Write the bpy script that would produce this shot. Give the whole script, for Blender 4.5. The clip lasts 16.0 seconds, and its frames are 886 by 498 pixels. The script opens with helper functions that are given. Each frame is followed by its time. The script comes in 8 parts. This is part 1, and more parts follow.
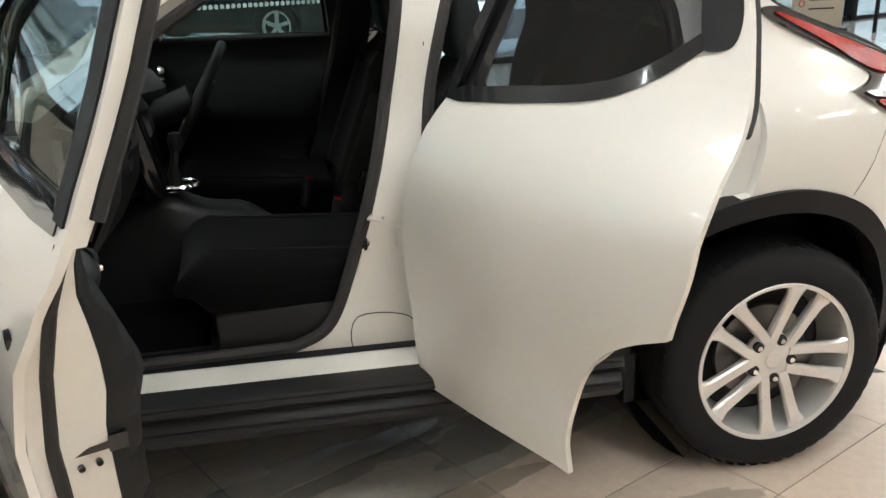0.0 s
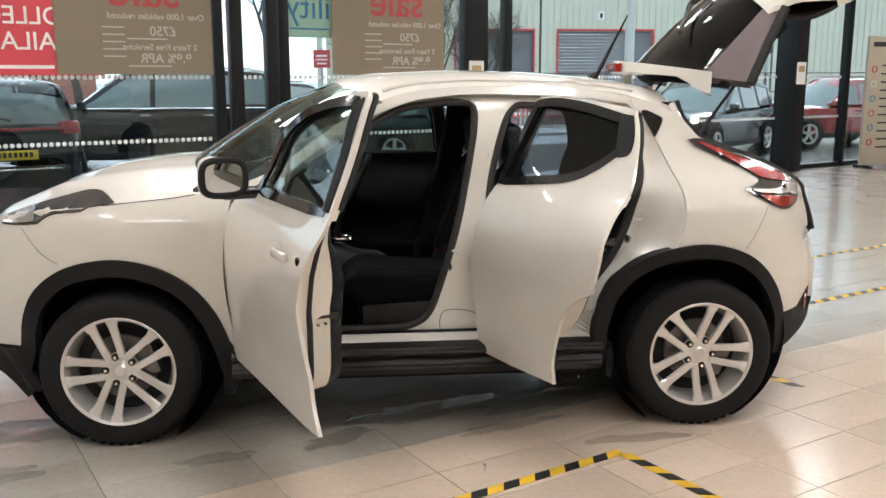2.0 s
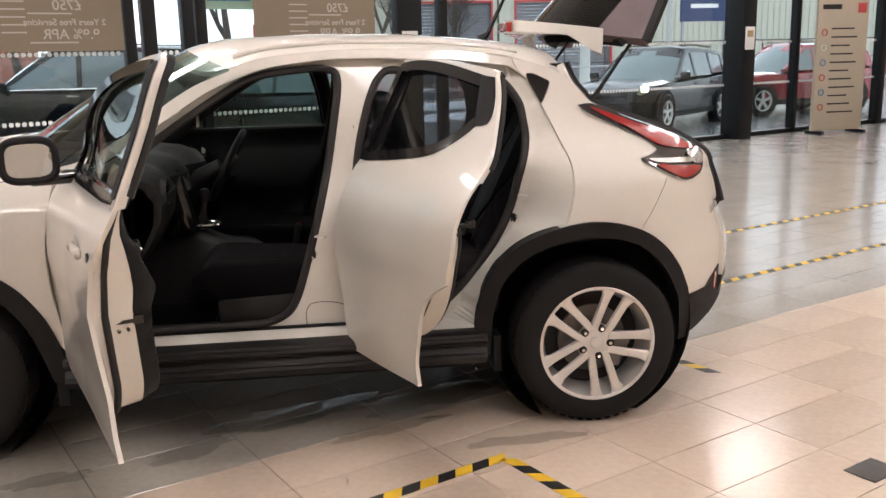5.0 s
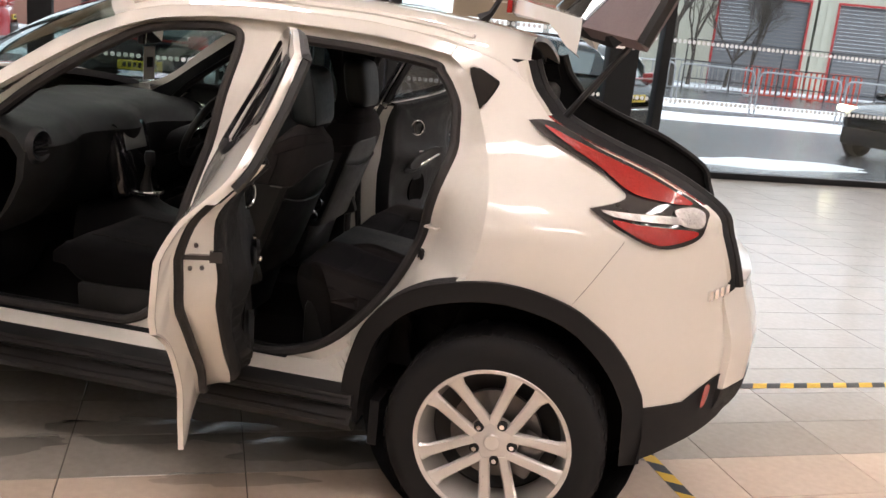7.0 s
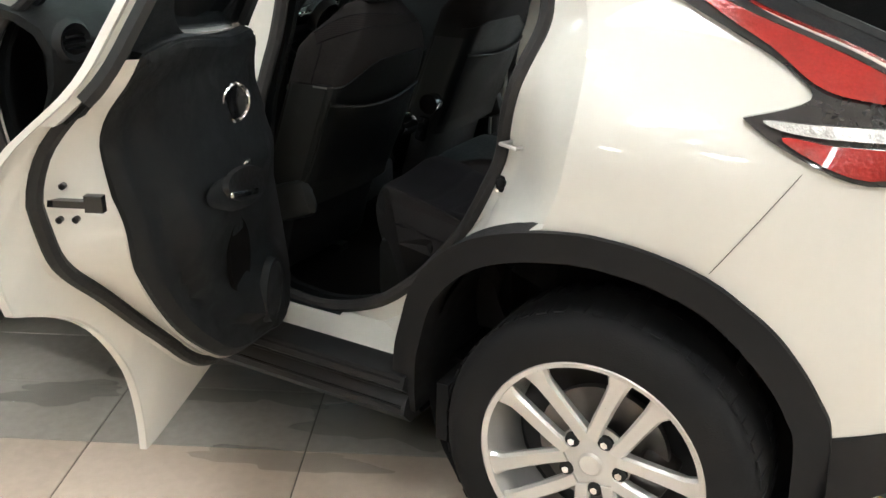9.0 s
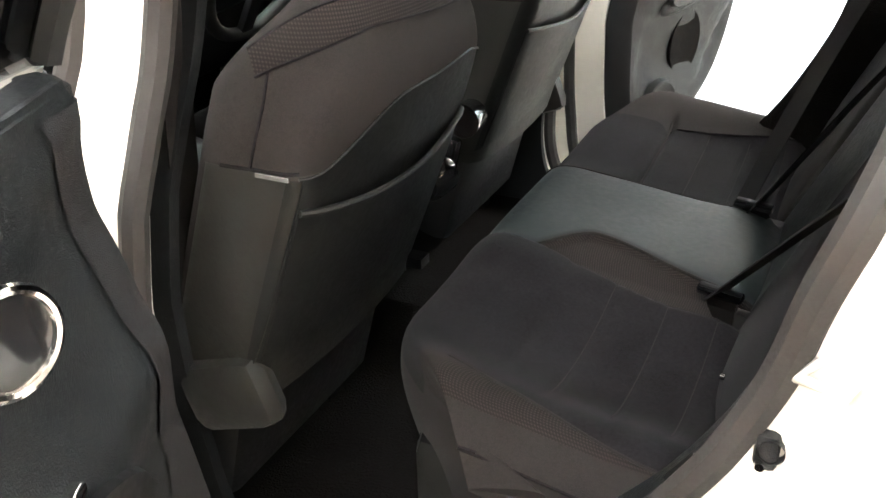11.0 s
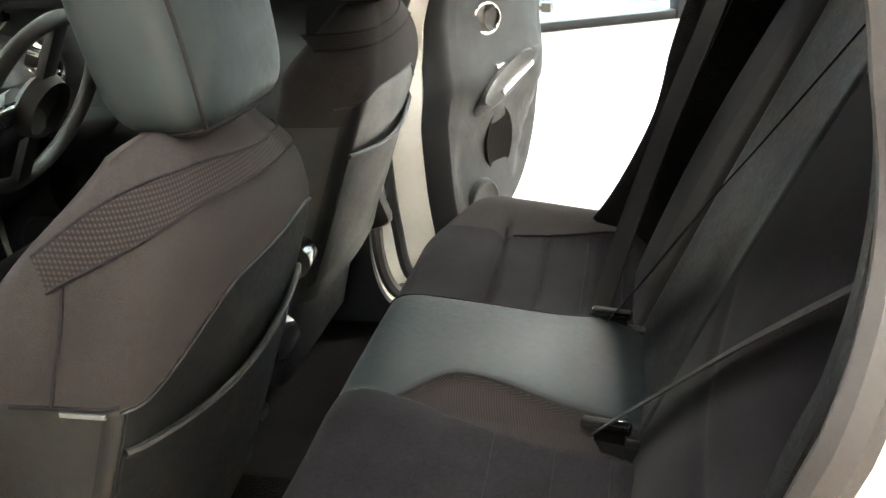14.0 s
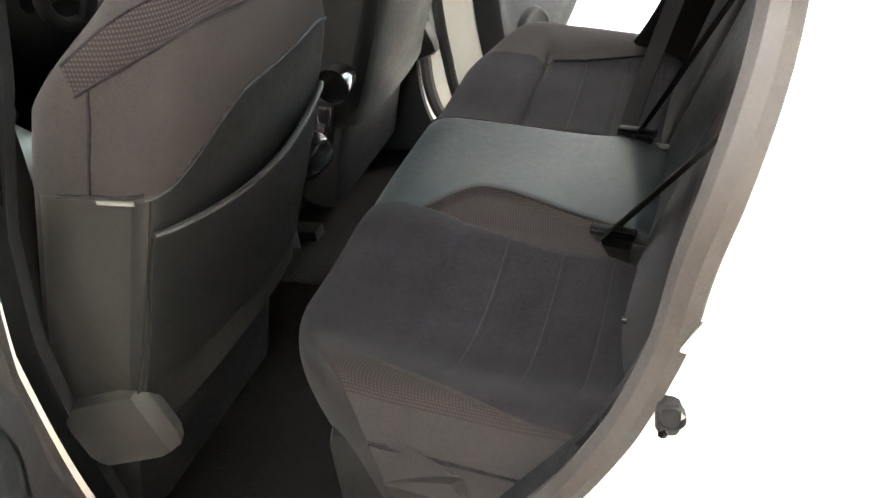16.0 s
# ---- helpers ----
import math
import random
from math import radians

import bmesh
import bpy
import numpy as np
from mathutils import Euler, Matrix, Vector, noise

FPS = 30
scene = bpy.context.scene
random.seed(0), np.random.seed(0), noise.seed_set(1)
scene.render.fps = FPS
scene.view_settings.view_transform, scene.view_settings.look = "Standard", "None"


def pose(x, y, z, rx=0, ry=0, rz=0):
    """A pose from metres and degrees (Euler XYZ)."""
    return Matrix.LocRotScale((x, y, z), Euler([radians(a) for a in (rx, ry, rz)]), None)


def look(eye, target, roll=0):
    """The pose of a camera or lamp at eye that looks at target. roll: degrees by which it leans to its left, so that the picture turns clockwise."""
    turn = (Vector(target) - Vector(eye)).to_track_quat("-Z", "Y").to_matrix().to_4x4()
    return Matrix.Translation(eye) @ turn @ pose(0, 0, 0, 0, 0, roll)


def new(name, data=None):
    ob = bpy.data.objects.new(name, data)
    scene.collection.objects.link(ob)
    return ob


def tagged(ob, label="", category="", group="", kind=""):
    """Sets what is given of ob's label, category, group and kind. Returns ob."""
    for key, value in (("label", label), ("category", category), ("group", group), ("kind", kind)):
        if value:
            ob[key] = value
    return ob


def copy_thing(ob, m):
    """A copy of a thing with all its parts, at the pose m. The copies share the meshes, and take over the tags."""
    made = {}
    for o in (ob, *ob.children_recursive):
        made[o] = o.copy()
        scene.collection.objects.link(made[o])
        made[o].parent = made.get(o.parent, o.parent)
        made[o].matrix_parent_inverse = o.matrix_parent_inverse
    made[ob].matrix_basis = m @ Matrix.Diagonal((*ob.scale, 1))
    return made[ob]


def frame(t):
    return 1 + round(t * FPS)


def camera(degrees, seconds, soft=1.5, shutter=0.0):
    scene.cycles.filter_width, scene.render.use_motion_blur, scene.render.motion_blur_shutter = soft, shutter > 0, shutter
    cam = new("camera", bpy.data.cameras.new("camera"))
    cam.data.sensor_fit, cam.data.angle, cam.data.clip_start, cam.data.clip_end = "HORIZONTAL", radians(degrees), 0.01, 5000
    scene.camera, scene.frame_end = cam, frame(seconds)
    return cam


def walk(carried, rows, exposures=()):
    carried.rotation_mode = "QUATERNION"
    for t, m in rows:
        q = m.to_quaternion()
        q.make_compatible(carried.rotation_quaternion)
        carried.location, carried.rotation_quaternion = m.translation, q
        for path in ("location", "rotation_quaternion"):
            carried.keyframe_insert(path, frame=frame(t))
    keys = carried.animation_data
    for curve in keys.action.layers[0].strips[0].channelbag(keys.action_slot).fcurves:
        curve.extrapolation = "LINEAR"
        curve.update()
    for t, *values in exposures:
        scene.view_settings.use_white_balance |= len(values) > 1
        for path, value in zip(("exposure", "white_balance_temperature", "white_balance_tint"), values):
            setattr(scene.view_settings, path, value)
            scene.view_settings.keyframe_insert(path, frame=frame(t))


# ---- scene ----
cam = camera(52.3, 16.0)
EXPOSURES = [(0.0, 0.35, 5800, 4), (0.5, 0.55, 5800, 4), (1.0, 0.60, 5800, 4), (1.5, 0.50, 5850, 4), (2.0, 0.15, 6050, 10), (2.5, 0.05, 6250, 16), (4.6, 0.05, 6250, 17), (5.2, 0.10, 6400, 18), (7.3, 0.25, 6500, 20), (7.8, 0.25, 6500, 20), (8.1, 0.25, 6500, 20), (8.5, 0.45, 5750, 2), (9.2, 0.65, 5700, 2), (11.3, 3.28, 6100, 7), (12.0, 4.07, 6100, 7), (12.6, 4.05, 6100, 7), (13.0, 3.95, 6100, 7), (13.6, 3.35, 6200, 6), (14.0, 3.17, 6250, 5), (14.6, 3.12, 6250, 5), (15.3, 3.24, 6100, 7), (16.0, 3.42, 6100, 7)]
PATH = [
    (0, (-0.107, -2.887, 1.452), (0.286, -1.034, 0.81), -0.9),
    (0.5, (-0.148, -3.362, 1.444), (0.272, -1.493, 0.869), -1.4),
    (1, (-0.159, -3.849, 1.482), (0.254, -1.972, 0.928), -0.0),
    (1.5, (-0.223, -4.272, 1.505), (0.124, -2.375, 0.976), -1.2),
    (2, (-0.246, -4.61, 1.544), (-0.062, -2.653, 1.174), -0.1),
    (2.5, (-0.296, -4.811, 1.574), (-0.112, -2.841, 1.283), 0.1),
    (3, (-0.3, -4.894, 1.566), (-0.123, -2.922, 1.283), 0.1),
    (3.5, (-0.281, -4.88, 1.574), (-0.127, -2.904, 1.309), 1.0),
    (4, (-0.233, -4.762, 1.543), (-0.049, -2.789, 1.275), -1.1),
    (4.5, (-0.068, -4.52, 1.509), (0.172, -2.557, 1.214), -0.3),
    (5, (0.224, -4.223, 1.487), (0.468, -2.284, 1.065), -1.3),
    (5.2, (0.378, -4.056, 1.545), (0.649, -2.144, 1.023), -2.3),
    (7.3, (1.744, -3.222, 1.524), (1.232, -1.344, 1.063), 3.9),
    (7.5, (1.884, -3.158, 1.472), (1.278, -1.299, 1.053), 1.6),
    (8, (2.017, -2.913, 1.455), (1.278, -1.124, 0.948), 2.2),
    (8.5, (1.939, -2.605, 1.417), (1.089, -0.918, 0.758), 3.8),
    (9, (1.73, -2.333, 1.42), (0.84, -0.708, 0.667), 1.3),
    (9.2, (1.62, -2.207, 1.411), (0.714, -0.597, 0.644), 1.3),
    (11.3, (0.933, -1.222, 1.312), (0.206, 0.372, 0.347), -2.6),
    (11.5, (0.908, -1.183, 1.311), (0.274, 0.433, 0.317), -3.7),
    (12, (0.888, -1.155, 1.305), (0.383, 0.491, 0.288), -4.4),
    (12.5, (0.875, -1.138, 1.304), (0.462, 0.531, 0.283), -3.8),
    (13, (0.869, -1.125, 1.303), (0.601, 0.57, 0.275), -2.9),
    (13.5, (0.872, -1.142, 1.328), (0.516, 0.628, 0.466), -2.9),
    (14, (0.876, -1.152, 1.343), (0.455, 0.643, 0.569), -3.6),
    (14.5, (0.886, -1.158, 1.347), (0.444, 0.637, 0.583), -4.4),
    (15, (0.9, -1.158, 1.33), (0.443, 0.571, 0.435), -6.3),
    (15.5, (0.926, -1.167, 1.315), (0.441, 0.453, 0.248), -6.2),
    (16, (0.997, -1.224, 1.337), (0.395, 0.363, 0.279), -7.6),
]
walk(cam, [(t, look(eye, target, roll)) for t, eye, target, roll in PATH], EXPOSURES)

# ---------------------------------------------------------------- light
SUN_AZ, SUN_EL = 2.4, 0.55
world = bpy.data.worlds.new("overcast_sky")
scene.world = world
world.use_nodes = True
wn = world.node_tree
sky = wn.nodes.new("ShaderNodeTexSky")
sky.sky_type, sky.sun_disc = "NISHITA", False
sky.sun_elevation, sky.sun_rotation, sky.dust_density, sky.air_density = SUN_EL, SUN_AZ, 3.0, 0.6
soft_sky = wn.nodes.new("ShaderNodeMix")
soft_sky.data_type = "RGBA"
soft_sky.inputs["Factor"].default_value = 0.75
soft_sky.inputs["B"].default_value = (15.0, 15.3, 15.8, 1)
wn.links.new(sky.outputs[0], soft_sky.inputs["A"])
wn.links.new(soft_sky.outputs["Result"], wn.nodes["Background"].inputs[0])
wn.nodes["Background"].inputs[1].default_value = 0.15
sun = new("sun", bpy.data.lights.new("sun", "SUN"))
sun.data.energy, sun.data.angle, sun.data.color = 0.8, radians(12), (1, 0.97, 0.93)
sun.rotation_euler = (radians(90) - SUN_EL, 0, radians(150))

# ---------------------------------------------------------------- materials
MATS = {}


def mat(name, base, rough=0.5, metal=0.0, vary=0.06, scale=8.0, bump=0.0, bump_scale=60.0, coat=0.0, spec=0.5,
        trans=0.0, emit=None, fine=None, alpha=1.0, ior=1.45, per_object=0.0, rough_vary=0.08):
    """A surface with large stains, fine grain and relief."""
    m = bpy.data.materials.new(name)
    m.use_nodes = True
    nt = m.node_tree
    b = nt.nodes["Principled BSDF"]
    b.inputs["Roughness"].default_value = rough
    b.inputs["Metallic"].default_value = metal
    b.inputs["Coat Weight"].default_value = coat
    b.inputs["Coat Roughness"].default_value = 0.04
    b.inputs["Specular IOR Level"].default_value = spec
    b.inputs["Transmission Weight"].default_value = trans
    b.inputs["IOR"].default_value = ior
    b.inputs["Alpha"].default_value = alpha
    b.inputs["Base Color"].default_value = (*base, 1)
    co = nt.nodes.new("ShaderNodeTexCoord")
    if vary:
        n1 = nt.nodes.new("ShaderNodeTexNoise")
        n1.inputs["Scale"].default_value, n1.inputs["Detail"].default_value = scale, 6
        n2 = nt.nodes.new("ShaderNodeTexNoise")
        n2.inputs["Scale"].default_value, n2.inputs["Detail"].default_value = scale * 14, 3
        for n in (n1, n2):
            nt.links.new(co.outputs["Object"], n.inputs["Vector"])
        add = nt.nodes.new("ShaderNodeMath")
        add.operation = "ADD"
        nt.links.new(n1.outputs["Fac"], add.inputs[0])
        nt.links.new(n2.outputs["Fac"], add.inputs[1])
        value = add.outputs[0]
        if per_object:
            info = nt.nodes.new("ShaderNodeObjectInfo")
            mul = nt.nodes.new("ShaderNodeMath")
            mul.operation, mul.inputs[1].default_value = "MULTIPLY", per_object
            nt.links.new(info.outputs["Random"], mul.inputs[0])
            add2 = nt.nodes.new("ShaderNodeMath")
            add2.operation = "ADD"
            nt.links.new(value, add2.inputs[0])
            nt.links.new(mul.outputs[0], add2.inputs[1])
            value = add2.outputs[0]
        rng = nt.nodes.new("ShaderNodeMapRange")
        rng.inputs["From Min"].default_value, rng.inputs["From Max"].default_value = 0.6, 1.4 + per_object
        rng.inputs["To Min"].default_value, rng.inputs["To Max"].default_value = 1 - vary, 1 + vary
        nt.links.new(value, rng.inputs["Value"])
        mix = nt.nodes.new("ShaderNodeVectorMath")
        mix.operation = "SCALE"
        mix.inputs[0].default_value = base
        nt.links.new(rng.outputs[0], mix.inputs["Scale"])
        nt.links.new(mix.outputs[0], b.inputs["Base Color"])
        r2 = nt.nodes.new("ShaderNodeMapRange")
        r2.inputs["From Min"].default_value, r2.inputs["From Max"].default_value = 0.6, 1.4
        r2.inputs["To Min"].default_value = max(0.02, rough * (1 - rough_vary * 3))
        r2.inputs["To Max"].default_value = min(1, rough * (1 + rough_vary * 3))
        nt.links.new(add.outputs[0], r2.inputs["Value"])
        nt.links.new(r2.outputs[0], b.inputs["Roughness"])
    if bump:
        n3 = nt.nodes.new("ShaderNodeTexNoise")
        n3.inputs["Scale"].default_value, n3.inputs["Detail"].default_value = bump_scale, 4
        nt.links.new(co.outputs["Object"], n3.inputs["Vector"])
        bp = nt.nodes.new("ShaderNodeBump")
        bp.inputs["Strength"].default_value, bp.inputs["Distance"].default_value = bump, 0.01
        nt.links.new(n3.outputs["Fac"], bp.inputs["Height"])
        nt.links.new(bp.outputs[0], b.inputs["Normal"])
    if emit:
        b.inputs["Emission Color"].default_value = (*emit[:3], 1)
        b.inputs["Emission Strength"].default_value = emit[3]
    MATS[name] = m
    return m


def weave(name, base, light, scale=420.0, rough=0.9, vary=0.32, spec=0.05):
    """A woven cloth: fine threads over soft stains."""
    m = mat(name, base, rough, vary=vary, scale=15, bump=0.14, bump_scale=800, spec=spec)
    nt = m.node_tree
    b = nt.nodes["Principled BSDF"]
    co = nt.nodes["Texture Coordinate"]
    v = nt.nodes.new("ShaderNodeTexVoronoi")
    v.inputs["Scale"].default_value = scale
    nt.links.new(co.outputs["Object"], v.inputs["Vector"])
    ramp = nt.nodes.new("ShaderNodeMapRange")
    ramp.inputs["From Min"].default_value, ramp.inputs["From Max"].default_value = 0.1, 0.6
    ramp.inputs["To Min"].default_value, ramp.inputs["To Max"].default_value = 1.0, 0.0
    nt.links.new(v.outputs["Distance"], ramp.inputs["Value"])
    mx = nt.nodes.new("ShaderNodeMix")
    mx.data_type = "RGBA"
    link = b.inputs["Base Color"].links[0]
    nt.links.new(link.from_socket, mx.inputs["A"])
    mx.inputs["B"].default_value = (*light, 1)
    nt.links.new(ramp.outputs[0], mx.inputs["Factor"])
    nt.links.new(mx.outputs["Result"], b.inputs["Base Color"])
    b.inputs["Sheen Weight"].default_value = 0.03
    return m


def honeycomb(name, dark, light, cell, upright=False):
    """A knitted mesh: staggered rows of pale dots on dark cloth, laid by the surface's own lengths."""
    m = mat(name, dark, 0.9, vary=0.15, scale=6, spec=0.05)
    nt = m.node_tree
    b, co = nt.nodes["Principled BSDF"], nt.nodes["Texture Coordinate"]
    sep = nt.nodes.new("ShaderNodeSeparateXYZ")
    nt.links.new(co.outputs["Object"], sep.inputs[0])

    def op(kind, a, b=None):
        n = nt.nodes.new("ShaderNodeMath")
        n.operation = kind
        for i, v in enumerate((a, b)):
            if v is None:
                continue
            if isinstance(v, (int, float)):
                n.inputs[i].default_value = v
            else:
                nt.links.new(v, n.inputs[i])
        return n.outputs[0]

    run, rise = sep.outputs["Y"], op("ADD", sep.outputs["X"], sep.outputs["Z"])
    if upright:
        run, rise = op("ADD", sep.outputs["Y"], sep.outputs["X"]), op("MULTIPLY", sep.outputs["Z"], 1.25)
    along = op("MULTIPLY", run, 2 * math.pi / cell)
    across = op("MULTIPLY", rise, 2 * math.pi / cell)
    wave = op("MULTIPLY", op("SINE", op("ADD", along, across)), op("SINE", op("SUBTRACT", along, across)))
    fac = nt.nodes.new("ShaderNodeMapRange")
    fac.inputs["From Min"].default_value, fac.inputs["From Max"].default_value = -0.1, 0.7
    nt.links.new(wave, fac.inputs["Value"])
    mx = nt.nodes.new("ShaderNodeMix")
    mx.data_type = "RGBA"
    nt.links.new(b.inputs["Base Color"].links[0].from_socket, mx.inputs["A"])
    mx.inputs["B"].default_value = (*light, 1)
    nt.links.new(fac.outputs[0], mx.inputs["Factor"])
    nt.links.new(mx.outputs["Result"], b.inputs["Base Color"])
    b.inputs["Sheen Weight"].default_value = 0.03
    return m


PAINT = mat("pearl_white_paint", (0.69, 0.66, 0.605), 0.35, vary=0.015, scale=3, coat=1.0, rough_vary=0.02)
PAINT_IN = mat("pearl_white_inner_paint", (0.69, 0.665, 0.61), 0.38, vary=0.03, scale=5, coat=0.6)
CLAD = mat("grained_black_plastic", (0.016, 0.0155, 0.0162), 0.6, vary=0.15, scale=20, bump=0.25, bump_scale=700)
RUBBER = mat("black_rubber", (0.0155, 0.015, 0.0155), 0.75, vary=0.2, scale=25, bump=0.2, bump_scale=300)
SILLPLASTIC = mat("satin_sill_plastic", (0.016, 0.0155, 0.016), 0.38, vary=0.12, scale=18, bump=0.12, bump_scale=500)
SEAL = mat("rubber_seal", (0.012, 0.012, 0.012), 0.6, vary=0.1)
EDGEGREY = mat("grey_seal_and_shaded_edge", (0.026, 0.0234, 0.0224), 0.7, vary=0.12, scale=20)
ALLOY = mat("silver_alloy_lacquer", (0.70, 0.68, 0.66), 0.34, metal=0.55, vary=0.03, coat=0.7)
DISC = mat("brake_steel", (0.18, 0.17, 0.165), 0.35, metal=1.0, vary=0.15, scale=30)
for dull in (CLAD, RUBBER):
    dull.node_tree.nodes["Principled BSDF"].inputs["Specular IOR Level"].default_value = 0.2
CHROME = mat("chrome", (0.85, 0.85, 0.85), 0.08, metal=1.0, vary=0.02)
BLACKGLOSS = mat("gloss_black", (0.01, 0.01, 0.011), 0.12, vary=0.05, coat=0.5)
TRIM = mat("dark_door_trim", (0.00787, 0.00872, 0.00956), 0.55, vary=0.12, scale=15, bump=0.25, bump_scale=600, spec=0.3)
DASH = mat("dashboard_soft_plastic", (0.00675, 0.00675, 0.00675), 0.6, vary=0.1, scale=12, bump=0.25, bump_scale=500)
CARPET = mat("charcoal_carpet", (0.00669, 0.00593, 0.00562), 0.95, vary=0.45, scale=30, bump=0.6, bump_scale=300, spec=0.05)
HEADLINE = mat("grey_headlining", (0.04499, 0.04499, 0.04499), 0.95, vary=0.06)
CLOTH = weave("charcoal_seat_cloth", (0.02090, 0.01862, 0.01824), (0.02736, 0.02432, 0.02356), 600)
MESHCLOTH = honeycomb("honeycomb_seat_cloth", (0.0112, 0.0092, 0.0090), (0.0355, 0.0290, 0.0272), 0.0066)
MESHSEAT = honeycomb("honeycomb_backrest_cloth", (0.0112, 0.0095, 0.0094), (0.0315, 0.0262, 0.0248), 0.0088, True)
SUEDE = weave("dark_suede_cloth", (0.01003, 0.00923, 0.01057), (0.01371, 0.01258, 0.01404), 800, vary=1.0)
# darker copy of the suede, with the cabin's shade in the cushions' colour
FRONTSEAT = weave("shaded_front_cushion_cloth", (0.00342, 0.00319, 0.00350), (0.00532, 0.00494, 0.00532), 800)
TAGCLOTH = mat("pale_grey_tag", (0.13498, 0.13498, 0.12935), 0.8, vary=0.2, scale=200)
VINYL = mat("blue_grey_vinyl", (0.01199, 0.01706, 0.01845), 0.52, vary=0.26, scale=7, bump=0.05, bump_scale=60, spec=0.4)
VINYLDARK = mat("charcoal_vinyl", (0.01201, 0.01178, 0.01049), 0.5, vary=0.16, scale=9, bump=0.10, bump_scale=400)
PANELDARK = mat("dark_back_panel_vinyl", (0.00759, 0.00815, 0.00815), 0.45, vary=0.15, scale=9, bump=0.08, bump_scale=400, spec=0.3)
WEBBING = weave("seat_belt_webbing", (0.00627, 0.00547, 0.00547), (0.01254, 0.01083, 0.01083), 900, 0.7)
PLASTIC = mat("satin_black_plastic", (0.00562, 0.00562, 0.00619), 0.5, vary=0.1)
REDLENS = mat("red_lamp_lens", (0.34, 0.016, 0.014), 0.1, vary=0.25, scale=14, bump=0.2, bump_scale=90, coat=1.0)
CLEARLENS = mat("clear_lamp_lens", (0.55, 0.53, 0.51), 0.1, metal=0.6, vary=0.35, scale=22, bump=0.5, bump_scale=70, coat=1.0)
SMOKE = mat("smoked_lamp_lens", (0.03, 0.028, 0.03), 0.1, vary=0.1, coat=1.0)
MIRROR = mat("mirror_glass", (0.85, 0.87, 0.88), 0.02, metal=1.0, vary=0)
SCREEN = mat("grey_screen", (0.22, 0.23, 0.22), 0.2, vary=0.05)
PAPER = mat("white_paper", (0.75, 0.74, 0.72), 0.7, vary=0.04)
INK = mat("black_ink", (0.02, 0.02, 0.02), 0.7, vary=0)


def glass(name, tint, gloss=0.05, rough=0.0):
    """A thin pane: mirror gloss at a slant over a clear or tinted sheet."""
    m = bpy.data.materials.new(name)
    m.use_nodes = True
    nt = m.node_tree
    nt.nodes.remove(nt.nodes["Principled BSDF"])
    out = nt.nodes["Material Output"]
    tr = nt.nodes.new("ShaderNodeBsdfTransparent")
    tr.inputs[0].default_value = (*tint, 1)
    gl = nt.nodes.new("ShaderNodeBsdfGlossy")
    gl.inputs["Roughness"].default_value = rough
    lw = nt.nodes.new("ShaderNodeLayerWeight")
    pw = nt.nodes.new("ShaderNodeMath")
    pw.operation, pw.inputs[1].default_value = "POWER", 5.0
    nt.links.new(lw.outputs["Facing"], pw.inputs[0])
    fr = nt.nodes.new("ShaderNodeMapRange")
    fr.inputs["To Min"].default_value, fr.inputs["To Max"].default_value = gloss, 1.0
    nt.links.new(pw.outputs[0], fr.inputs["Value"])
    mx = nt.nodes.new("ShaderNodeMixShader")
    nt.links.new(fr.outputs[0], mx.inputs[0])
    nt.links.new(tr.outputs[0], mx.inputs[1])
    nt.links.new(gl.outputs[0], mx.inputs[2])
    nt.links.new(mx.outputs[0], out.inputs[0])
    MATS[name] = m
    return m


CARGLASS = glass("car_glass", (0.62, 0.70, 0.68))
DARKGLASS = glass("privacy_glass", (0.46, 0.48, 0.50))
SHOPGLASS = glass("shop_glass", (0.86, 0.93, 0.93))
BLACKPANE = mat("black_tinted_pane", (0.008, 0.008, 0.009), 0.05, vary=0, coat=0.3)


# ---------------------------------------------------------------- mesh helpers
def finish(name, bm, material, parent=None, label="", sharp=38, recalc=True):
    if recalc:
        bmesh.ops.recalc_face_normals(bm, faces=bm.faces)
    me = bpy.data.meshes.new(name)
    bm.to_mesh(me)
    bm.free()
    for m in material if isinstance(material, (list, tuple)) else [material]:
        me.materials.append(m)
    me.polygons.foreach_set("use_smooth", [True] * len(me.polygons))
    if sharp:
        me.set_sharp_from_angle(angle=radians(sharp))
    ob = new(name, me)
    if parent:
        ob.parent = parent
    if label:
        ob["label"] = label
    return ob


def part(name, bm, material, parent, label="", sharp=38):
    return finish(name, bm, material, parent, label, sharp)


def thing(name, label, category, at=(0, 0, 0), turn=0.0, group="", kind=""):
    ob = new(name)
    ob.empty_display_size = 0.1
    ob.matrix_world = pose(*at, 0, 0, turn)
    return tagged(ob, label, category, group, kind)


def box(bm, lo, hi, m=None, bevel=0.0):
    lo, hi = Vector(lo), Vector(hi)
    mm = Matrix.Translation((lo + hi) / 2) @ Matrix.Diagonal((*(hi - lo), 1))
    r = bmesh.ops.create_cube(bm, size=1, matrix=(m @ mm) if m else mm)
    if bevel:
        es = list({e for v in r["verts"] for e in v.link_edges})
        bmesh.ops.bevel(bm, geom=es, offset=bevel, segments=2, affect="EDGES", profile=0.5)
    return bm


def boxes(*items, bevel=0.0):
    bm = bmesh.new()
    for lo, hi in items:
        box(bm, lo, hi, bevel=bevel)
    return bm


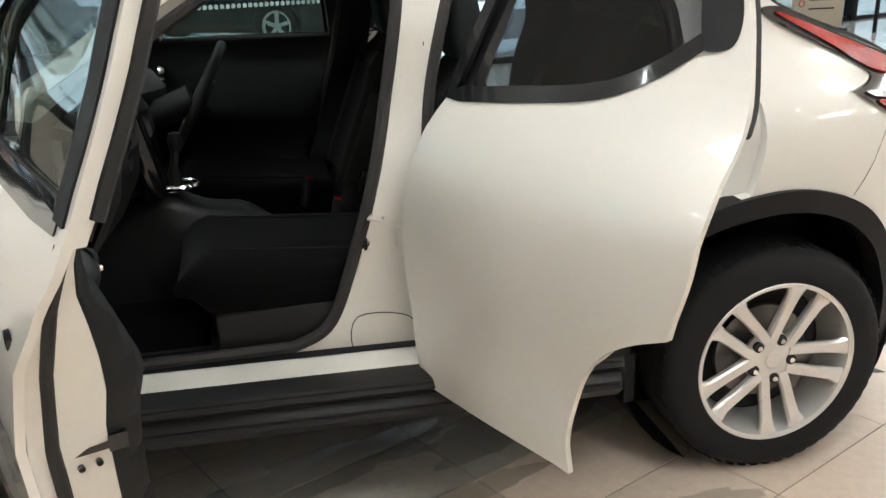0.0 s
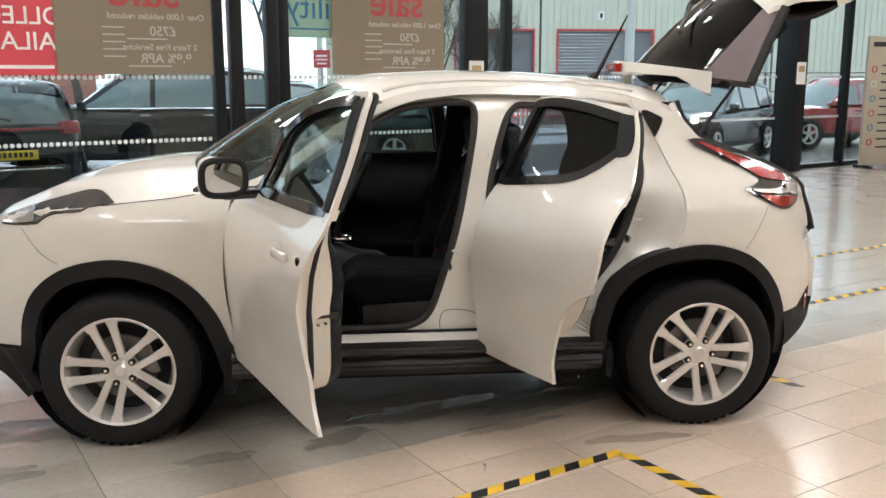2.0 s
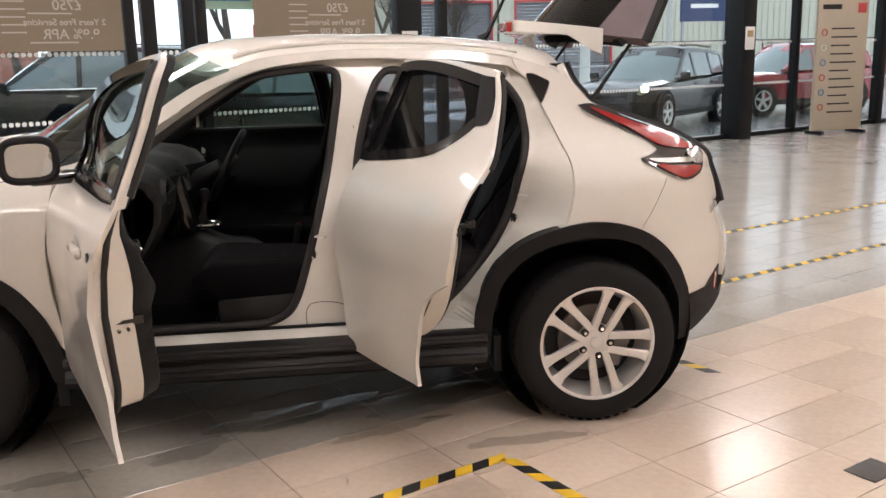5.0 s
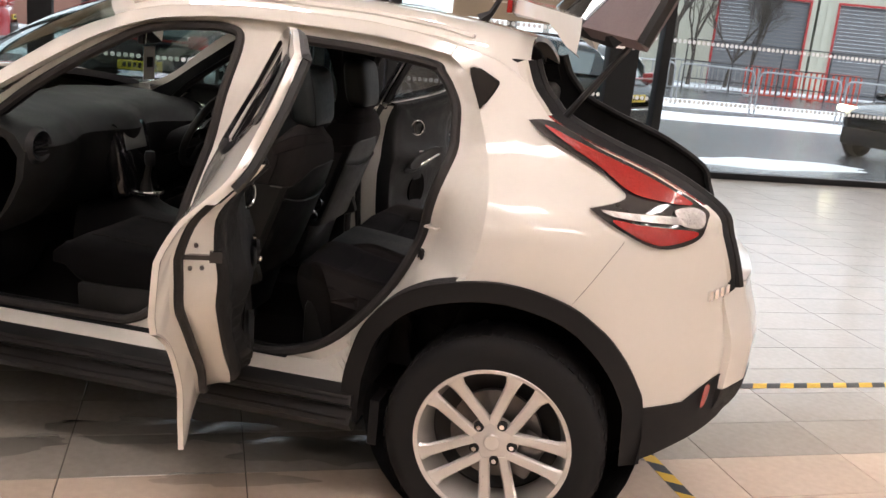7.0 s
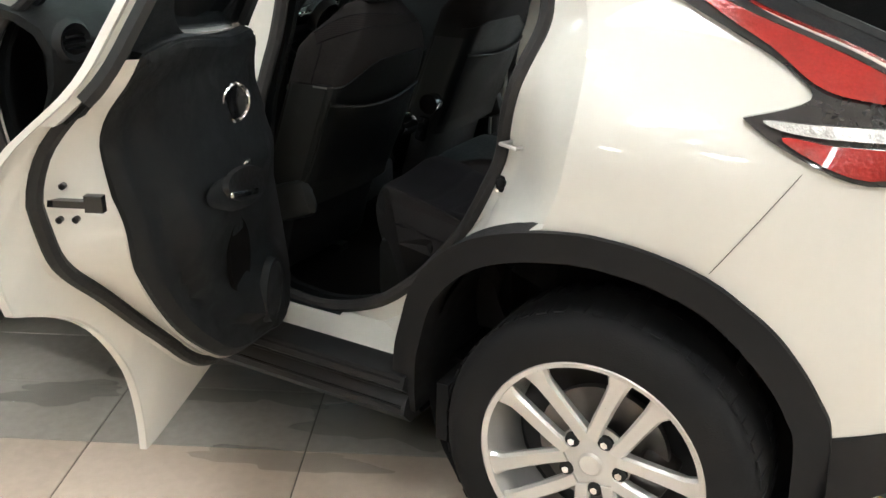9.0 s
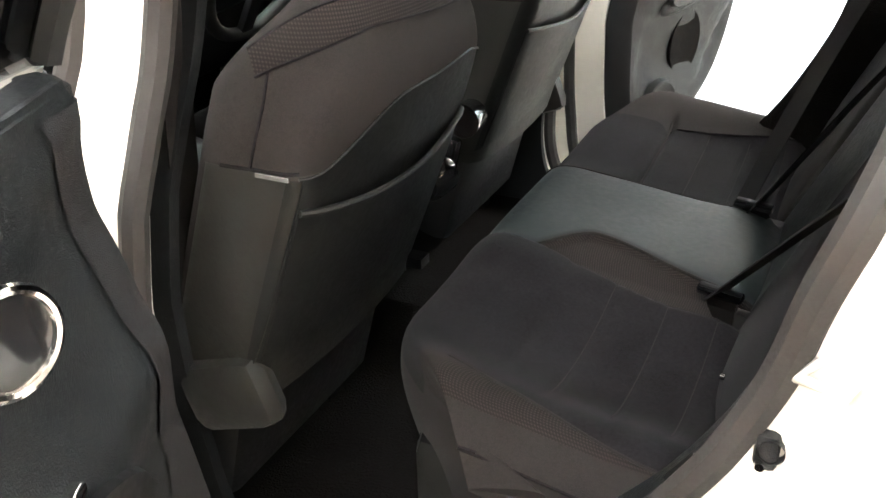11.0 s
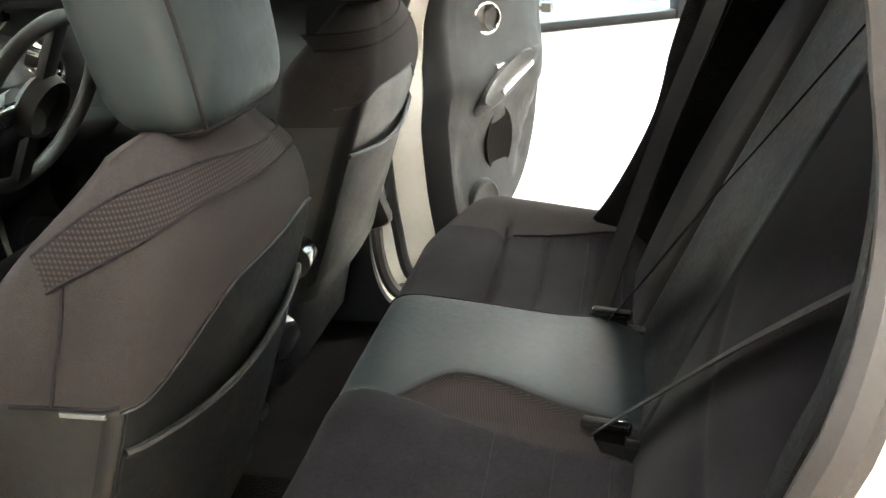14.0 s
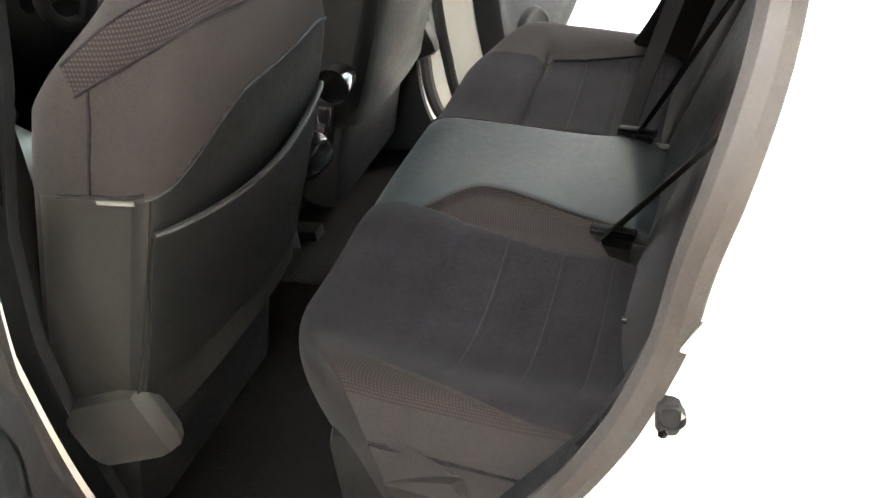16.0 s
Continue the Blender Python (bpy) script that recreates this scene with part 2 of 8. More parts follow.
def lathe(profile, n=48, axis="y", centre=(0, 0, 0), close=False):
    """Turn a profile of (radius, along) about an axis."""
    bm = bmesh.new()
    rings = []
    for i in range(n):
        a = 2 * math.pi * i / n
        ring = []
        for r, h in profile:
            p = {"y": (r * math.cos(a), h, r * math.sin(a)), "z": (r * math.cos(a), r * math.sin(a), h),
                 "x": (h, r * math.cos(a), r * math.sin(a))}[axis]
            ring.append(bm.verts.new(Vector(p) + Vector(centre)))
        rings.append(ring)
    k = len(profile)
    for i in range(n):
        a, b = rings[i], rings[(i + 1) % n]
        for j in range(k - (0 if close else 1)):
            bm.faces.new((a[j], b[j], b[(j + 1) % k], a[(j + 1) % k]))
    bmesh.ops.remove_doubles(bm, verts=bm.verts, dist=1e-5)
    return bm


def tube(points, radius, n=8, bm=None, closed=False, taper=None):
    """A round bar along points."""
    bm = bm or bmesh.new()
    pts = [Vector(p) for p in points]
    rings = []
    s = None
    for i, p in enumerate(pts):
        if closed:
            d = pts[(i + 1) % len(pts)] - pts[i - 1]
        else:
            d = pts[min(i + 1, len(pts) - 1)] - pts[max(i - 1, 0)]
        d.normalize()
        if s is None:
            s = d.cross(Vector((0, 0, 1)) if abs(d.z) < 0.9 else Vector((1, 0, 0)))
        s = s - d * s.dot(d)
        s.normalize()
        u = s.cross(d)
        r = radius if taper is None else radius * taper[i]
        rings.append([bm.verts.new(p + (s * math.cos(2 * math.pi * j / n) + u * math.sin(2 * math.pi * j / n)) * r) for j in range(n)])
    m = len(rings)
    for i in range(m if closed else m - 1):
        a, b = rings[i], rings[(i + 1) % m]
        for j in range(n):
            bm.faces.new((a[j], a[(j + 1) % n], b[(j + 1) % n], b[j]))
    if not closed:
        bm.faces.new(rings[0][::-1])
        bm.faces.new(rings[-1])
    return bm


def grid(fn, us, vs, bm=None, thick=None, close_u=False):
    """A sheet fn(u, v); thick: a vector by which a second skin lies behind it."""
    bm = bm or bmesh.new()
    rows = [[bm.verts.new(fn(u, v)) for v in vs] for u in us]
    nu, nv = len(us), len(vs)
    for i in range(nu if close_u else nu - 1):
        for j in range(nv - 1):
            bm.faces.new((rows[i][j], rows[(i + 1) % nu][j], rows[(i + 1) % nu][j + 1], rows[i][j + 1]))
    if thick is not None:
        t = Vector(thick)
        back = [[bm.verts.new(v.co + t) for v in row] for row in rows]
        for i in range(nu - 1):
            for j in range(nv - 1):
                bm.faces.new((back[i][j], back[i][j + 1], back[i + 1][j + 1], back[i + 1][j]))
        rim = [(i, 0) for i in range(nu)] + [(nu - 1, j) for j in range(1, nv)] + [(i, nv - 1) for i in range(nu - 2, -1, -1)] + [(0, j) for j in range(nv - 2, 0, -1)]
        for (a, b), (c, d) in zip(rim, rim[1:] + rim[:1]):
            bm.faces.new((rows[a][b], back[a][b], back[c][d], rows[c][d]))
    return bm


def lin(a, b, n):
    return [a + (b - a) * i / (n - 1) for i in range(n)]


def curve(points, n=6, closed=True):
    """A smooth line through points; a third value of 1 makes a sharp corner there."""
    pts = [(p[0], p[1], p[2] if len(p) > 2 else 0) for p in points]
    out, m = [], len(pts)
    for i in range(m if closed else m - 1):
        p1, p2 = pts[i], pts[(i + 1) % m]
        p0 = pts[i - 1] if (closed or i > 0) else p1
        p3 = pts[(i + 2) % m] if (closed or i + 2 < m) else p2
        if p1[2]:
            p0 = p1
        if p2[2]:
            p3 = p2
        for k in range(n):
            t = k / n
            out.append(tuple(0.5 * (2 * p1[c] + (p2[c] - p0[c]) * t + (2 * p0[c] - 5 * p1[c] + 4 * p2[c] - p3[c]) * t * t
                                    + (3 * p1[c] - p0[c] - 3 * p2[c] + p3[c]) * t ** 3) for c in (0, 1)))
    if not closed:
        out.append(pts[-1][:2])
    return out


def inside(p, poly):
    x, y = p
    hit = False
    for (x1, y1), (x2, y2) in zip(poly, poly[1:] + poly[:1]):
        if (y1 > y) != (y2 > y) and x < (x2 - x1) * (y - y1) / (y2 - y1) + x1:
            hit = not hit
    return hit


def area2(poly):
    return sum(a[0] * b[1] - b[0] * a[1] for a, b in zip(poly, poly[1:] + poly[:1])) / 2


def inset(poly, d):
    """The polygon moved inwards by d."""
    s = 1 if area2(poly) > 0 else -1
    out = []
    n = len(poly)
    for i in range(n):
        a, b, c = Vector(poly[i - 1]), Vector(poly[i]), Vector(poly[(i + 1) % n])
        e = (b - a).normalized() if (b - a).length > 1e-9 else Vector((0, 0))
        f = (c - b).normalized() if (c - b).length > 1e-9 else e
        t = e + f
        if t.length < 1e-6:
            t = e
        t.normalize()
        out.append((b.x - t.y * s * d, b.y + t.x * s * d))
    return out


def sheet(outline, fn, holes=(), step=0.06, back=None, extra=()):
    """A curved sheet with an outline and holes in (u, v), laid on fn(u, v). back(u, v): where its second skin lies."""
    from mathutils.geometry import delaunay_2d_cdt
    loops = [list(outline)] + [list(h) for h in holes]
    vs, es = [], []
    for lp in loops:
        k = len(vs)
        vs += [Vector(p) for p in lp]
        es += [(k + i, k + (i + 1) % len(lp)) for i in range(len(lp))]
    xs, ys = [p[0] for p in outline], [p[1] for p in outline]
    edge = np.array([p[:] for p in vs])
    for ring in extra:
        for q in ring:
            if inside(q, loops[0]) and ((edge - q) ** 2).sum(1).min() > 0.004 ** 2:
                vs.append(Vector(q))
        edge = np.array([q[:] for q in vs])
    x = min(xs) + step / 2
    row = 0
    while x < max(xs):
        y = min(ys) + (step / 2 if row % 2 else step)
        while y < max(ys):
            if inside((x, y), loops[0]) and not any(inside((x, y), h) for h in loops[1:]):
                if ((edge - (x, y)) ** 2).sum(1).min() > (0.45 * step) ** 2:
                    vs.append(Vector((x, y)))
            y += step
        x += step
        row += 1
    v2, _, faces, _, _, _ = delaunay_2d_cdt(vs, es, [], 0, 1e-6)
    bm = bmesh.new()
    front = [bm.verts.new(fn(p.x, p.y)) for p in v2]
    keep = []
    for f in faces:
        c = sum((v2[i] for i in f), Vector((0, 0))) / len(f)
        if inside(c, loops[0]) and not any(inside(c, h) for h in loops[1:]):
            keep.append(f)
    for f in keep:
        bm.faces.new([front[i] for i in f])
    if back:
        rear = [bm.verts.new(back(p.x, p.y)) for p in v2]
        count = {}
        for f in keep:
            bm.faces.new([rear[i] for i in reversed(f)])
            for a, b in zip(f, f[1:] + f[:1] if isinstance(f, list) else tuple(f[1:]) + tuple(f[:1])):
                count[(a, b)] = 1
        for a, b in list(count):
            if (b, a) not in count:
                bm.faces.new((front[b], front[a], rear[a], rear[b]))
    loose = [v for v in bm.verts if not v.link_faces]
    bmesh.ops.delete(bm, geom=loose, context="VERTS")
    return bm


def text(body, size, m, material, parent, name="lettering", extrude=0.0006, align="CENTER", bold=0.0):
    cu = bpy.data.curves.new(name, "FONT")
    cu.body, cu.size, cu.extrude, cu.align_x, cu.align_y = body, size, extrude, align, "CENTER"
    cu.offset = bold
    cu.materials.append(material)
    ob = new(name, cu)
    ob.parent = parent
    ob.matrix_basis = m
    return ob

# ---------------------------------------------------------------- showroom
TURN = 26.5
WALL = pose(-4.0, 4.8, 0, 0, 0, TURN)          # x along the glazing, y outwards
TILE = pose(0.44, -0.72, 0, 0, 0, TURN)        # x and y along the tile joints
GLAZE_Y = 6.92                                  # from the tile origin to the glazing
TILE_WARM = mat("warm_beige_porcelain", (0.58, 0.475, 0.385), 0.20, vary=0.15, scale=2.2, per_object=0.5, rough_vary=0.07, spec=0.75)
TILE_GREY = mat("grey_beige_porcelain", (0.37, 0.34, 0.30), 0.17, vary=0.2, scale=2.2, per_object=0.5, rough_vary=0.07, spec=1.0)
GROUT = mat("dark_grout", (0.09, 0.08, 0.07), 0.9, vary=0.2)
FRAME = mat("anthracite_aluminium", (0.008, 0.0085, 0.0095), 0.45, vary=0.08, spec=0.25)
SOFFIT = mat("beige_painted_bulkhead", (0.42, 0.34, 0.24), 0.8, vary=0.05, scale=1.5)
WALLPAINT = mat("cream_wall_paint", (0.62, 0.57, 0.50), 0.85, vary=0.05, scale=1.5)
CEIL = mat("white_ceiling", (0.75, 0.73, 0.70), 0.9, vary=0.03)
LAMPGLOW = mat("lit_diffuser", (0.9, 0.9, 0.9), 0.5, vary=0, emit=(1.0, 0.945, 0.87, 22.0))
POSTER_BROWN = mat("poster_back_taupe", (0.23, 0.185, 0.13), 0.7, vary=0.05)
POSTER_RED = mat("poster_red", (0.62, 0.07, 0.09), 0.6, vary=0.04)
POSTER_GREEN = mat("poster_pale_green", (0.50, 0.62, 0.48), 0.6, vary=0.03)
TEXT_RED = mat("red_print", (0.42, 0.06, 0.06), 0.6, vary=0)
TEXT_PALE = mat("pale_print", (0.45, 0.41, 0.36), 0.6, vary=0)
TEXT_WHITE = mat("white_print", (0.85, 0.82, 0.80), 0.6, vary=0)
TEXT_BLUE = mat("blue_print", (0.05, 0.20, 0.42), 0.6, vary=0)
DOTS = mat("frosted_dot", (0.72, 0.76, 0.76), 0.7, vary=0.05)
TAPE_Y = mat("yellow_floor_tape", (0.72, 0.45, 0.03), 0.45, vary=0.08, scale=20)
TAPE_K = mat("black_floor_tape", (0.02, 0.02, 0.02), 0.45, vary=0.1)
S0, S1, V0 = -7.0, 19.0, -9.0

TU, TV = 0.586, 0.297


def placed(bm, m):
    bmesh.ops.transform(bm, matrix=m, verts=bm.verts)
    return bm


floor = finish("floor", placed(boxes(((S0 + 3, V0, -0.12), (S1 + 3, GLAZE_Y + 0.05, -0.003))), TILE @ pose(-7.2, 0, 0)), GROUT)
tagged(floor, "polished beige porcelain tiled showroom floor", "floor", kind="structure")


def wall_box(name, lo, hi, material, label, category="wall"):
    ob = finish(name, placed(boxes((lo, hi)), WALL), material)
    return tagged(ob, label, category, kind="structure")


DEPTH = -16.0
wall_box("wall_west", (S0 - 0.2, DEPTH, 0), (S0, 0.0, 4.2), WALLPAINT, "plain cream painted showroom side wall")
wall_box("wall_east", (S1, DEPTH, 0), (S1 + 0.2, 0.0, 4.2), WALLPAINT, "plain cream painted showroom end wall")
wall_box("wall_south", (S0, DEPTH - 0.2, 0), (S1, DEPTH, 4.2), WALLPAINT, "plain cream painted showroom back wall")
wall_box("ceiling", (S0 - 0.2, DEPTH - 0.2, 4.2), (S1 + 0.2, 0.3, 4.4), CEIL, "plain white showroom ceiling", "ceiling")
wall_box("bulkhead", (S0, -0.22, 3.24), (S1, 0.0, 4.2), SOFFIT, "beige painted bulkhead over the glazing")
wall_box("fascia_wall", (S0, 0.0, 3.24), (S1, 0.3, 5.2), WALLPAINT, "pale outer fascia over the glazing")

# glazing: each bar from s0 to s1 with its depth inwards and outwards
BARS = [(-7.0, -6.8, 0.08), (-4.4, -4.2, 0.08), (-1.22, -0.82, 0.2), (-0.34, -0.12, 0.08), (2.42, 2.53, 0.06), (2.61, 2.75, 0.06),
        (3.04, 3.17, 0.06), (3.20, 3.31, 0.06), (5.74, 6.10, 0.07), (6.39, 6.50, 0.06), (12.08, 12.40, 0.30), (13.82, 13.93, 0.06),
        (16.4, 16.6, 0.08), (18.8, 19.0, 0.08)]
glazing = thing("window_1", "dark aluminium full-height showroom glazing with dotted panes", "window", kind="structure")
glazing.matrix_world = WALL
for a, b, dep in BARS:
    bm = boxes(((a, -dep, 0), (b, 0.08, 3.24)), bevel=0.006)
    part("window_frame", bm, FRAME, glazing)
part("top_rail", boxes(((S0, -0.07, 3.10), (S1, 0.07, 3.238)), bevel=0.006), FRAME, glazing)
part("bottom_rail", boxes(((S0, -0.05, 0.0), (S1, 0.07, 0.075)), bevel=0.006), FRAME, glazing)
for (a, b, _), (c, d, _) in zip(BARS, BARS[1:]):
    if c - b > 0.1:
        pane = part("pane", boxes(((b + 0.002, 0.018, 0.076), (c - 0.002, 0.024, 3.099))), SHOPGLASS, glazing)
        pane.visible_shadow = False
for zrow in (1.57, 0.885):
    bm = bmesh.new()
    s = S0 + 0.05
    while s < S1:
        if not any(a - 0.03 < s < b + 0.03 for a, b, _ in BARS):
            r = bmesh.ops.create_circle(bm, cap_ends=True, segments=10, radius=0.024)
            bmesh.ops.transform(bm, matrix=pose(s, 0.013, zrow, 90), verts=r["verts"])
        s += 0.062
    dots = part("dots", bm, DOTS, glazing, "row of frosted safety dots")
    dots["kind"] = "stuff"


def poster(name, s0, s1, z0, z1, y, material, label, lines):
    ob = thing(name, label, "poster")
    ob.matrix_world = WALL
    part("board", boxes(((s0, y, z0), (s1, y + 0.006, z1))), material, ob)
    for body, size, s, z, tm in lines:
        text(body, size, pose(s, y - 0.002, z, 90, 0, 0) @ Matrix.Diagonal((-1, 1, 1, 1)), tm, ob, bold=0.006 if body == "sale" else 0.0015)
    return ob


poster("window_poster", -0.115, 1.25, 1.59, 2.665, -0.012, POSTER_RED, "red window poster with white reversed lettering",
       [("CLICK &", 0.27, 0.50, 2.43, TEXT_WHITE), ("COLLECT", 0.25, 0.52, 2.17, TEXT_WHITE), ("AVAILABLE", 0.25, 0.50, 1.92, TEXT_WHITE)])
click = bpy.data.objects["window_poster"]
part("small_print", boxes(((0.20, -0.016, 1.655), (0.76, -0.014, 1.69))), TEXT_WHITE, click)


def sale_poster(s0, s1):
    c = (s0 + s1) / 2
    ob = poster("sale_poster", s0, s1, 1.60, 2.685, -0.030, POSTER_BROWN, "taupe-backed window sale poster with reversed print",
                [("sale", 0.50, c + 0.10, 2.46, TEXT_RED), ("Over 1,000 vehicles reduced", 0.088, c + 0.22, 2.205, TEXT_PALE),
                 ("£750", 0.14, c + 0.28, 2.05, TEXT_PALE), ("2 Years Free Servicing", 0.088, c + 0.25, 1.885, TEXT_PALE),
                 ("9.9% APR", 0.14, c + 0.30, 1.765, TEXT_PALE)])
    bm = bmesh.new()
    for i in range(5):
        box(bm, (c - 0.35, -0.032, 2.08 - i * 0.075), (c - 0.12, -0.031, 2.095 - i * 0.075))
    box(bm, (c - 0.1, -0.032, 1.965), (c + 0.32, -0.031, 1.98))
    box(bm, (c - 0.1, -0.032, 1.68), (c + 0.36, -0.031, 1.695))
    part("small_print", bm, TEXT_PALE, ob)
    return ob


sale_poster(0.78, 2.41)
sale_poster(3.87, 5.44)
green = thing("window_banner", "pale green window banner with blue shapes", "banner")
green.matrix_world = WALL
part("board", boxes(((3.315, 0.035, 2.03), (4.75, 0.041, 2.71))), POSTER_GREEN, green)
text("ility", 0.40, pose(3.60, 0.032, 2.37, 90, 0, 0) @ Matrix.Diagonal((-1, 1, 1, 1)), TEXT_BLUE, green)
part("small_print", boxes(((3.36, 0.031, 2.12), (3.86, 0.034, 2.14))), TEXT_BLUE, green)
notice = thing("door_notice", "small cream notice with a bar of print on the post", "notice")
notice.matrix_world = WALL
part("sheet", boxes(((5.80, -0.076, 1.42), (6.03, -0.072, 1.78))), PAPER, notice)
part("print", boxes(((5.84, -0.079, 1.62), (5.99, -0.077, 1.72))), mat("tan_print", (0.40, 0.30, 0.16), 0.7, vary=0.05), notice)
copy_thing(notice, WALL @ pose(6.33, -0.23, 0.03))

# ceiling lamps: long lit panels
LAMPS = [(s, v) for v in (-2.6, -5.6, -8.8, -12.0) for s in (-3.0, 1.2, 5.4, 9.6, 14.0)]
lamp0 = None
for s, v in LAMPS:
    m = WALL @ pose(s, v, 4.2)
    if lamp0 is None:
        lamp0 = thing("ceiling_light", "lit white rectangular ceiling light panel", "ceiling light", group="ceiling lights")
        part("frame", boxes(((-0.65, -0.34, -0.06), (0.65, -0.30, 0)), ((-0.65, 0.30, -0.06), (0.65, 0.34, 0)), ((-0.65, -0.30, -0.06), (-0.61, 0.30, 0)), ((0.61, -0.30, -0.06), (0.65, 0.30, 0))), CEIL, lamp0)
        part("diffuser", boxes(((-0.608, -0.298, -0.045), (0.608, 0.298, -0.03))), LAMPGLOW, lamp0)
        lamp0.matrix_world = m
    else:
        copy_thing(lamp0, m)


# small round downlights between the panels
SPOTGLOW = mat("lit_spot_lens", (0.9, 0.9, 0.9), 0.5, vary=0, emit=(1.0, 0.95, 0.86, 60.0))
spot0 = None
for s in (-4.0, -1.5, 1.0, 3.5, 6.0, 8.5, 11.0):
    for v in (-1.2, -4.1, -7.2, -10.4):
        m = WALL @ pose(s, v, 4.2)
        if spot0 is None:
            spot0 = thing("downlight", "small round lit ceiling downlight with a white rim", "downlight", group="ceiling downlights")
            part("rim", lathe([(0.075, 0.0), (0.105, 0.0), (0.105, -0.02), (0.08, -0.025), (0.075, -0.01)], 24, "z", close=True), CEIL, spot0)
            part("lens", lathe([(0.0, -0.012), (0.074, -0.010)], 24, "z"), SPOTGLOW, spot0)
            spot0.matrix_world = m
        else:
            copy_thing(spot0, m)


# striped tape on the floor
def tape(p, q, width=0.055):
    p, q = Vector((*p, 0)), Vector((*q, 0))
    n = max(2, round((q - p).length / 0.075))
    ob = thing("floor_tape", "yellow and black hazard tape stuck on the floor tiles", "tape")
    d = (q - p).normalized()
    m = Matrix.Translation(p) @ d.to_track_quat("X", "Z").to_matrix().to_4x4()
    L = (q - p).length / n
    for k, mt in ((0, TAPE_Y), (1, TAPE_K)):
        bm = bmesh.new()
        for i in range(k, n, 2):
            sh = width * 0.35
            vs = [bm.verts.new(m @ Vector(c)) for c in ((i * L - sh, -width / 2, 0.0012), ((i + 1) * L - sh, -width / 2, 0.0012), ((i + 1) * L + sh, width / 2, 0.0012), (i * L + sh, width / 2, 0.0012))]
            top = bm.faces.new(vs)
            r = bmesh.ops.extrude_face_region(bm, geom=[top])
            bmesh.ops.translate(bm, vec=(0, 0, 0.0008), verts=[v for v in r["geom"] if isinstance(v, bmesh.types.BMVert)])
        part("yellow_stripe" if k == 0 else "black_stripe", bm, mt, ob)["kind"] = "stuff"
    return ob


TC = Vector((0.84, -1.14))
du, dv = Vector((math.cos(radians(TURN)), math.sin(radians(TURN)))), Vector((-math.sin(radians(TURN)), math.cos(radians(TURN))))
tape(TC + 0.02 * dv, TC - 1.75 * du)
tape(TC, TC - 1.9 * dv)
tape((1.47, 0.55), (1.47 + 4.1 * du.x, 0.55 + 4.1 * du.y))
tape((1.50, 0.53), (1.50 - 1.05 * dv.x, 0.53 - 1.05 * dv.y))
tape((3.3, 2.63), (3.3 + 2.8 * du.x, 2.63 + 2.8 * du.y))
drain = thing("floor_plate", "dark grey metal access plate set in the floor", "floor plate")
part("plate", placed(boxes(((-0.085, -0.06, 0.0005), (0.085, 0.06, 0.004)), bevel=0.001), pose(2.10, -1.46, 0, 0, 0, TURN)), mat("plate_metal", (0.07, 0.065, 0.06), 0.45, metal=0.6, vary=0.2, scale=30), drain)
copy_thing(drain, pose(4.2, 3.4, 0) @ pose(0, 0, 0))

# free-standing notice board and table by the far glazing
board = thing("notice_board", "beige free-standing notice board with printed safety notices", "notice board", at=(9.0, 10.55, 0), turn=8)
part("panel", boxes(((-0.5, -0.03, 0.05), (0.5, 0.03, 2.25)), bevel=0.005), mat("beige_board", (0.42, 0.36, 0.28), 0.7, vary=0.05), board)
for sx in (-0.42, 0.42):
    part("foot", boxes(((sx - 0.03, -0.22, 0), (sx + 0.03, 0.22, 0.05)), bevel=0.004), FRAME, board)
for i in range(11):
    part("print_bar", boxes(((-0.22, -0.034, 0.35 + i * 0.14), (0.30 - 0.07 * (i % 3), -0.031, 0.375 + i * 0.14))), INK, board)
part("heading_bar", boxes(((-0.42, -0.034, 2.08), (-0.05, -0.031, 2.16))), INK, board)
for i in range(6):
    part("symbol", placed(tube([(0.05 * math.cos(a), 0, 0.05 * math.sin(a)) for a in lin(0, 2 * math.pi, 21)[:-1]], 0.009, 6, closed=True), pose(-0.36, -0.034, 0.45 + i * 0.25)), (TEXT_RED, TEXT_BLUE, TEXT_RED, TEXT_BLUE, POSTER_GREEN, TEXT_RED)[i], board)
part("corner_mark", boxes(((0.28, -0.034, 2.02), (0.45, -0.031, 2.18))), TEXT_RED, board)

WOODTOP = mat("pale_wood_top", (0.45, 0.36, 0.25), 0.4, vary=0.15, scale=6)
table = thing("table", "pale wooden table with thin dark legs", "table", at=(10.6, 10.2, 0), turn=TURN)
part("tabletop", boxes(((-0.8, -0.4, 0.71), (0.8, 0.4, 0.75)), bevel=0.006), WOODTOP, table)
for sx in (-0.72, 0.72):
    for sy in (-0.33, 0.33):
        part("leg", boxes(((sx - 0.025, sy - 0.025, 0), (sx + 0.025, sy + 0.025, 0.71))), FRAME, table)

# ---------------------------------------------------------------- outside
ASPHALT = mat("wet_asphalt", (0.12, 0.123, 0.13), 0.21, vary=0.35, scale=0.6, bump=0.2, bump_scale=80, rough_vary=0.05)
SNOW = mat("thawing_snow", (0.80, 0.82, 0.85), 0.7, vary=0.06, scale=3, bump=0.4, bump_scale=20)
CLADDING = mat("cream_metal_cladding", (0.56, 0.56, 0.47), 0.5, vary=0.06, scale=0.8)
REDTRIM = mat("red_trim_paint", (0.50, 0.05, 0.05), 0.5, vary=0.08)
SHUTTER = mat("grey_roller_shutter", (0.16, 0.165, 0.18), 0.5, vary=0.08)
ROOFGREY = mat("grey_sheet_roof", (0.25, 0.26, 0.28), 0.6, vary=0.1)
BARK = mat("wet_dark_bark", (0.06, 0.05, 0.042), 0.9, vary=0.3, scale=10)
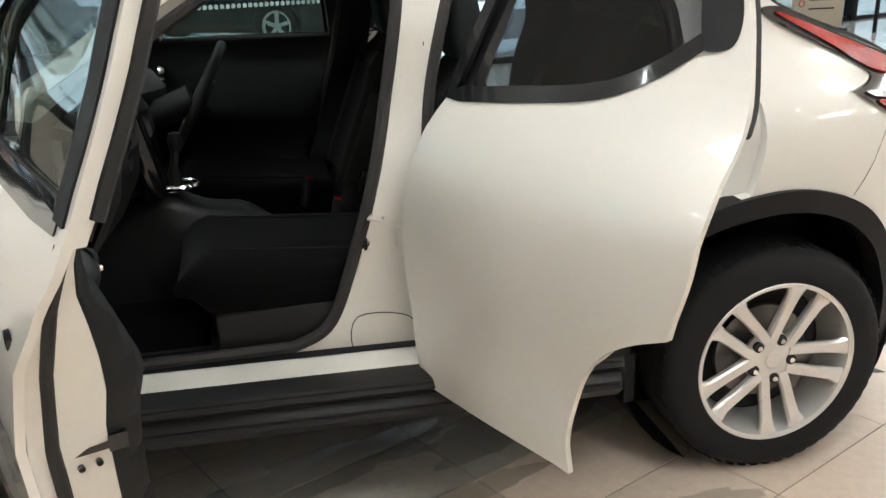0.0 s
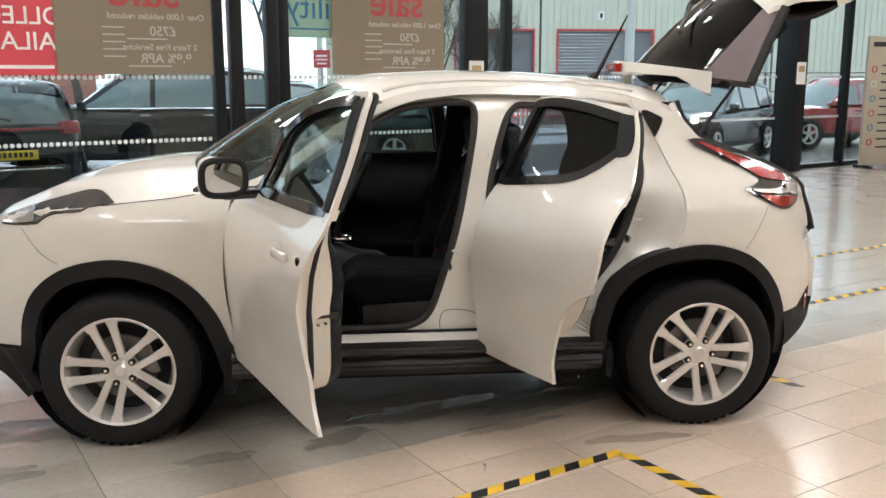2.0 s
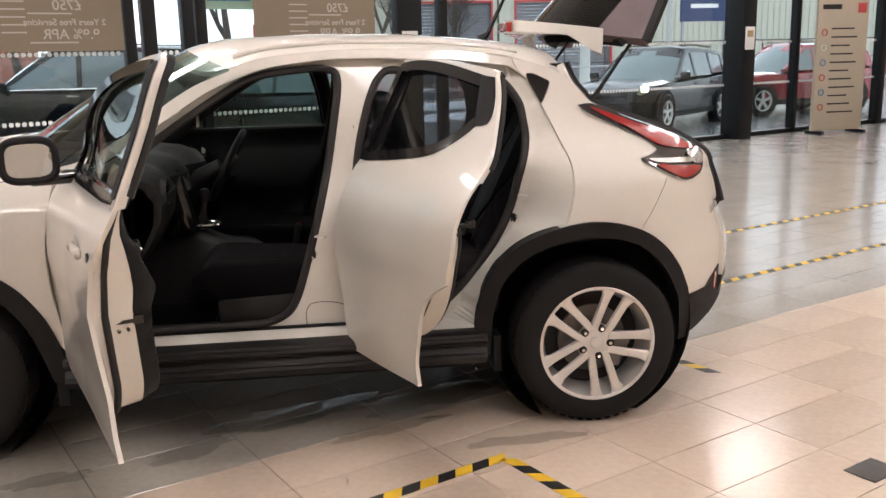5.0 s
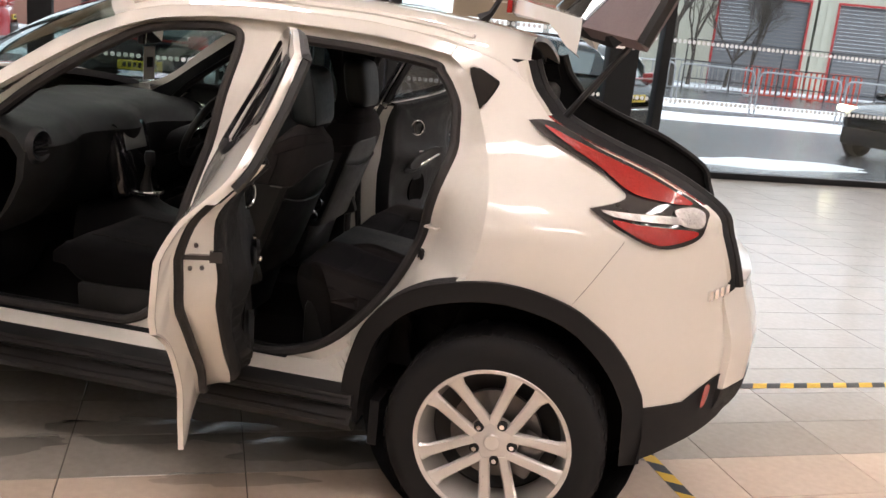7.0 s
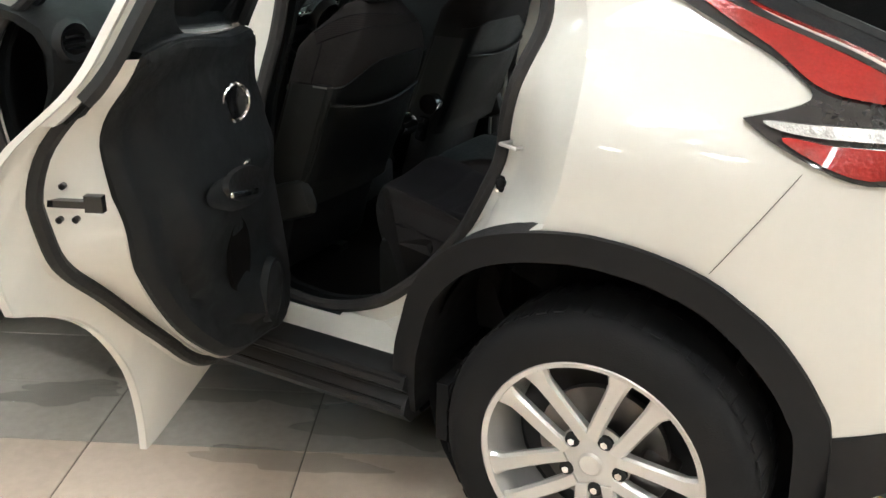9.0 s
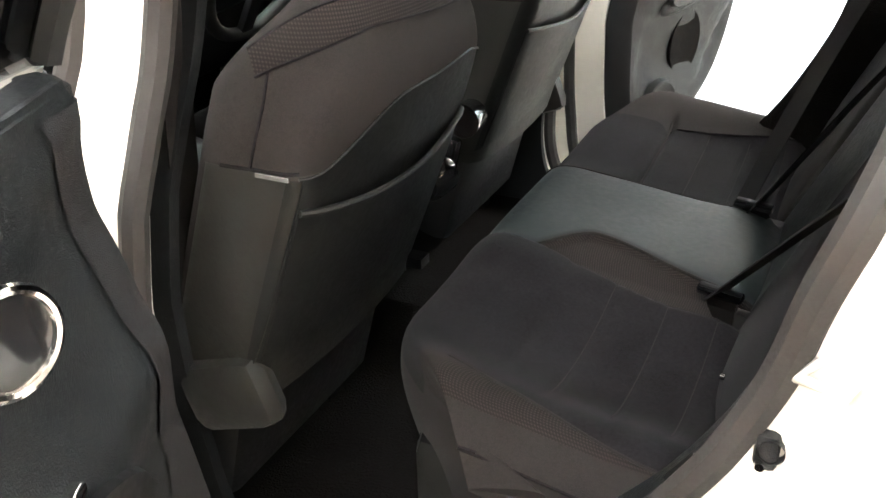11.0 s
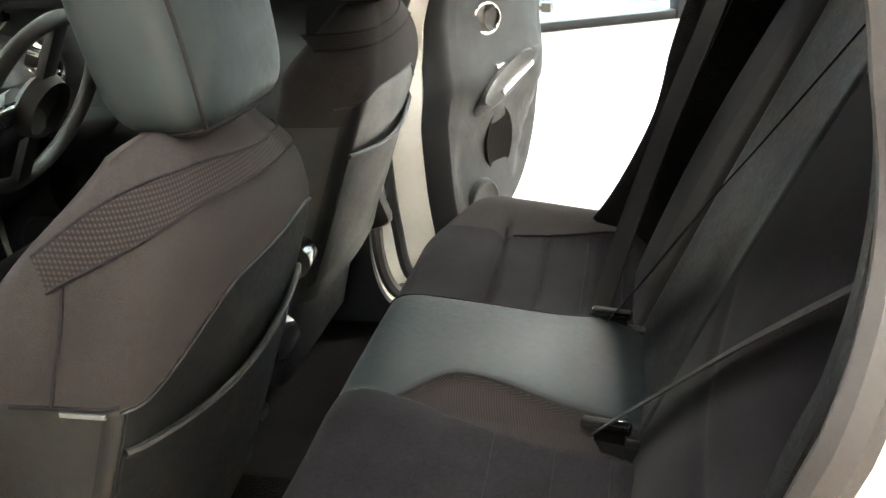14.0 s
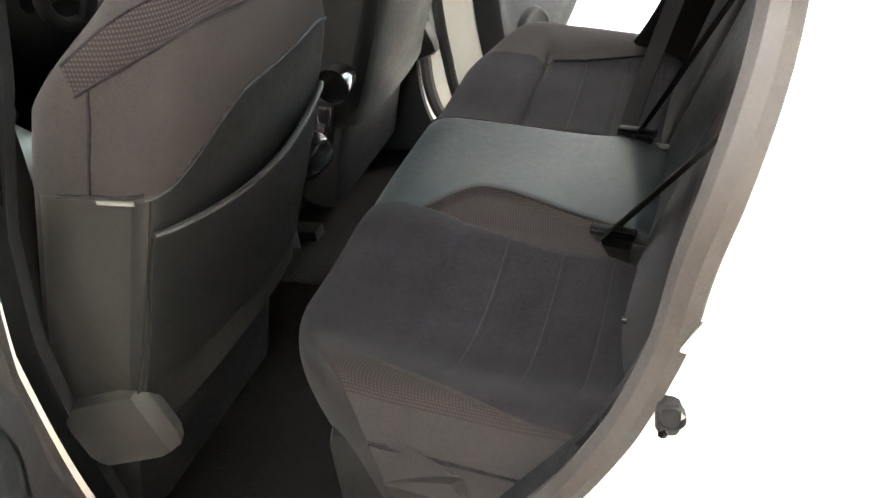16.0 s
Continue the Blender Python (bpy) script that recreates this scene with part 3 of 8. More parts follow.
STEELRAIL = mat("galvanised_steel", (0.36, 0.37, 0.38), 0.4, metal=0.7, vary=0.1)
BRICKRED = mat("red_brick_wall", (0.26, 0.12, 0.09), 0.85, vary=0.25, scale=6)

ground = finish("ground", boxes(((-300, -300, -0.3), (300, 400, -0.13))), ASPHALT)
tagged(ground, "wet dark asphalt forecourt and road outside", "ground", kind="structure")
# forecourt slab just outside the glass
forecourt = finish("pavement", placed(boxes(((S0 - 30, 0.085, -0.2), (S1 + 30, 22.0, -0.02))), WALL), ASPHALT)
tagged(forecourt, "wet grey forecourt beside the showroom glazing", "pavement", kind="structure")


def snow_patch(cx, cy, rx, ry, z=-0.02, seed=1, turn=0.0):
    rng = random.Random(seed)
    ph = [rng.uniform(0, 6.28) for _ in range(4)]
    bm = bmesh.new()
    n = 40
    top = bm.verts.new((0, 0, 0.06))
    mid, rim = [], []
    for i in range(n):
        a = 2 * math.pi * i / n
        k = 1 + 0.18 * math.sin(2 * a + ph[0]) + 0.12 * math.sin(5 * a + ph[1]) + 0.06 * math.sin(9 * a + ph[2])
        mid.append(bm.verts.new((rx * k * 0.7 * math.cos(a), ry * k * 0.7 * math.sin(a), 0.045)))
        rim.append(bm.verts.new((rx * k * math.cos(a), ry * k * math.sin(a), 0)))
    for i in range(n):
        j = (i + 1) % n
        bm.faces.new((top, mid[i], mid[j]))
        bm.faces.new((mid[i], rim[i], rim[j], mid[j]))
    ob = finish("snow_patch", placed(bm, pose(cx, cy, z, 0, 0, turn)), SNOW)
    return tagged(ob, "patch of thawing white snow on the asphalt", "snow")


for i, (s, v, rx, ry) in enumerate([(8.0, 9.0, 5.0, 0.8), (14.0, 12.0, 6.0, 1.0), (-1.0, 12.0, 5.0, 0.7), (-2.5, 19.0, 9.0, 1.5), (3.0, 6.0, 1.6, 0.4), (0.2, 0.75, 0.55, 0.3), (15.0, 13.0, 12.0, 1.8)]):
    p = WALL @ Vector((s, v, 0))
    snow_patch(p.x, p.y, rx, ry, seed=i + 3, turn=TURN)
for i, (x, y, rx, ry, z) in enumerate([(3.6, 10.4, 1.7, 0.4, -0.02), (6.5, 19.6, 7.5, 1.3, -0.02), (7.0, 27.0, 8.0, 2.2, -0.13)]):
    snow_patch(x, y, rx, ry, z, 20 + i, TURN)

# verge, road and far pavement across from the glazing
verge = finish("verge", placed(boxes(((-60, 22.0, -0.2), (80, 24.0, 0.02)), ((-60, 32.0, -0.2), (80, 35.0, 0.04))), WALL), SNOW)
tagged(verge, "snow-covered verge along the road", "verge", kind="structure")


def gable_unit(x0, x1, y, eave, apex, depth, doors):
    """A metal-clad unit whose gable faces the showroom."""
    ob = thing("warehouse", "cream metal-clad industrial unit with red trim and grey roller doors", "warehouse", group="industrial units")
    c = (x0 + x1) / 2
    bm = bmesh.new()
    ribs = int((x1 - x0) / 0.3)
    for i in range(ribs):
        a, b = x0 + (x1 - x0) * i / ribs, x0 + (x1 - x0) * (i + 1) / ribs
        h = lambda x: eave + (apex - eave) * (1 - abs(x - c) / (c - x0))
        z0a = 0.0
        for dx0, dx1, off in ((a, a + (b - a) * 0.65, 0.0), (a + (b - a) * 0.65, b, 0.035)):
            low = 0.0
            mid = (dx0 + dx1) / 2
            for d0, d1, dz in doors:
                if d0 < mid < d1:
                    low = dz
            vs = [bm.verts.new(p) for p in ((dx0, y + off, low), (dx1, y + off, low), (dx1, y + off, h(dx1)), (dx0, y + off, h(dx0)))]
            f = bm.faces.new(vs)
            r = bmesh.ops.extrude_face_region(bm, geom=[f])
            bmesh.ops.translate(bm, vec=(0, 0.2, 0), verts=[v for v in r["geom"] if isinstance(v, bmesh.types.BMVert)])
    part("wall", bm, CLADDING, ob)
    bm = bmesh.new()
    for sx, ex in ((x0, c), (x1, c)):
        grid(lambda u, v: (sx + (ex - sx) * u, y + 0.05 + depth * v, eave + (apex - eave) * u), [0, 1], [0, 1], bm, thick=(0, 0, 0.12))
    part("roof", bm, ROOFGREY, ob)
    bm = bmesh.new()
    tube([(x0, y - 0.06, eave), (c, y - 0.06, apex), (x1, y - 0.06, eave)], 0.065, 6, bm)
    part("verge_trim", bm, REDTRIM, ob)
    part("side_wall", boxes(((x0, y + 0.2, 0), (x0 + 0.15, y + depth, eave)), ((x1 - 0.15, y + 0.2, 0), (x1, y + depth, eave))), CLADDING, ob)
    for d0, d1, dz in doors:
        bm = bmesh.new()
        for i in range(int(dz / 0.15)):
            box(bm, (d0, y + 0.12, i * 0.15), (d1, y + 0.16, i * 0.15 + 0.142))
        part("roller_door", bm, SHUTTER, ob)
        part("door_frame", boxes(((d0 - 0.09, y - 0.05, 0), (d0, y + 0.1, dz + 0.09)), ((d1, y - 0.05, 0), (d1 + 0.09, y + 0.1, dz + 0.09)), ((d0, y - 0.05, dz), (d1, y + 0.1, dz + 0.09))), REDTRIM, ob)
    return ob


GY = 38.0
u1 = gable_unit(8.4, 19.6, GY, 5.3, 6.75, 25, [(9.2, 13.7, 3.75)])
u0 = gable_unit(-1.6, 8.3, GY, 5.3, 6.7, 25, [(4.4, 8.0, 3.75)])
u2 = gable_unit(19.7, 27.5, GY, 5.3, 6.75, 25, [])
for unit, px, pz in ((u1, 11.2, 4.45), (u0, 3.9, 4.6)):
    part("sign_plate", boxes(((px - 0.17, GY - 0.06, pz - 0.2), (px + 0.17, GY - 0.03, pz + 0.2))), PAPER, unit)
    part("sign_bar", boxes(((px - 0.06, GY - 0.08, pz - 0.11), (px + 0.06, GY - 0.062, pz + 0.11))), INK, unit)
part("flood_lamp", boxes(((11.75, GY - 0.3, 5.35), (12.15, GY, 5.55))), STEELRAIL, u1)
part("flood_lamp", boxes(((6.1, GY - 0.3, 5.3), (6.5, GY, 5.5))), STEELRAIL, u0)
part("corner_trim", boxes(((27.2, GY - 0.12, 0), (27.7, GY + 0.1, 5.4))), REDTRIM, u2)
dull = thing("warehouse", "dull grey-blue industrial shed behind the forecourt", "warehouse", at=(34, 46, 0))
part("wall", boxes(((-6, 0, 0), (10, 12, 4.0))), mat("blue_grey_cladding", (0.16, 0.18, 0.24), 0.6, vary=0.06), dull)
part("roof", boxes(((-6.3, -0.3, 4.0), (10.3, 12.3, 4.6))), ROOFGREY, dull)
blue = thing("site_sign", "dark blue site sign board with pale shapes", "sign", at=(14.9, 30, 0))
part("board", boxes(((-1.0, -0.04, 2.5), (1.0, 0.04, 3.6))), mat("navy_board", (0.03, 0.05, 0.13), 0.5, vary=0.05), blue)
part("post", boxes(((-0.9, 0.05, -0.14), (-0.8, 0.12, 3.4)), ((0.8, 0.05, -0.14), (0.9, 0.12, 3.4))), STEELRAIL, blue)
part("print", boxes(((-0.6, -0.05, 3.0), (0.5, -0.042, 3.15))), TEXT_WHITE, blue)

# lamp posts
for x, y, h, r in ((9.0, 26.0, 9.0, 0.16), (-1.35, 24.0, 9.0, 0.09), (12.9, 28.5, 9.0, 0.1)):
    lp = thing("street_lamp", "tall pale grey tapered steel lamp post", "street lamp", at=(x, y, -0.14), group="street lamps")
    part("pole", tube([(0, 0, 0), (0, 0, 0.9), (0, 0, h)], r, 10, taper=[1.25, 1.1, 0.7]), mat("pale_post", (0.42, 0.43, 0.40), 0.6, vary=0.12) if "pale_post" not in MATS else MATS["pale_post"], lp)
    part("lantern", boxes(((-0.15, -0.7, h - 0.05), (0.15, 0.05, h + 0.08)), bevel=0.03), ROOFGREY, lp)


# railings along the forecourt edge
def railing(p, q, h=1.1, material=STEELRAIL, label="galvanised steel railing along the kerb", step=1.6):
    p, q = Vector(p), Vector(q)
    ob = thing("railing", label, "railing")
    n = max(1, round((q - p).length / step))
    for i in range(n + 1):
        c = p.lerp(q, i / n)
        part("post", tube([c, c + Vector((0, 0, h))], 0.03, 6), material, ob)
    for z in (h, h * 0.62, h * 0.3):
        part("rail", tube([p + Vector((0, 0, z)), q + Vector((0, 0, z))], 0.022, 6), material, ob)
    return ob


railing((3.0, 30, -0.14), (30, 30, -0.14), 1.9, mat("dark_rail", (0.04, 0.04, 0.045), 0.5, vary=0.1), "dark steel palisade railing before the units")


def tree(x, y, h, seed, spread=0.55):
    """A bare winter tree: tapered trunk, limbs and many twigs."""
    rng = random.Random(seed)
    ob = thing("tree", "bare dark winter tree with fine branching twigs", "tree", at=(x, y, -0.14), group="winter trees")
    trunk, crown = bmesh.new(), bmesh.new()

    def grow(bm, p, d, length, r, depth):
        pts = [p]
        for i in range(3):
            d = (d + Vector((rng.uniform(-1, 1), rng.uniform(-1, 1), rng.uniform(-0.4, 0.8))) * 0.14).normalized()
            pts.append(pts[-1] + d * length / 3)
        tube(pts, r, 6 if depth < 2 else 3, bm, taper=[1, 0.88, 0.76, 0.62])
        if depth >= 6:
            return
        k = 3 if depth < 3 else rng.choice((3, 4))
        for i in range(k):
            base = pts[rng.choice((1, 2, 3, 3))] if depth else pts[rng.choice((2, 3, 3))]
            nd = (d + Vector((rng.uniform(-1, 1), rng.uniform(-1, 1), rng.uniform(-0.3, 0.9))) * spread * 1.5).normalized()
            grow(crown, base, nd, length * rng.uniform(0.58, 0.8), r * 0.55, depth + 1)

    grow(trunk, Vector((0, 0, 0)), Vector((0, 0, 1)), h * 0.33, h * 0.017, 0)
    part("trunk", trunk, BARK, ob)
    part("crown", crown, BARK, ob)
    return ob


for i, (x, y, h) in enumerate([(-6.2, 24, 11), (-9.5, 27, 10), (-2.8, 27, 10), (0.6, 33, 8), (-14, 25, 10), (-19, 26, 10), (2.6, 31, 7.5), (1.2, 35.5, 6.5), (3.4, 34.5, 6), (4.9, 35.5, 5.5), (6.0, 36.2, 5.2)]):
    tree(x, y, h, 11 + i)

# houses far to the west
for x, y, wd in ((-26, 20, 7), (-34, 17, 7)):
    hs = thing("house", "white rendered terraced house with a pale door", "house", at=(x, y, -0.14), turn=38, group="terraced houses")
    part("wall", boxes(((-wd / 2, 0, 0), (wd / 2, 7, 5.4))), mat("white_render", (0.62, 0.62, 0.60), 0.85, vary=0.08) if "white_render" not in MATS else MATS["white_render"], hs)
    bm = bmesh.new()
    for sgn in (-1, 1):
        grid(lambda u, v: (-wd / 2 - 0.2 + (wd + 0.4) * u, 3.5 + sgn * (3.8 - 3.8 * v), 5.3 + 2.6 * v), [0, 1], [0, 1], bm, thick=(0, 0, 0.15))
    part("roof", bm, ROOFGREY, hs)
    part("door", boxes(((-2.2, -0.05, 0), (-1.3, 0.02, 2.05)), bevel=0.01), PAPER, hs)
    for wx in (-0.2, 1.9):
        for wz in (0.9, 3.3):
            w = part("window", boxes(((wx, -0.04, wz), (wx + 1.3, 0.02, wz + 1.2))), BLACKPANE, hs)
            part("frame", boxes(((wx - 0.06, -0.06, wz - 0.06), (wx + 1.36, -0.03, wz)), ((wx - 0.06, -0.06, wz + 1.2), (wx + 1.36, -0.03, wz + 1.26)), ((wx + 0.62, -0.06, wz), (wx + 0.68, -0.03, wz + 1.2))), PAPER, w)
redwall = finish("boundary_wall", placed(boxes(((-6, 24.5, -0.2), (6, 24.8, 2.0))), WALL), BRICKRED)
tagged(redwall, "low dark red brick boundary wall beside the road", "wall")
warn = thing("warning_sign", "small red warning sign on a thin post", "sign", at=(-0.95, 14.6, -0.02))
part("post", tube([(0, 0, 0), (0, 0, 2.2)], 0.025, 6), STEELRAIL, warn)
part("plate", boxes(((-0.17, -0.03, 1.8), (0.17, -0.026, 2.16))), REDTRIM, warn)
part("print", boxes(((-0.11, -0.034, 2.02), (0.11, -0.031, 2.06)), ((-0.12, -0.034, 1.95), (0.12, -0.031, 1.98)), ((-0.1, -0.034, 1.87), (0.1, -0.031, 1.9))), TEXT_WHITE, warn)

# ---------------------------------------------------------------- the white car
WX = [-2.04, -1.97, -1.88, -1.75, -1.55, -1.27, -1.0, -0.8, -0.3, 0.3, 0.8, 1.05, 1.27, 1.5, 1.6, 1.7, 1.8, 1.88, 1.95, 1.985, 2.0]
WV = [0.36, 0.54, 0.66, 0.76, 0.845, 0.875, 0.855, 0.835, 0.825, 0.825, 0.835, 0.86, 0.875, 0.845, 0.795, 0.722, 0.63, 0.535, 0.41, 0.25, 0.0]
UX = [-1.2, -0.9, -0.3, 0.3, 0.9, 1.15, 1.4, 1.7, 1.9]
UV = [0.80, 0.82, 0.845, 0.85, 0.845, 0.83, 0.81, 0.72, 0.58]
GZ = [0.15, 0.25, 0.35, 0.45, 0.55, 0.66, 0.80, 0.93, 1.02, 1.08, 1.13, 1.18, 1.30, 1.45, 1.53]
GV = [0.075, 0.055, 0.032, 0.025, 0.026, 0.014, 0.0, 0.012, 0.045, 0.083, 0.115, 0.142, 0.205, 0.275, 0.32]


def ss(a, b, t):
    t = min(1, max(0, (t - a) / (b - a)))
    return t * t * (3 - 2 * t)


def half(x, z):
    """Half the car's width at x and height z."""
    if x > 1.3:
        x = x - 0.05 * ss(0.85, 0.6, z) * ss(1.3, 1.7, x)
    if x < -1.4:
        x = x + 0.05 * ss(0.85, 0.6, z)
    w, u = float(np.interp(x, WX, WV)), float(np.interp(x, UX, UV))
    k = ss(0.98, 1.18, z)
    flare = math.exp(-((x - 1.33) / 0.33) ** 2) + 0.8 * math.exp(-((x + 1.25) / 0.36) ** 2)
    zz = z - 0.055 * flare * ss(0.6, 0.9, z) * (1 - ss(1.05, 1.2, z))
    return w * (1 - k) + u * k - float(np.interp(zz, GZ, GV))


def side(sg, off=0.0):
    return lambda x, z: Vector((x, sg * (half(x, z) - off), z))


EDGE_Z = [0.53, 0.61, 0.72, 0.79, 0.87, 1.0, 1.05, 1.1, 1.14, 1.22, 1.295, 1.375]
EDGE_X = [0.737, 0.808, 0.890, 0.93, 0.962, 0.990, 1.008, 1.024, 1.031, 1.029, 1.015, 0.96]


RIM_Z = [0.55, 0.70, 0.78, 0.82, 0.90, 1.05, 1.10, 1.16, 1.27, 1.40]      # how far the wing's edge lies behind it
RIM_GAP = [0.05, 0.06, 0.10, 0.19, 0.19, 0.165, 0.14, 0.11, 0.08, 0.08]


def deep(sg, off=0.0):
    """The recessed frame inside the doors; behind the rear door it dips towards the seal and rolls out to the wing."""
    def at(x, z):
        k = ss(0.62, 0.86, x)
        fore = 0.125 - 0.08 * ss(1.02, 1.32, z)
        past = x - float(np.interp(z, EDGE_Z, EDGE_X))
        rear = 0.17 - 0.105 * ss(0.86, 1.14, z) - 0.02 * ss(1.14, 1.32, z)
        rear *= 1 - 0.80 * ss(0.1, 1.0, past / float(np.interp(z, RIM_Z, RIM_GAP)))
        return Vector((x, sg * (half(x, z) - off - fore * (1 - k) - rear * k), z))
    return at


car = thing("car", "pearl white compact crossover car with its doors and tailgate open", "car")
GUTTER = [(-0.95, 1.065), (-0.80, 1.10), (-0.68, 1.13), (-0.56, 1.195), (-0.44, 1.28), (-0.33, 1.355), (-0.22, 1.415), (-0.11, 1.462), (0.02, 1.493), (0.3, 1.515), (0.7, 1.508), (0.95, 1.48), (1.12, 1.43), (1.22, 1.37)]
F_OPEN = curve([(-0.66, 0.50), (-0.685, 0.80), (-0.645, 1.01), (-0.56, 1.09), (-0.45, 1.18), (-0.29, 1.288), (-0.12, 1.392), (-0.02, 1.428), (0.10, 1.444), (0.22, 1.448), (0.285, 1.405), (0.257, 1.2), (0.21, 0.97), (0.13, 0.68), (0.066, 0.506), (-0.02, 0.447), (-0.12, 0.437), (-0.51, 0.432), (-0.62, 0.445)], 5)
R_OPEN = curve([(0.44, 1.41), (0.568, 1.434), (0.895, 1.408), (0.955, 1.375), (1.010, 1.295), (1.024, 1.22), (1.026, 1.14), (0.988, 1.0), (0.958, 0.87), (0.886, 0.72), (0.805, 0.61), (0.734, 0.532), (0.645, 0.468), (0.515, 0.424), (0.405, 0.420), (0.315, 0.45), (0.285, 0.6), (0.308, 0.9), (0.355, 1.2)], 12)
FARCH = curve([(-1.72, 0.30, 1), (-1.676, 0.427), (-1.654, 0.565), (-1.592, 0.685), (-1.483, 0.771), (-1.337, 0.812), (-1.205, 0.812), (-1.057, 0.765), (-0.94, 0.68), (-0.859, 0.566), (-0.807, 0.44), (-0.775, 0.30, 1)], 5, closed=False)
RARCH = curve([(0.775, 0.30, 1), (0.782, 0.427), (0.795, 0.508), (0.835, 0.627), (0.919, 0.728), (1.023, 0.79), (1.166, 0.828), (1.292, 0.833), (1.442, 0.792), (1.545, 0.722), (1.615, 0.64), (1.66, 0.56), (1.685, 0.49), (1.70, 0.30, 1)], 5, closed=False)


def clip_low(line, z):
    return [p for p in line if p[1] > z]


FENDER = (curve([(-1.665, 0.435, 1), (-1.90, 0.43, 1), (-1.965, 0.52), (-1.985, 0.64), (-1.965, 0.76), (-1.91, 0.86), (-1.83, 0.935), (-1.72, 0.985), (-1.55, 1.015), (-1.25, 1.035), (-1.05, 1.048), (-0.97, 1.058), (-0.90, 1.08, 1),
                 (-0.77, 1.10, 1), (-0.783, 1.05), (-0.817, 0.82), (-0.812, 0.61), (-0.773, 0.40, 1)], 5, closed=False) + list(reversed(clip_low(FARCH, 0.435))))
QUARTER = ([p for p in RARCH if p[0] > 1.08 and p[1] > 0.485]
           + curve([(1.688, 0.478, 1), (1.82, 0.49, 1), (1.93, 0.52), (1.975, 0.62), (1.965, 0.72), (1.905, 0.80), (1.87, 0.90), (1.835, 0.99), (1.80, 1.06), (1.64, 1.15), (1.44, 1.222), (1.305, 1.28), (1.262, 1.32), (1.22, 1.37, 1), (1.12, 1.43), (0.985, 1.463, 1),
                    (1.0, 1.425), (1.05, 1.36), (1.092, 1.27), (1.137, 1.16), (1.168, 1.05), (1.163, 0.92), (1.13, 0.81, 1)], 5, closed=False)[:-1])
RAIL = curve([(-0.80, 1.10, 1), (-0.68, 1.13), (-0.56, 1.195), (-0.44, 1.28), (-0.33, 1.355), (-0.22, 1.415), (-0.11, 1.462), (0.02, 1.493), (0.3, 1.515), (0.7, 1.508), (0.985, 1.463, 1), (0.97, 1.435, 1), (0.70, 1.468), (0.3, 1.478), (0.05, 1.458), (-0.08, 1.425), (-0.20, 1.375), (-0.31, 1.31), (-0.43, 1.232), (-0.55, 1.15), (-0.64, 1.10, 1)], 5)
JAMB = curve([(-0.77, 0.40, 1), (-0.80, 0.7), (-0.78, 1.0), (-0.66, 1.085), (-0.55, 1.145), (-0.43, 1.23), (-0.31, 1.308), (-0.20, 1.374), (-0.08, 1.425), (0.05, 1.462), (0.3, 1.484), (0.7, 1.472), (0.98, 1.44), (1.06, 1.36), (1.11, 1.26), (1.16, 1.14), (1.18, 1.05), (1.175, 0.92), (1.13, 0.80, 1), (1.02, 0.77), (0.92, 0.71), (0.84, 0.61), (0.80, 0.50), (0.79, 0.40, 1)], 5)
QWIN = curve([(1.036, 1.402), (1.115, 1.376), (1.125, 1.356), (1.086, 1.287, 1)], 4)


def arch_trim(line, width):
    pts = [p for p in line]
    cx = sum(p[0] for p in pts) / len(pts)
    low = []
    for i, (x, z) in enumerate(pts):
        d = Vector((x - cx, z - 0.334))
        d = d * (1 - width / d.length)
        low.append((cx + d.x, 0.334 + d.y if z > 0.34 else z))
    return pts + list(reversed(low))


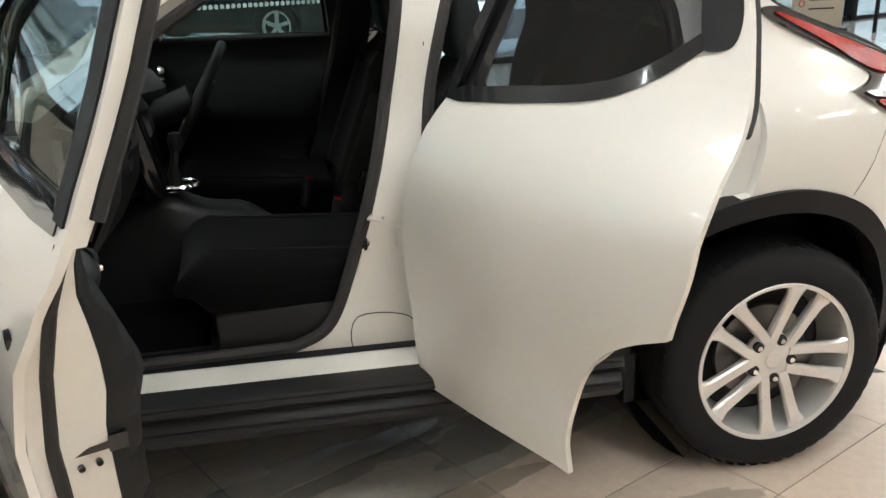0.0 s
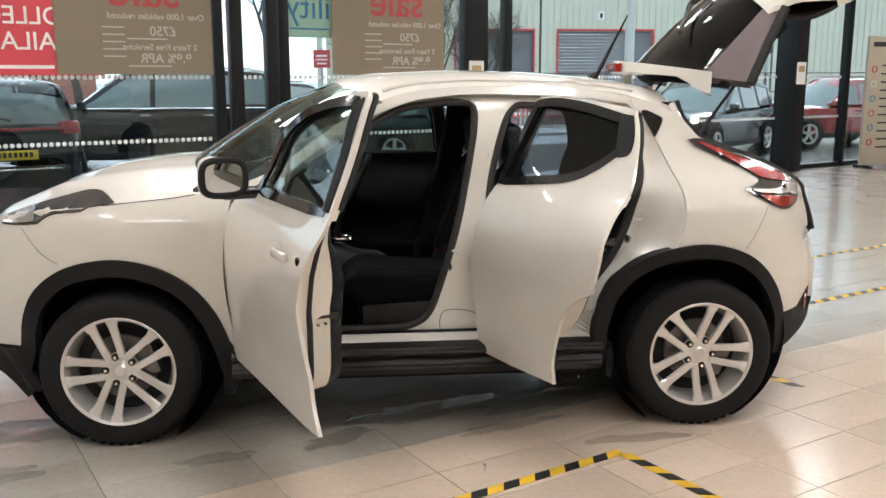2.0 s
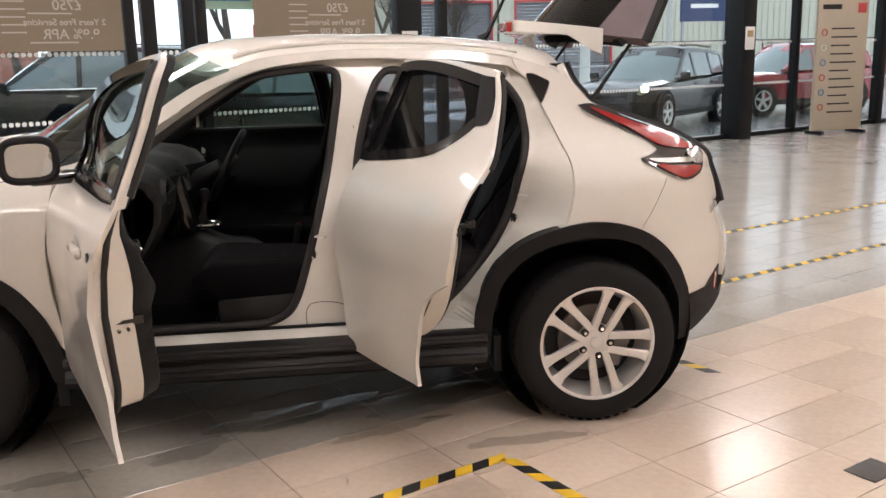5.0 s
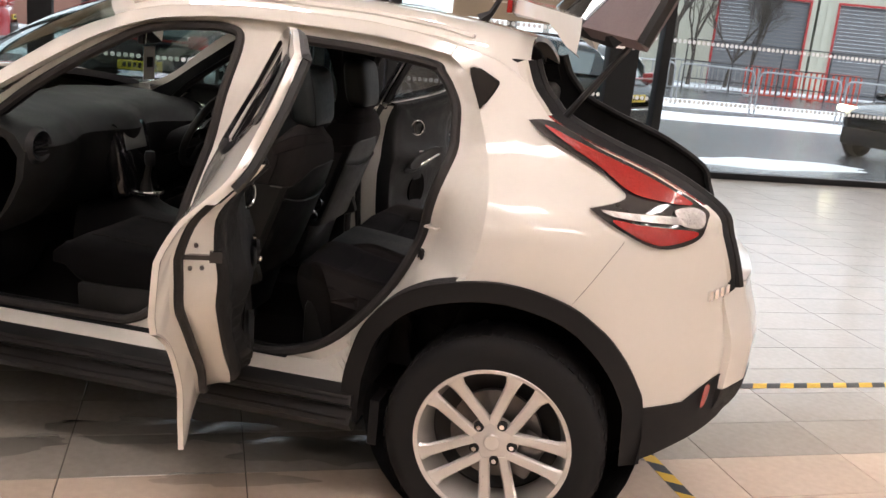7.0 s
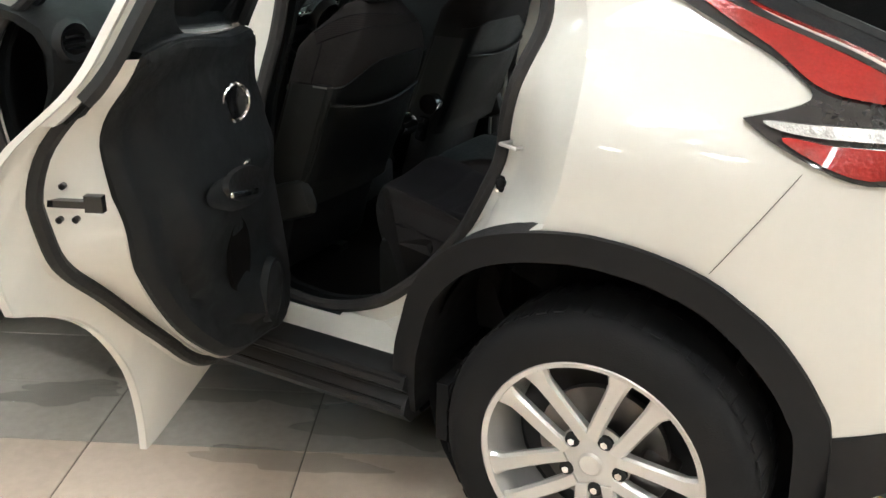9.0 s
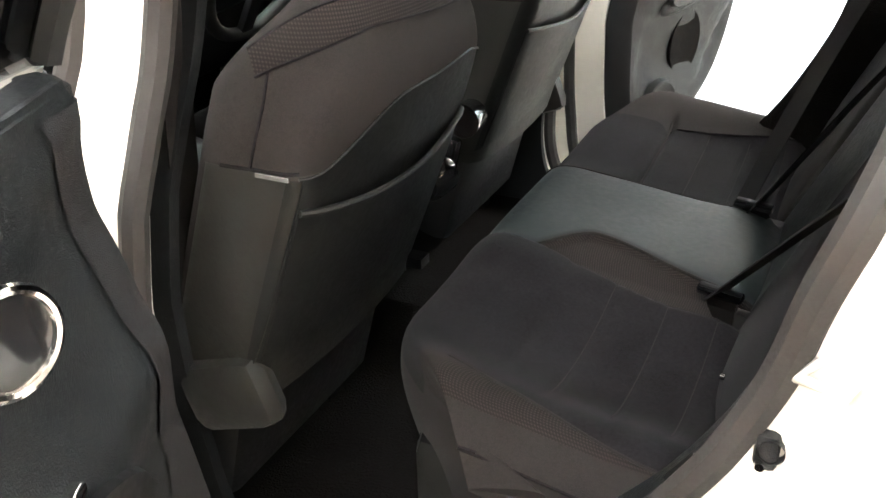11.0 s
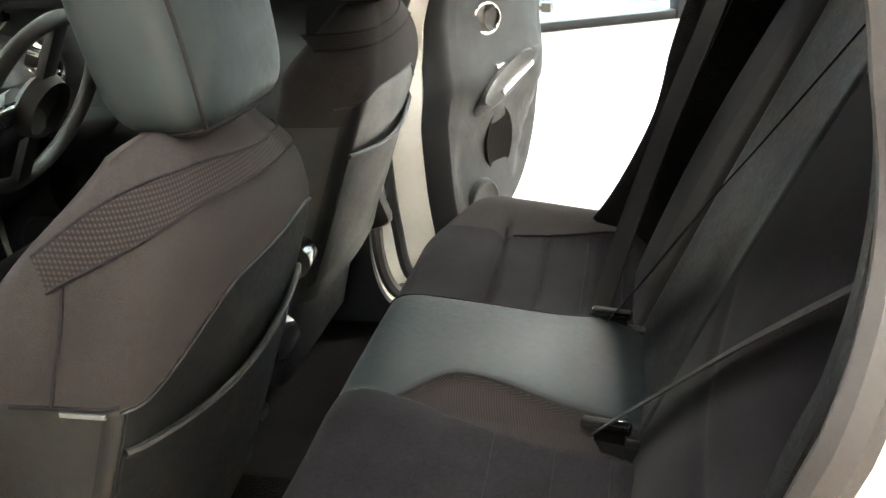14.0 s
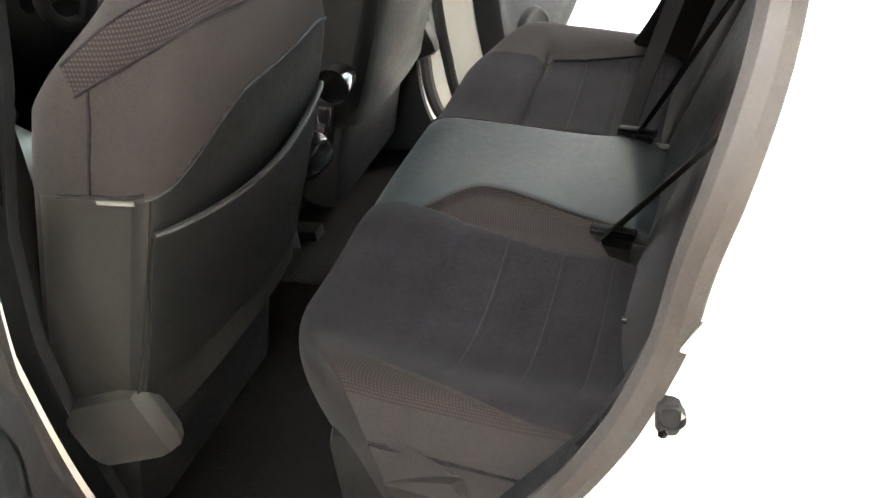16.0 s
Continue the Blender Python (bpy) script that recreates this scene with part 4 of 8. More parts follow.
for sg in (-1, 1):
    fn, bk = side(sg), side(sg, 0.055)
    part("front_wing", sheet(FENDER, fn, step=0.05, back=side(sg, 0.10)), PAINT, car)
    part("rear_wing", sheet(QUARTER, fn, [inset(QWIN, -0.004)], step=0.05, back=deep(sg, 0.01)), PAINT, car)
    part("roof_rail", sheet(RAIL, fn, step=0.05, back=bk), PAINT, car)
    part("door_frame", sheet(JAMB, deep(sg), [F_OPEN, R_OPEN], step=0.05, back=deep(sg, 0.035), extra=[inset(R_OPEN, -e) for e in (0.012, 0.026, 0.042)]), PAINT_IN, car)
    part("pillar_trim", sheet(JAMB, deep(sg, 0.052), [inset(F_OPEN, 0.012), inset(R_OPEN, 0.012)], step=0.04, back=deep(sg, 0.068)), TRIM, car, "dark inner pillar trim")
    part("gutter_joint", sheet([(0.92, 1.462), (0.95, 1.476), (1.03, 1.452), (1.06, 1.40), (1.02, 1.392), (0.975, 1.43)], side(sg, 0.006), step=0.05, back=side(sg, 0.012)), PAINT, car)
    part("quarter_window", sheet(QWIN, side(sg, -0.002), step=0.05, back=side(sg, 0.02)), BLACKPANE, car)
    part("front_arch_trim", sheet(arch_trim(FARCH, 0.07), side(sg, -0.016), step=0.05, back=side(sg, 0.06)), CLAD, car)
    part("rear_arch_trim", sheet(arch_trim(RARCH, 0.06), side(sg, -0.016), step=0.05, back=side(sg, 0.06)), CLAD, car)
    # sill: white step and black cladding below it
    part("sill_step", grid(lambda u, v: Vector((-0.78 + 1.58 * u, sg * (0.795 - 0.13 * v), 0.398 + 0.034 * v)), lin(0, 1, 12), lin(0, 1, 3), thick=(0, 0, -0.04)), PAINT_IN, car)
    prof = [(0.80, 0.405), (0.835, 0.395), (0.845, 0.37), (0.815, 0.345), (0.83, 0.33), (0.84, 0.30), (0.81, 0.268), (0.72, 0.262)]
    part("sill_trim", grid(lambda u, v: Vector((-0.80 + 1.62 * u, sg * prof[v][0], prof[v][1])), lin(0, 1, 10), list(range(len(prof))), thick=(0, -sg * 0.05, 0.0)), SILLPLASTIC, car)
    for y, z in ((0.838, 0.384), (0.826, 0.352), (0.838, 0.318)):
        part("sill_rib", tube([(-0.79, sg * y, z), (0.81, sg * y, z)], 0.004, 6), CLAD, car)
    part("pillar_groove", tube([deep(sg, -0.0006)(*q) for q in curve([(0.127, 0.515), (0.27, 0.502), (0.268, 0.40), (0.124, 0.408)], 5)], 0.0016, 5, closed=True), EDGEGREY, car)
    # rubber seals round the openings
    for op in (F_OPEN, R_OPEN):
        part("door_seal", tube([deep(sg, 0.002)(*p) for p in inset(op, 0.008)], 0.016, 8, closed=True), EDGEGREY, car)
    # wheel housings
    for wx in (-1.265, 1.265):
        part("wheel_housing", lathe([(0.43, 0.40), (0.43, 0.76)] if sg > 0 else [(0.43, -0.76), (0.43, -0.40)], 40, "y", (wx, 0, 0.38)), CLAD, car)
        part("housing_back", lathe([(0.0, 0.0), (0.43, 0.0)], 40, "y", (wx, sg * 0.40, 0.38)), CLAD, car)

# bonnet, windscreen, roof
HX = [-1.985, -1.95, -1.88, -1.79, -1.57, -1.40, -1.156, -1.06, -1.02]
HP = [0.72, 0.84, 0.93, 1.0, 1.10, 1.148, 1.178, 1.183, 1.184]
HE = [0.64, 0.79, 0.895, 0.955, 1.012, 1.023, 1.042, 1.05, 1.053]


def bonnet(x, v):
    p = float(np.interp(x, HX, HP))
    x = x + 0.15 * abs(v) ** 2.2 * ss(-1.25, -1.02, x)
    e = float(np.interp(x, HX + [-0.87], HE + [1.074]))
    return Vector((x, v * half(x, e), p - (p - e) * abs(v) ** 2.4 + 0.012 * math.exp(-((abs(v) - 0.62) / 0.12) ** 2)))


part("bonnet", grid(bonnet, curve([(a, 0) for a in HX], 3, closed=False) and [p[0] for p in curve([(a, 0) for a in HX], 3, closed=False)], lin(-1, 1, 33), thick=(0, 0, -0.02)), PAINT, car)
RX = [-0.42, -0.36, -0.30, -0.18, 0.18, 0.55, 0.84, 0.97, 1.1, 1.17]
RP = [1.50, 1.535, 1.555, 1.575, 1.59, 1.582, 1.56, 1.545, 1.525, 1.51]
GXs, GZs = [p[0] for p in GUTTER], [p[1] for p in GUTTER]


def roof(x, v):
    xx = x + 0.27 * abs(v) ** 2.2 * (1 - ss(-0.42, 0.15, x)) + 0.048 * abs(v) ** 2 * ss(0.8, 1.17, x)
    p, e = float(np.interp(x, RX, RP)), float(np.interp(xx, GXs, GZs))
    return Vector((xx, v * (half(xx, e) + 0.001), p - (p - e) * abs(v) ** 2.6))


part("roof", grid(roof, [p[0] for p in curve([(a, 0) for a in RX], 4, closed=False)], lin(-1, 1, 29), thick=(0, 0, -0.018)), PAINT, car)
for sg in (-1, 1):
    part("roof_strip", tube([roof(x, sg * 0.86) + Vector((0, 0, 0.004)) for x in lin(-0.3, 1.0, 14)], 0.011, 6), PAINT, car)


def screen(t, v):
    c0, c1 = Vector((-1.0, 0, 1.20)), Vector((-0.36, 0, 1.532))
    s0, s1 = Vector((-0.80, 0.725, 1.10)), Vector((-0.135, 0.60, 1.448))
    a, b = c0.lerp(c1, t), s0.lerp(s1, t)
    k = abs(v) ** 2.2
    return Vector((a.x + (b.x - a.x) * k, math.copysign(b.y * abs(v), v) if v else 0, a.z + (b.z - a.z) * k + 0.03 * math.sin(math.pi * t)))


ws = part("windscreen", grid(screen, lin(0, 1, 10), lin(-1, 1, 21), thick=(0, 0, -0.006)), CARGLASS, car)
ws.visible_shadow = False
part("scuttle_panel", grid(lambda u, v: Vector((-1.06 + 0.14 * u + 0.12 * abs(v) ** 2.2, 0.74 * v, 1.165 + 0.02 * u - 0.085 * abs(v) ** 2.2)), lin(0, 1, 3), lin(-1, 1, 15), thick=(0, 0, -0.03)), CLAD, car)
part("aerial", tube([(0.95, 0, 1.545), (0.985, 0, 1.575), (1.13, 0, 1.86)], 0.012, 6, taper=[2.4, 1.0, 0.35]), PLASTIC, car, "thin black roof aerial")

# front end
part("front_bumper", grid(lambda u, v: Vector((-1.985 - 0.05 * (1 - abs(v) ** 2.5) + 0.04 * (u - 0.5) ** 2 * 4 + 0.13 * abs(v) ** 5, 0.60 * v, 0.42 + 0.40 * u)), lin(0, 1, 9), lin(-1, 1, 21), thick=(0.03, 0, 0)), PAINT, car)
part("front_skirt", grid(lambda u, v: Vector((-1.985 + 0.10 * u + 0.25 * abs(v) ** 3.5, 0.80 * v, 0.43 - 0.19 * u)), lin(0, 1, 5), lin(-1, 1, 21), thick=(0.05, 0, 0.0)), CLAD, car)
for sg in (-1, 1):
    part("skirt_corner", sheet(curve([(-1.63, 0.44, 1), (-1.92, 0.44, 1), (-1.87, 0.36), (-1.77, 0.30), (-1.68, 0.20, 1), (-1.65, 0.22, 1)], 4), side(sg, -0.008), step=0.05, back=side(sg, 0.05)), CLAD, car)
part("grille", grid(lambda u, v: Vector((-2.04 + 0.03 * u + 0.10 * abs(v) ** 3, 0.34 * v, 0.60 + 0.22 * u)), lin(0, 1, 5), lin(-1, 1, 13), thick=(0.02, 0, 0)), BLACKGLOSS, car)
for sg in (-1, 1):
    lampbody = part("round_headlamp", lathe([(0.0, 0.01), (0.085, 0.0), (0.09, -0.03), (0.105, -0.05), (0.115, -0.03), (0.11, 0.04)], 32, "x", (-1.915, sg * 0.60, 0.745)), PAINT, car, "large round headlamp in a white bezel")
    part("lens", lathe([(0.0, -0.012), (0.05, -0.008), (0.088, 0.004)], 28, "x", (-1.925, sg * 0.60, 0.745)), CLEARLENS, lampbody)
    LAMPF = curve([(-1.25, 1.03, 1), (-1.335, 1.062), (-1.423, 1.060), (-1.586, 1.027), (-1.70, 0.99), (-1.755, 0.962), (-1.66, 0.955), (-1.56, 0.963, 1), (-1.50, 1.0), (-1.38, 1.012)], 4)

    def onwing(x, z, sg=sg, lift=0.006):
        """On the bonnet's edge and the shoulder of the wing."""
        e = float(np.interp(x, HX, HE))
        t = (z - (e - 0.012)) / 0.06
        v = 1 - 0.24 * max(0, t)
        p = bonnet(x, sg * max(0.6, v)) if t > 0 else Vector((x, sg * half(x, z), z))
        return p + Vector((0, sg * lift, lift))

    hl = part("headlamp", sheet(LAMPF, onwing, step=0.03, back=lambda x, z: onwing(x, z) + Vector((0, -sg * 0.02, -0.02))), SMOKE, car, "smoked wedge headlamp on the wing")
    FRONTLENS = curve([(-1.75, 0.964), (-1.70, 0.986), (-1.60, 1.018), (-1.57, 1.0), (-1.57, 0.967, 1), (-1.66, 0.957)], 4)
    part("lens", sheet(FRONTLENS, lambda x, z: onwing(x, z) + Vector((0, sg * 0.004, 0.004)), step=0.03), CLEARLENS, hl)

for sg in (-1, 1):
    part("bumper_seam", tube([side(sg, -0.0005)(-1.63 + 0.15 * t, 0.945 - 0.145 * t - 0.02 * math.sin(3.14 * t)) for t in lin(0, 1, 9)], 0.0013, 4), SEAL, car)
    part("bonnet_seam", tube([bonnet(x, sg * (1 - 0.012 - 0.10 * ss(-1.05, -0.92, x))) + Vector((0, 0, 0.001)) for x in lin(-1.30, -1.03, 12)], 0.0022, 4), SEAL, car)

# white gate flank coloured mauve-grey for the shade on it
GATEFLANK = mat("shaded_gate_flank", (0.17, 0.135, 0.14), 0.5, vary=0.1, scale=12)
BOOT = mat("boot_lining", (0.008, 0.008, 0.009), 0.9, vary=0.15, scale=15)


# rear end
def tail(y):
    """Where the rear face lies at a distance y from the middle."""
    return float(np.interp(abs(y), WV[:12:-1], WX[:12:-1]))


part("rear_bumper", grid(lambda u, v: Vector((tail(0.54 * v) + 0.05 * (1 - ss(0.35, 1.0, u)) + 0.006 * math.sin(3.1 * u), 0.54 * v, 0.505 + 0.33 * u)), lin(0, 1, 11), lin(-1, 1, 41), thick=(-0.03, 0, 0)), PAINT, car)
part("bumper_step", grid(lambda u, v: Vector((tail(0.54 * v) + 0.004 - 0.15 * u, 0.54 * v * (1 - 0.06 * u), 0.835 + 0.014 * math.sin(3.1 * u))), lin(0, 1, 6), lin(-1, 1, 41), thick=(0, 0, -0.03)), PAINT, car)
part("rear_skirt", grid(lambda u, v: Vector((tail(0.55 * v) + 0.052 - 0.12 * u * u, 0.55 * v, 0.51 - 0.18 * u)), lin(0, 1, 7), lin(-1, 1, 41), thick=(-0.04, 0, 0)), CLAD, car)
for sg in (-1, 1):
    part("skirt_corner", sheet(curve([(1.66, 0.485, 1), (1.80, 0.49, 1), (1.87, 0.54), (1.955, 0.58, 1), (1.965, 0.47), (1.90, 0.395), (1.76, 0.335), (1.69, 0.31, 1), (1.66, 0.36, 1)], 4), side(sg, -0.008), step=0.05, back=side(sg, 0.05)), CLAD, car)
    part("rear_reflector", sheet(curve([(1.866, 0.53), (1.882, 0.53), (1.876, 0.475), (1.86, 0.465)], 3), side(sg, -0.014), step=0.05, back=side(sg, 0.02)), REDLENS, car)
    LAMP = curve([(1.235, 1.275, 1), (1.31, 1.277), (1.45, 1.217), (1.62, 1.155), (1.775, 1.078), (1.79, 1.04), (1.765, 0.985), (1.66, 0.968), (1.535, 1.02), (1.452, 1.066, 1), (1.545, 1.095), (1.50, 1.135), (1.40, 1.185), (1.29, 1.235)], 5)
    tl = part("tail_lamp", sheet(LAMP, side(sg, -0.012), step=0.03, back=side(sg, 0.03)), SMOKE, car, "boomerang tail lamp with red and clear lenses")
    part("upper_lens", sheet(curve([(1.285, 1.268), (1.45, 1.209), (1.62, 1.147), (1.74, 1.088), (1.62, 1.098), (1.545, 1.118), (1.46, 1.17), (1.36, 1.222)], 4), side(sg, -0.020), step=0.03, back=side(sg, -0.012)), REDLENS, tl)
    part("clear_lens", sheet(curve([(1.485, 1.066), (1.56, 1.062), (1.64, 1.058), (1.735, 1.05), (1.735, 1.034), (1.62, 1.040), (1.53, 1.05)], 4), side(sg, -0.019), step=0.03, back=side(sg, -0.012)), CLEARLENS, tl)
    part("reversing_lens", sheet(curve([(1.69, 1.073), (1.735, 1.08), (1.775, 1.066), (1.782, 1.035), (1.765, 1.022), (1.72, 1.03), (1.70, 1.05)], 4), side(sg, -0.022), step=0.02, back=side(sg, -0.012)), CLEARLENS, tl)
    part("lower_lens", sheet(curve([(1.52, 1.043), (1.60, 1.032), (1.68, 1.024), (1.762, 1.012), (1.75, 0.993), (1.66, 0.978), (1.57, 1.012)], 4), side(sg, -0.019), step=0.03, back=side(sg, -0.012)), REDLENS, tl)
    part("bumper_seam", tube([side(sg, -0.0005)(1.56 + (1.445 - 1.56) * t, 0.985 + (0.80 - 0.985) * t) for t in lin(0, 1, 9)], 0.0008, 4), SEAL, car)
    # return from the wing to the boot opening
    edge = curve([(1.89, 0.83, 1), (1.87, 0.90), (1.835, 0.99), (1.80, 1.06), (1.64, 1.15), (1.44, 1.222), (1.305, 1.28), (1.262, 1.32), (1.22, 1.37), (1.19, 1.44, 1)], 4, closed=False)

    def wrap(i, v, sg=sg):
        x, z = edge[i]
        y = half(x, z)
        return Vector((x + 0.035 * math.sin(v * 1.5), sg * (y + (0.50 - y) * v), z + 0.004 * v))

    split = next(i for i, q in enumerate(edge) if q[1] > 1.062)
    upper = next(i for i, q in enumerate(edge) if q[1] > 1.285)
    part("boot_flange", grid(wrap, list(range(upper, len(edge))), lin(0, 0.22, 3), thick=(-0.02, 0, -0.01)), PAINT, car)
    part("boot_flange", grid(wrap, list(range(split + 1)), lin(0, 0.22, 3), thick=(-0.02, 0, -0.01)), PAINT, car)
    part("lamp_top", grid(wrap, list(range(split, upper + 1)), lin(0, 0.13, 3), thick=(-0.02, 0, -0.01)), REDLENS, tl)
    part("boot_flange", grid(wrap, list(range(split, upper + 1)), lin(0.13, 0.22, 2), thick=(-0.02, 0, -0.01)), BOOT, car)
    part("boot_channel", grid(wrap, list(range(len(edge))), lin(0.22, 1, 4), thick=(-0.02, 0, -0.01)), BOOT, car, "dark channel round the boot opening")
    lining = [(x + 0.02, z) for x, z in edge] + [(1.15, 1.44), (1.15, 0.70), (1.80, 0.70)]
    part("boot_side", sheet(lining, lambda x, z, sg=sg: Vector((x, sg * 0.50, z)), step=0.3, back=lambda x, z, sg=sg: Vector((x, sg * 0.52, z))), BOOT, car)
    part("boot_seal", tube([wrap(i, 1.0) for i in range(len(edge))], 0.014, 6), SEAL, car)
    part("model_badge", placed(boxes(((0, -0.004, 0), (0.018, 0.004, 0.03)), ((0.028, -0.004, 0), (0.046, 0.004, 0.03)), ((0.056, -0.004, 0), (0.074, 0.004, 0.03)), ((0.084, -0.004, 0), (0.102, 0.004, 0.03))), Matrix.Translation(side(sg, -0.006)(1.83, 0.80)) @ pose(0, 0, 0, 0, -8, sg * -52)), CHROME, car, "small chrome model badge drawn as bars") if sg < 0 else None

# boot space
part("boot_floor", boxes(((1.15, -0.49, 0.70), (1.77, 0.49, 0.73))), BOOT, car)

# tailgate, swung up over the boot
gate = part("tailgate", grid(lambda u, v: [Vector((1.62 + 0.0 * abs(v), 0.58 * v, 2.0 - 0.14 * abs(v) ** 2.2)), Vector((1.75, 0.60 * v, 2.06 - 0.15 * abs(v) ** 2.2)), Vector((1.95 - 0.03 * abs(v) ** 2, 0.61 * v, 2.05 - 0.13 * abs(v) ** 2.2)), Vector((2.20 - 0.27 * abs(v) ** 2.5, 0.60 * v, 2.0 - 0.09 * abs(v) ** 2.2)), Vector((2.22 - 0.28 * abs(v) ** 2.5, 0.59 * v, 1.965 - 0.07 * abs(v) ** 2.2))][u], list(range(5)), lin(-1, 1, 25), thick=(-0.015, 0, -0.03)), PAINT, car, "white tailgate swung up, open")
part("rear_screen", grid(lambda u, v: Vector((1.20 + 0.42 * u + 0.15 * (1 - u) * v * v, 0.50 * v, 1.61 + 0.375 * u - 0.03 * v * v - 0.11 * u * abs(v) ** 2.2 + 0.02 * math.sin(3.14 * u))), lin(0, 1, 9), lin(-1, 1, 21), thick=(0.004, 0, -0.006)), DARKGLASS, gate)
part("inner_trim", grid(lambda u, v: Vector((1.28 + 0.42 * u + 0.15 * (1 - u) * v * v, 0.55 * v, 1.56 + 0.375 * u - 0.03 * v * v - 0.10 * u * abs(v) ** 2.2)), lin(0, 1, 9), lin(-1, 1, 21), thick=(0.02, 0, -0.03)), BOOT, gate)
part("lower_inner_trim", grid(lambda u, v: Vector((1.66 + 0.48 * u - 0.24 * u * abs(v) ** 2.5, 0.57 * v, 1.93 + 0.02 * u - 0.09 * abs(v) ** 2.2 - 0.03 * math.sin(3.14 * u))), lin(0, 1, 9), lin(-1, 1, 21), thick=(0, 0, -0.02)), BOOT, gate)
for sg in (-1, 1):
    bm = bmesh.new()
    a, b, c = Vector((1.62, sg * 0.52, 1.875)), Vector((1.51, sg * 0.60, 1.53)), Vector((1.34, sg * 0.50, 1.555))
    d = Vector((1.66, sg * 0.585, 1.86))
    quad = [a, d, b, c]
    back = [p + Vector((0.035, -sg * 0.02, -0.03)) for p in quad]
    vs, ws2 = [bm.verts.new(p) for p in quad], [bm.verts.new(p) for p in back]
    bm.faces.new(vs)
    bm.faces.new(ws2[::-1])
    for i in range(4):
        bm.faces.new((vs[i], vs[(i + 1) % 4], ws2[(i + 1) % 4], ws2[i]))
    part("side_flank", bm, GATEFLANK, gate, "mauve-grey flank of the tailgate, its shade in the colour")
    part("edge_seal", tube([(1.68, sg * 0.585, 1.86), (1.60, sg * 0.60, 1.69), (1.53, sg * 0.605, 1.52)], 0.022, 6), SEAL, gate)
    part("gas_strut", tube([(1.60, sg * 0.53, 1.66), (1.44, sg * 0.52, 1.44), (1.30, sg * 0.515, 1.24)], 0.012, 8, taper=[0.6, 0.6, 1.0]), PLASTIC, car, "black tailgate gas strut")
spoiler = part("spoiler", grid(lambda u, v: Vector(([1.20, 1.075, 1.06, 1.075, 1.22][u] + [0.16, 0.27, 0.29, 0.275, 0.15][u] * abs(v) ** 1.7, 0.60 * v, [1.46, 1.495, 1.565, 1.635, 1.622][u] + [0.10, 0.075, 0.02, 0, 0][u] * (1 - ss(0.72, 1.0, abs(v))) - [0.0, 0.02, 0.04, 0.06, 0.05][u] * abs(v) ** 1.5)), list(range(5)), lin(-1, 1, 25)), PAINT, gate)
part("brake_lamp", boxes(((1.055, -0.12, 1.578), (1.075, 0.12, 1.622)), bevel=0.004), REDLENS, spoiler)
part("rear_wiper", tube([(1.55, 0.05, 1.985), (1.46, 0.02, 1.915), (1.32, -0.25, 1.765)], 0.012, 6, taper=[2.2, 1.2, 0.6]), PLASTIC, gate)


# ---------------------------------------------------------------- doors
def swing(hx, hy, deg):
    return Matrix.Translation((hx, hy, 0)) @ Matrix.Rotation(radians(deg), 4, "Z") @ Matrix.Translation((-hx, -hy, 0))


FDOOR = curve([(-0.765, 1.085, 1), (-0.785, 1.03), (-0.815, 0.82), (-0.81, 0.6), (-0.768, 0.372, 1), (-0.3, 0.372), (0.10, 0.38), (0.29, 0.395, 1), (0.235, 0.50), (0.205, 0.61), (0.18, 0.72), (0.182, 0.82), (0.21, 0.93), (0.258, 1.03), (0.28, 1.10), (0.268, 1.28), (0.235, 1.44), (0.20, 1.474, 1), (0.06, 1.462), (-0.07, 1.428), (-0.20, 1.376), (-0.31, 1.312), (-0.43, 1.234), (-0.55, 1.152), (-0.65, 1.105)], 5)
FWIN = curve([(-0.575, 1.118, 1), (-0.47, 1.175), (-0.35, 1.262), (-0.22, 1.345), (-0.09, 1.402), (0.03, 1.43), (0.155, 1.437, 1), (0.19, 1.30), (0.215, 1.125, 1)], 5)
RDOOR = curve([(0.345, 1.12, 1), (0.285, 1.0), (0.248, 0.71), (0.258, 0.52), (0.29, 0.362, 1), (0.55, 0.362), (0.845, 0.372, 1), (0.838, 0.46), (0.872, 0.58), (0.935, 0.68), (1.02, 0.745), (1.122, 0.795, 1), (1.155, 0.92), (1.160, 1.05), (1.13, 1.16), (1.085, 1.27), (1.045, 1.355), (1.005, 1.41), (0.97, 1.434), (0.72, 1.462), (0.5, 1.472), (0.39, 1.47, 1), (0.37, 1.36), (0.352, 1.22)], 5)
RWIN = curve([(0.355, 1.125, 1), (0.372, 1.30), (0.395, 1.438, 1), (0.52, 1.446), (0.72, 1.43), (0.975, 1.39, 1), (1.0, 1.335), (0.988, 1.285, 1), (0.90, 1.222), (0.79, 1.178), (0.60, 1.15)], 5)
TALLDOOR = [(x, z + 0.034 * ss(1.10, 1.30, z)) for x, z in FDOOR]
TALLWIN = curve([(-0.575, 1.118, 1), (-0.50, 1.188), (-0.40, 1.272), (-0.30, 1.342), (-0.20, 1.398), (-0.09, 1.440), (0.03, 1.464), (0.155, 1.471, 1), (0.19, 1.30), (0.215, 1.125, 1)], 5)
FGLASS, RGLASS = inset(FWIN, -0.008), inset(RWIN, -0.008)


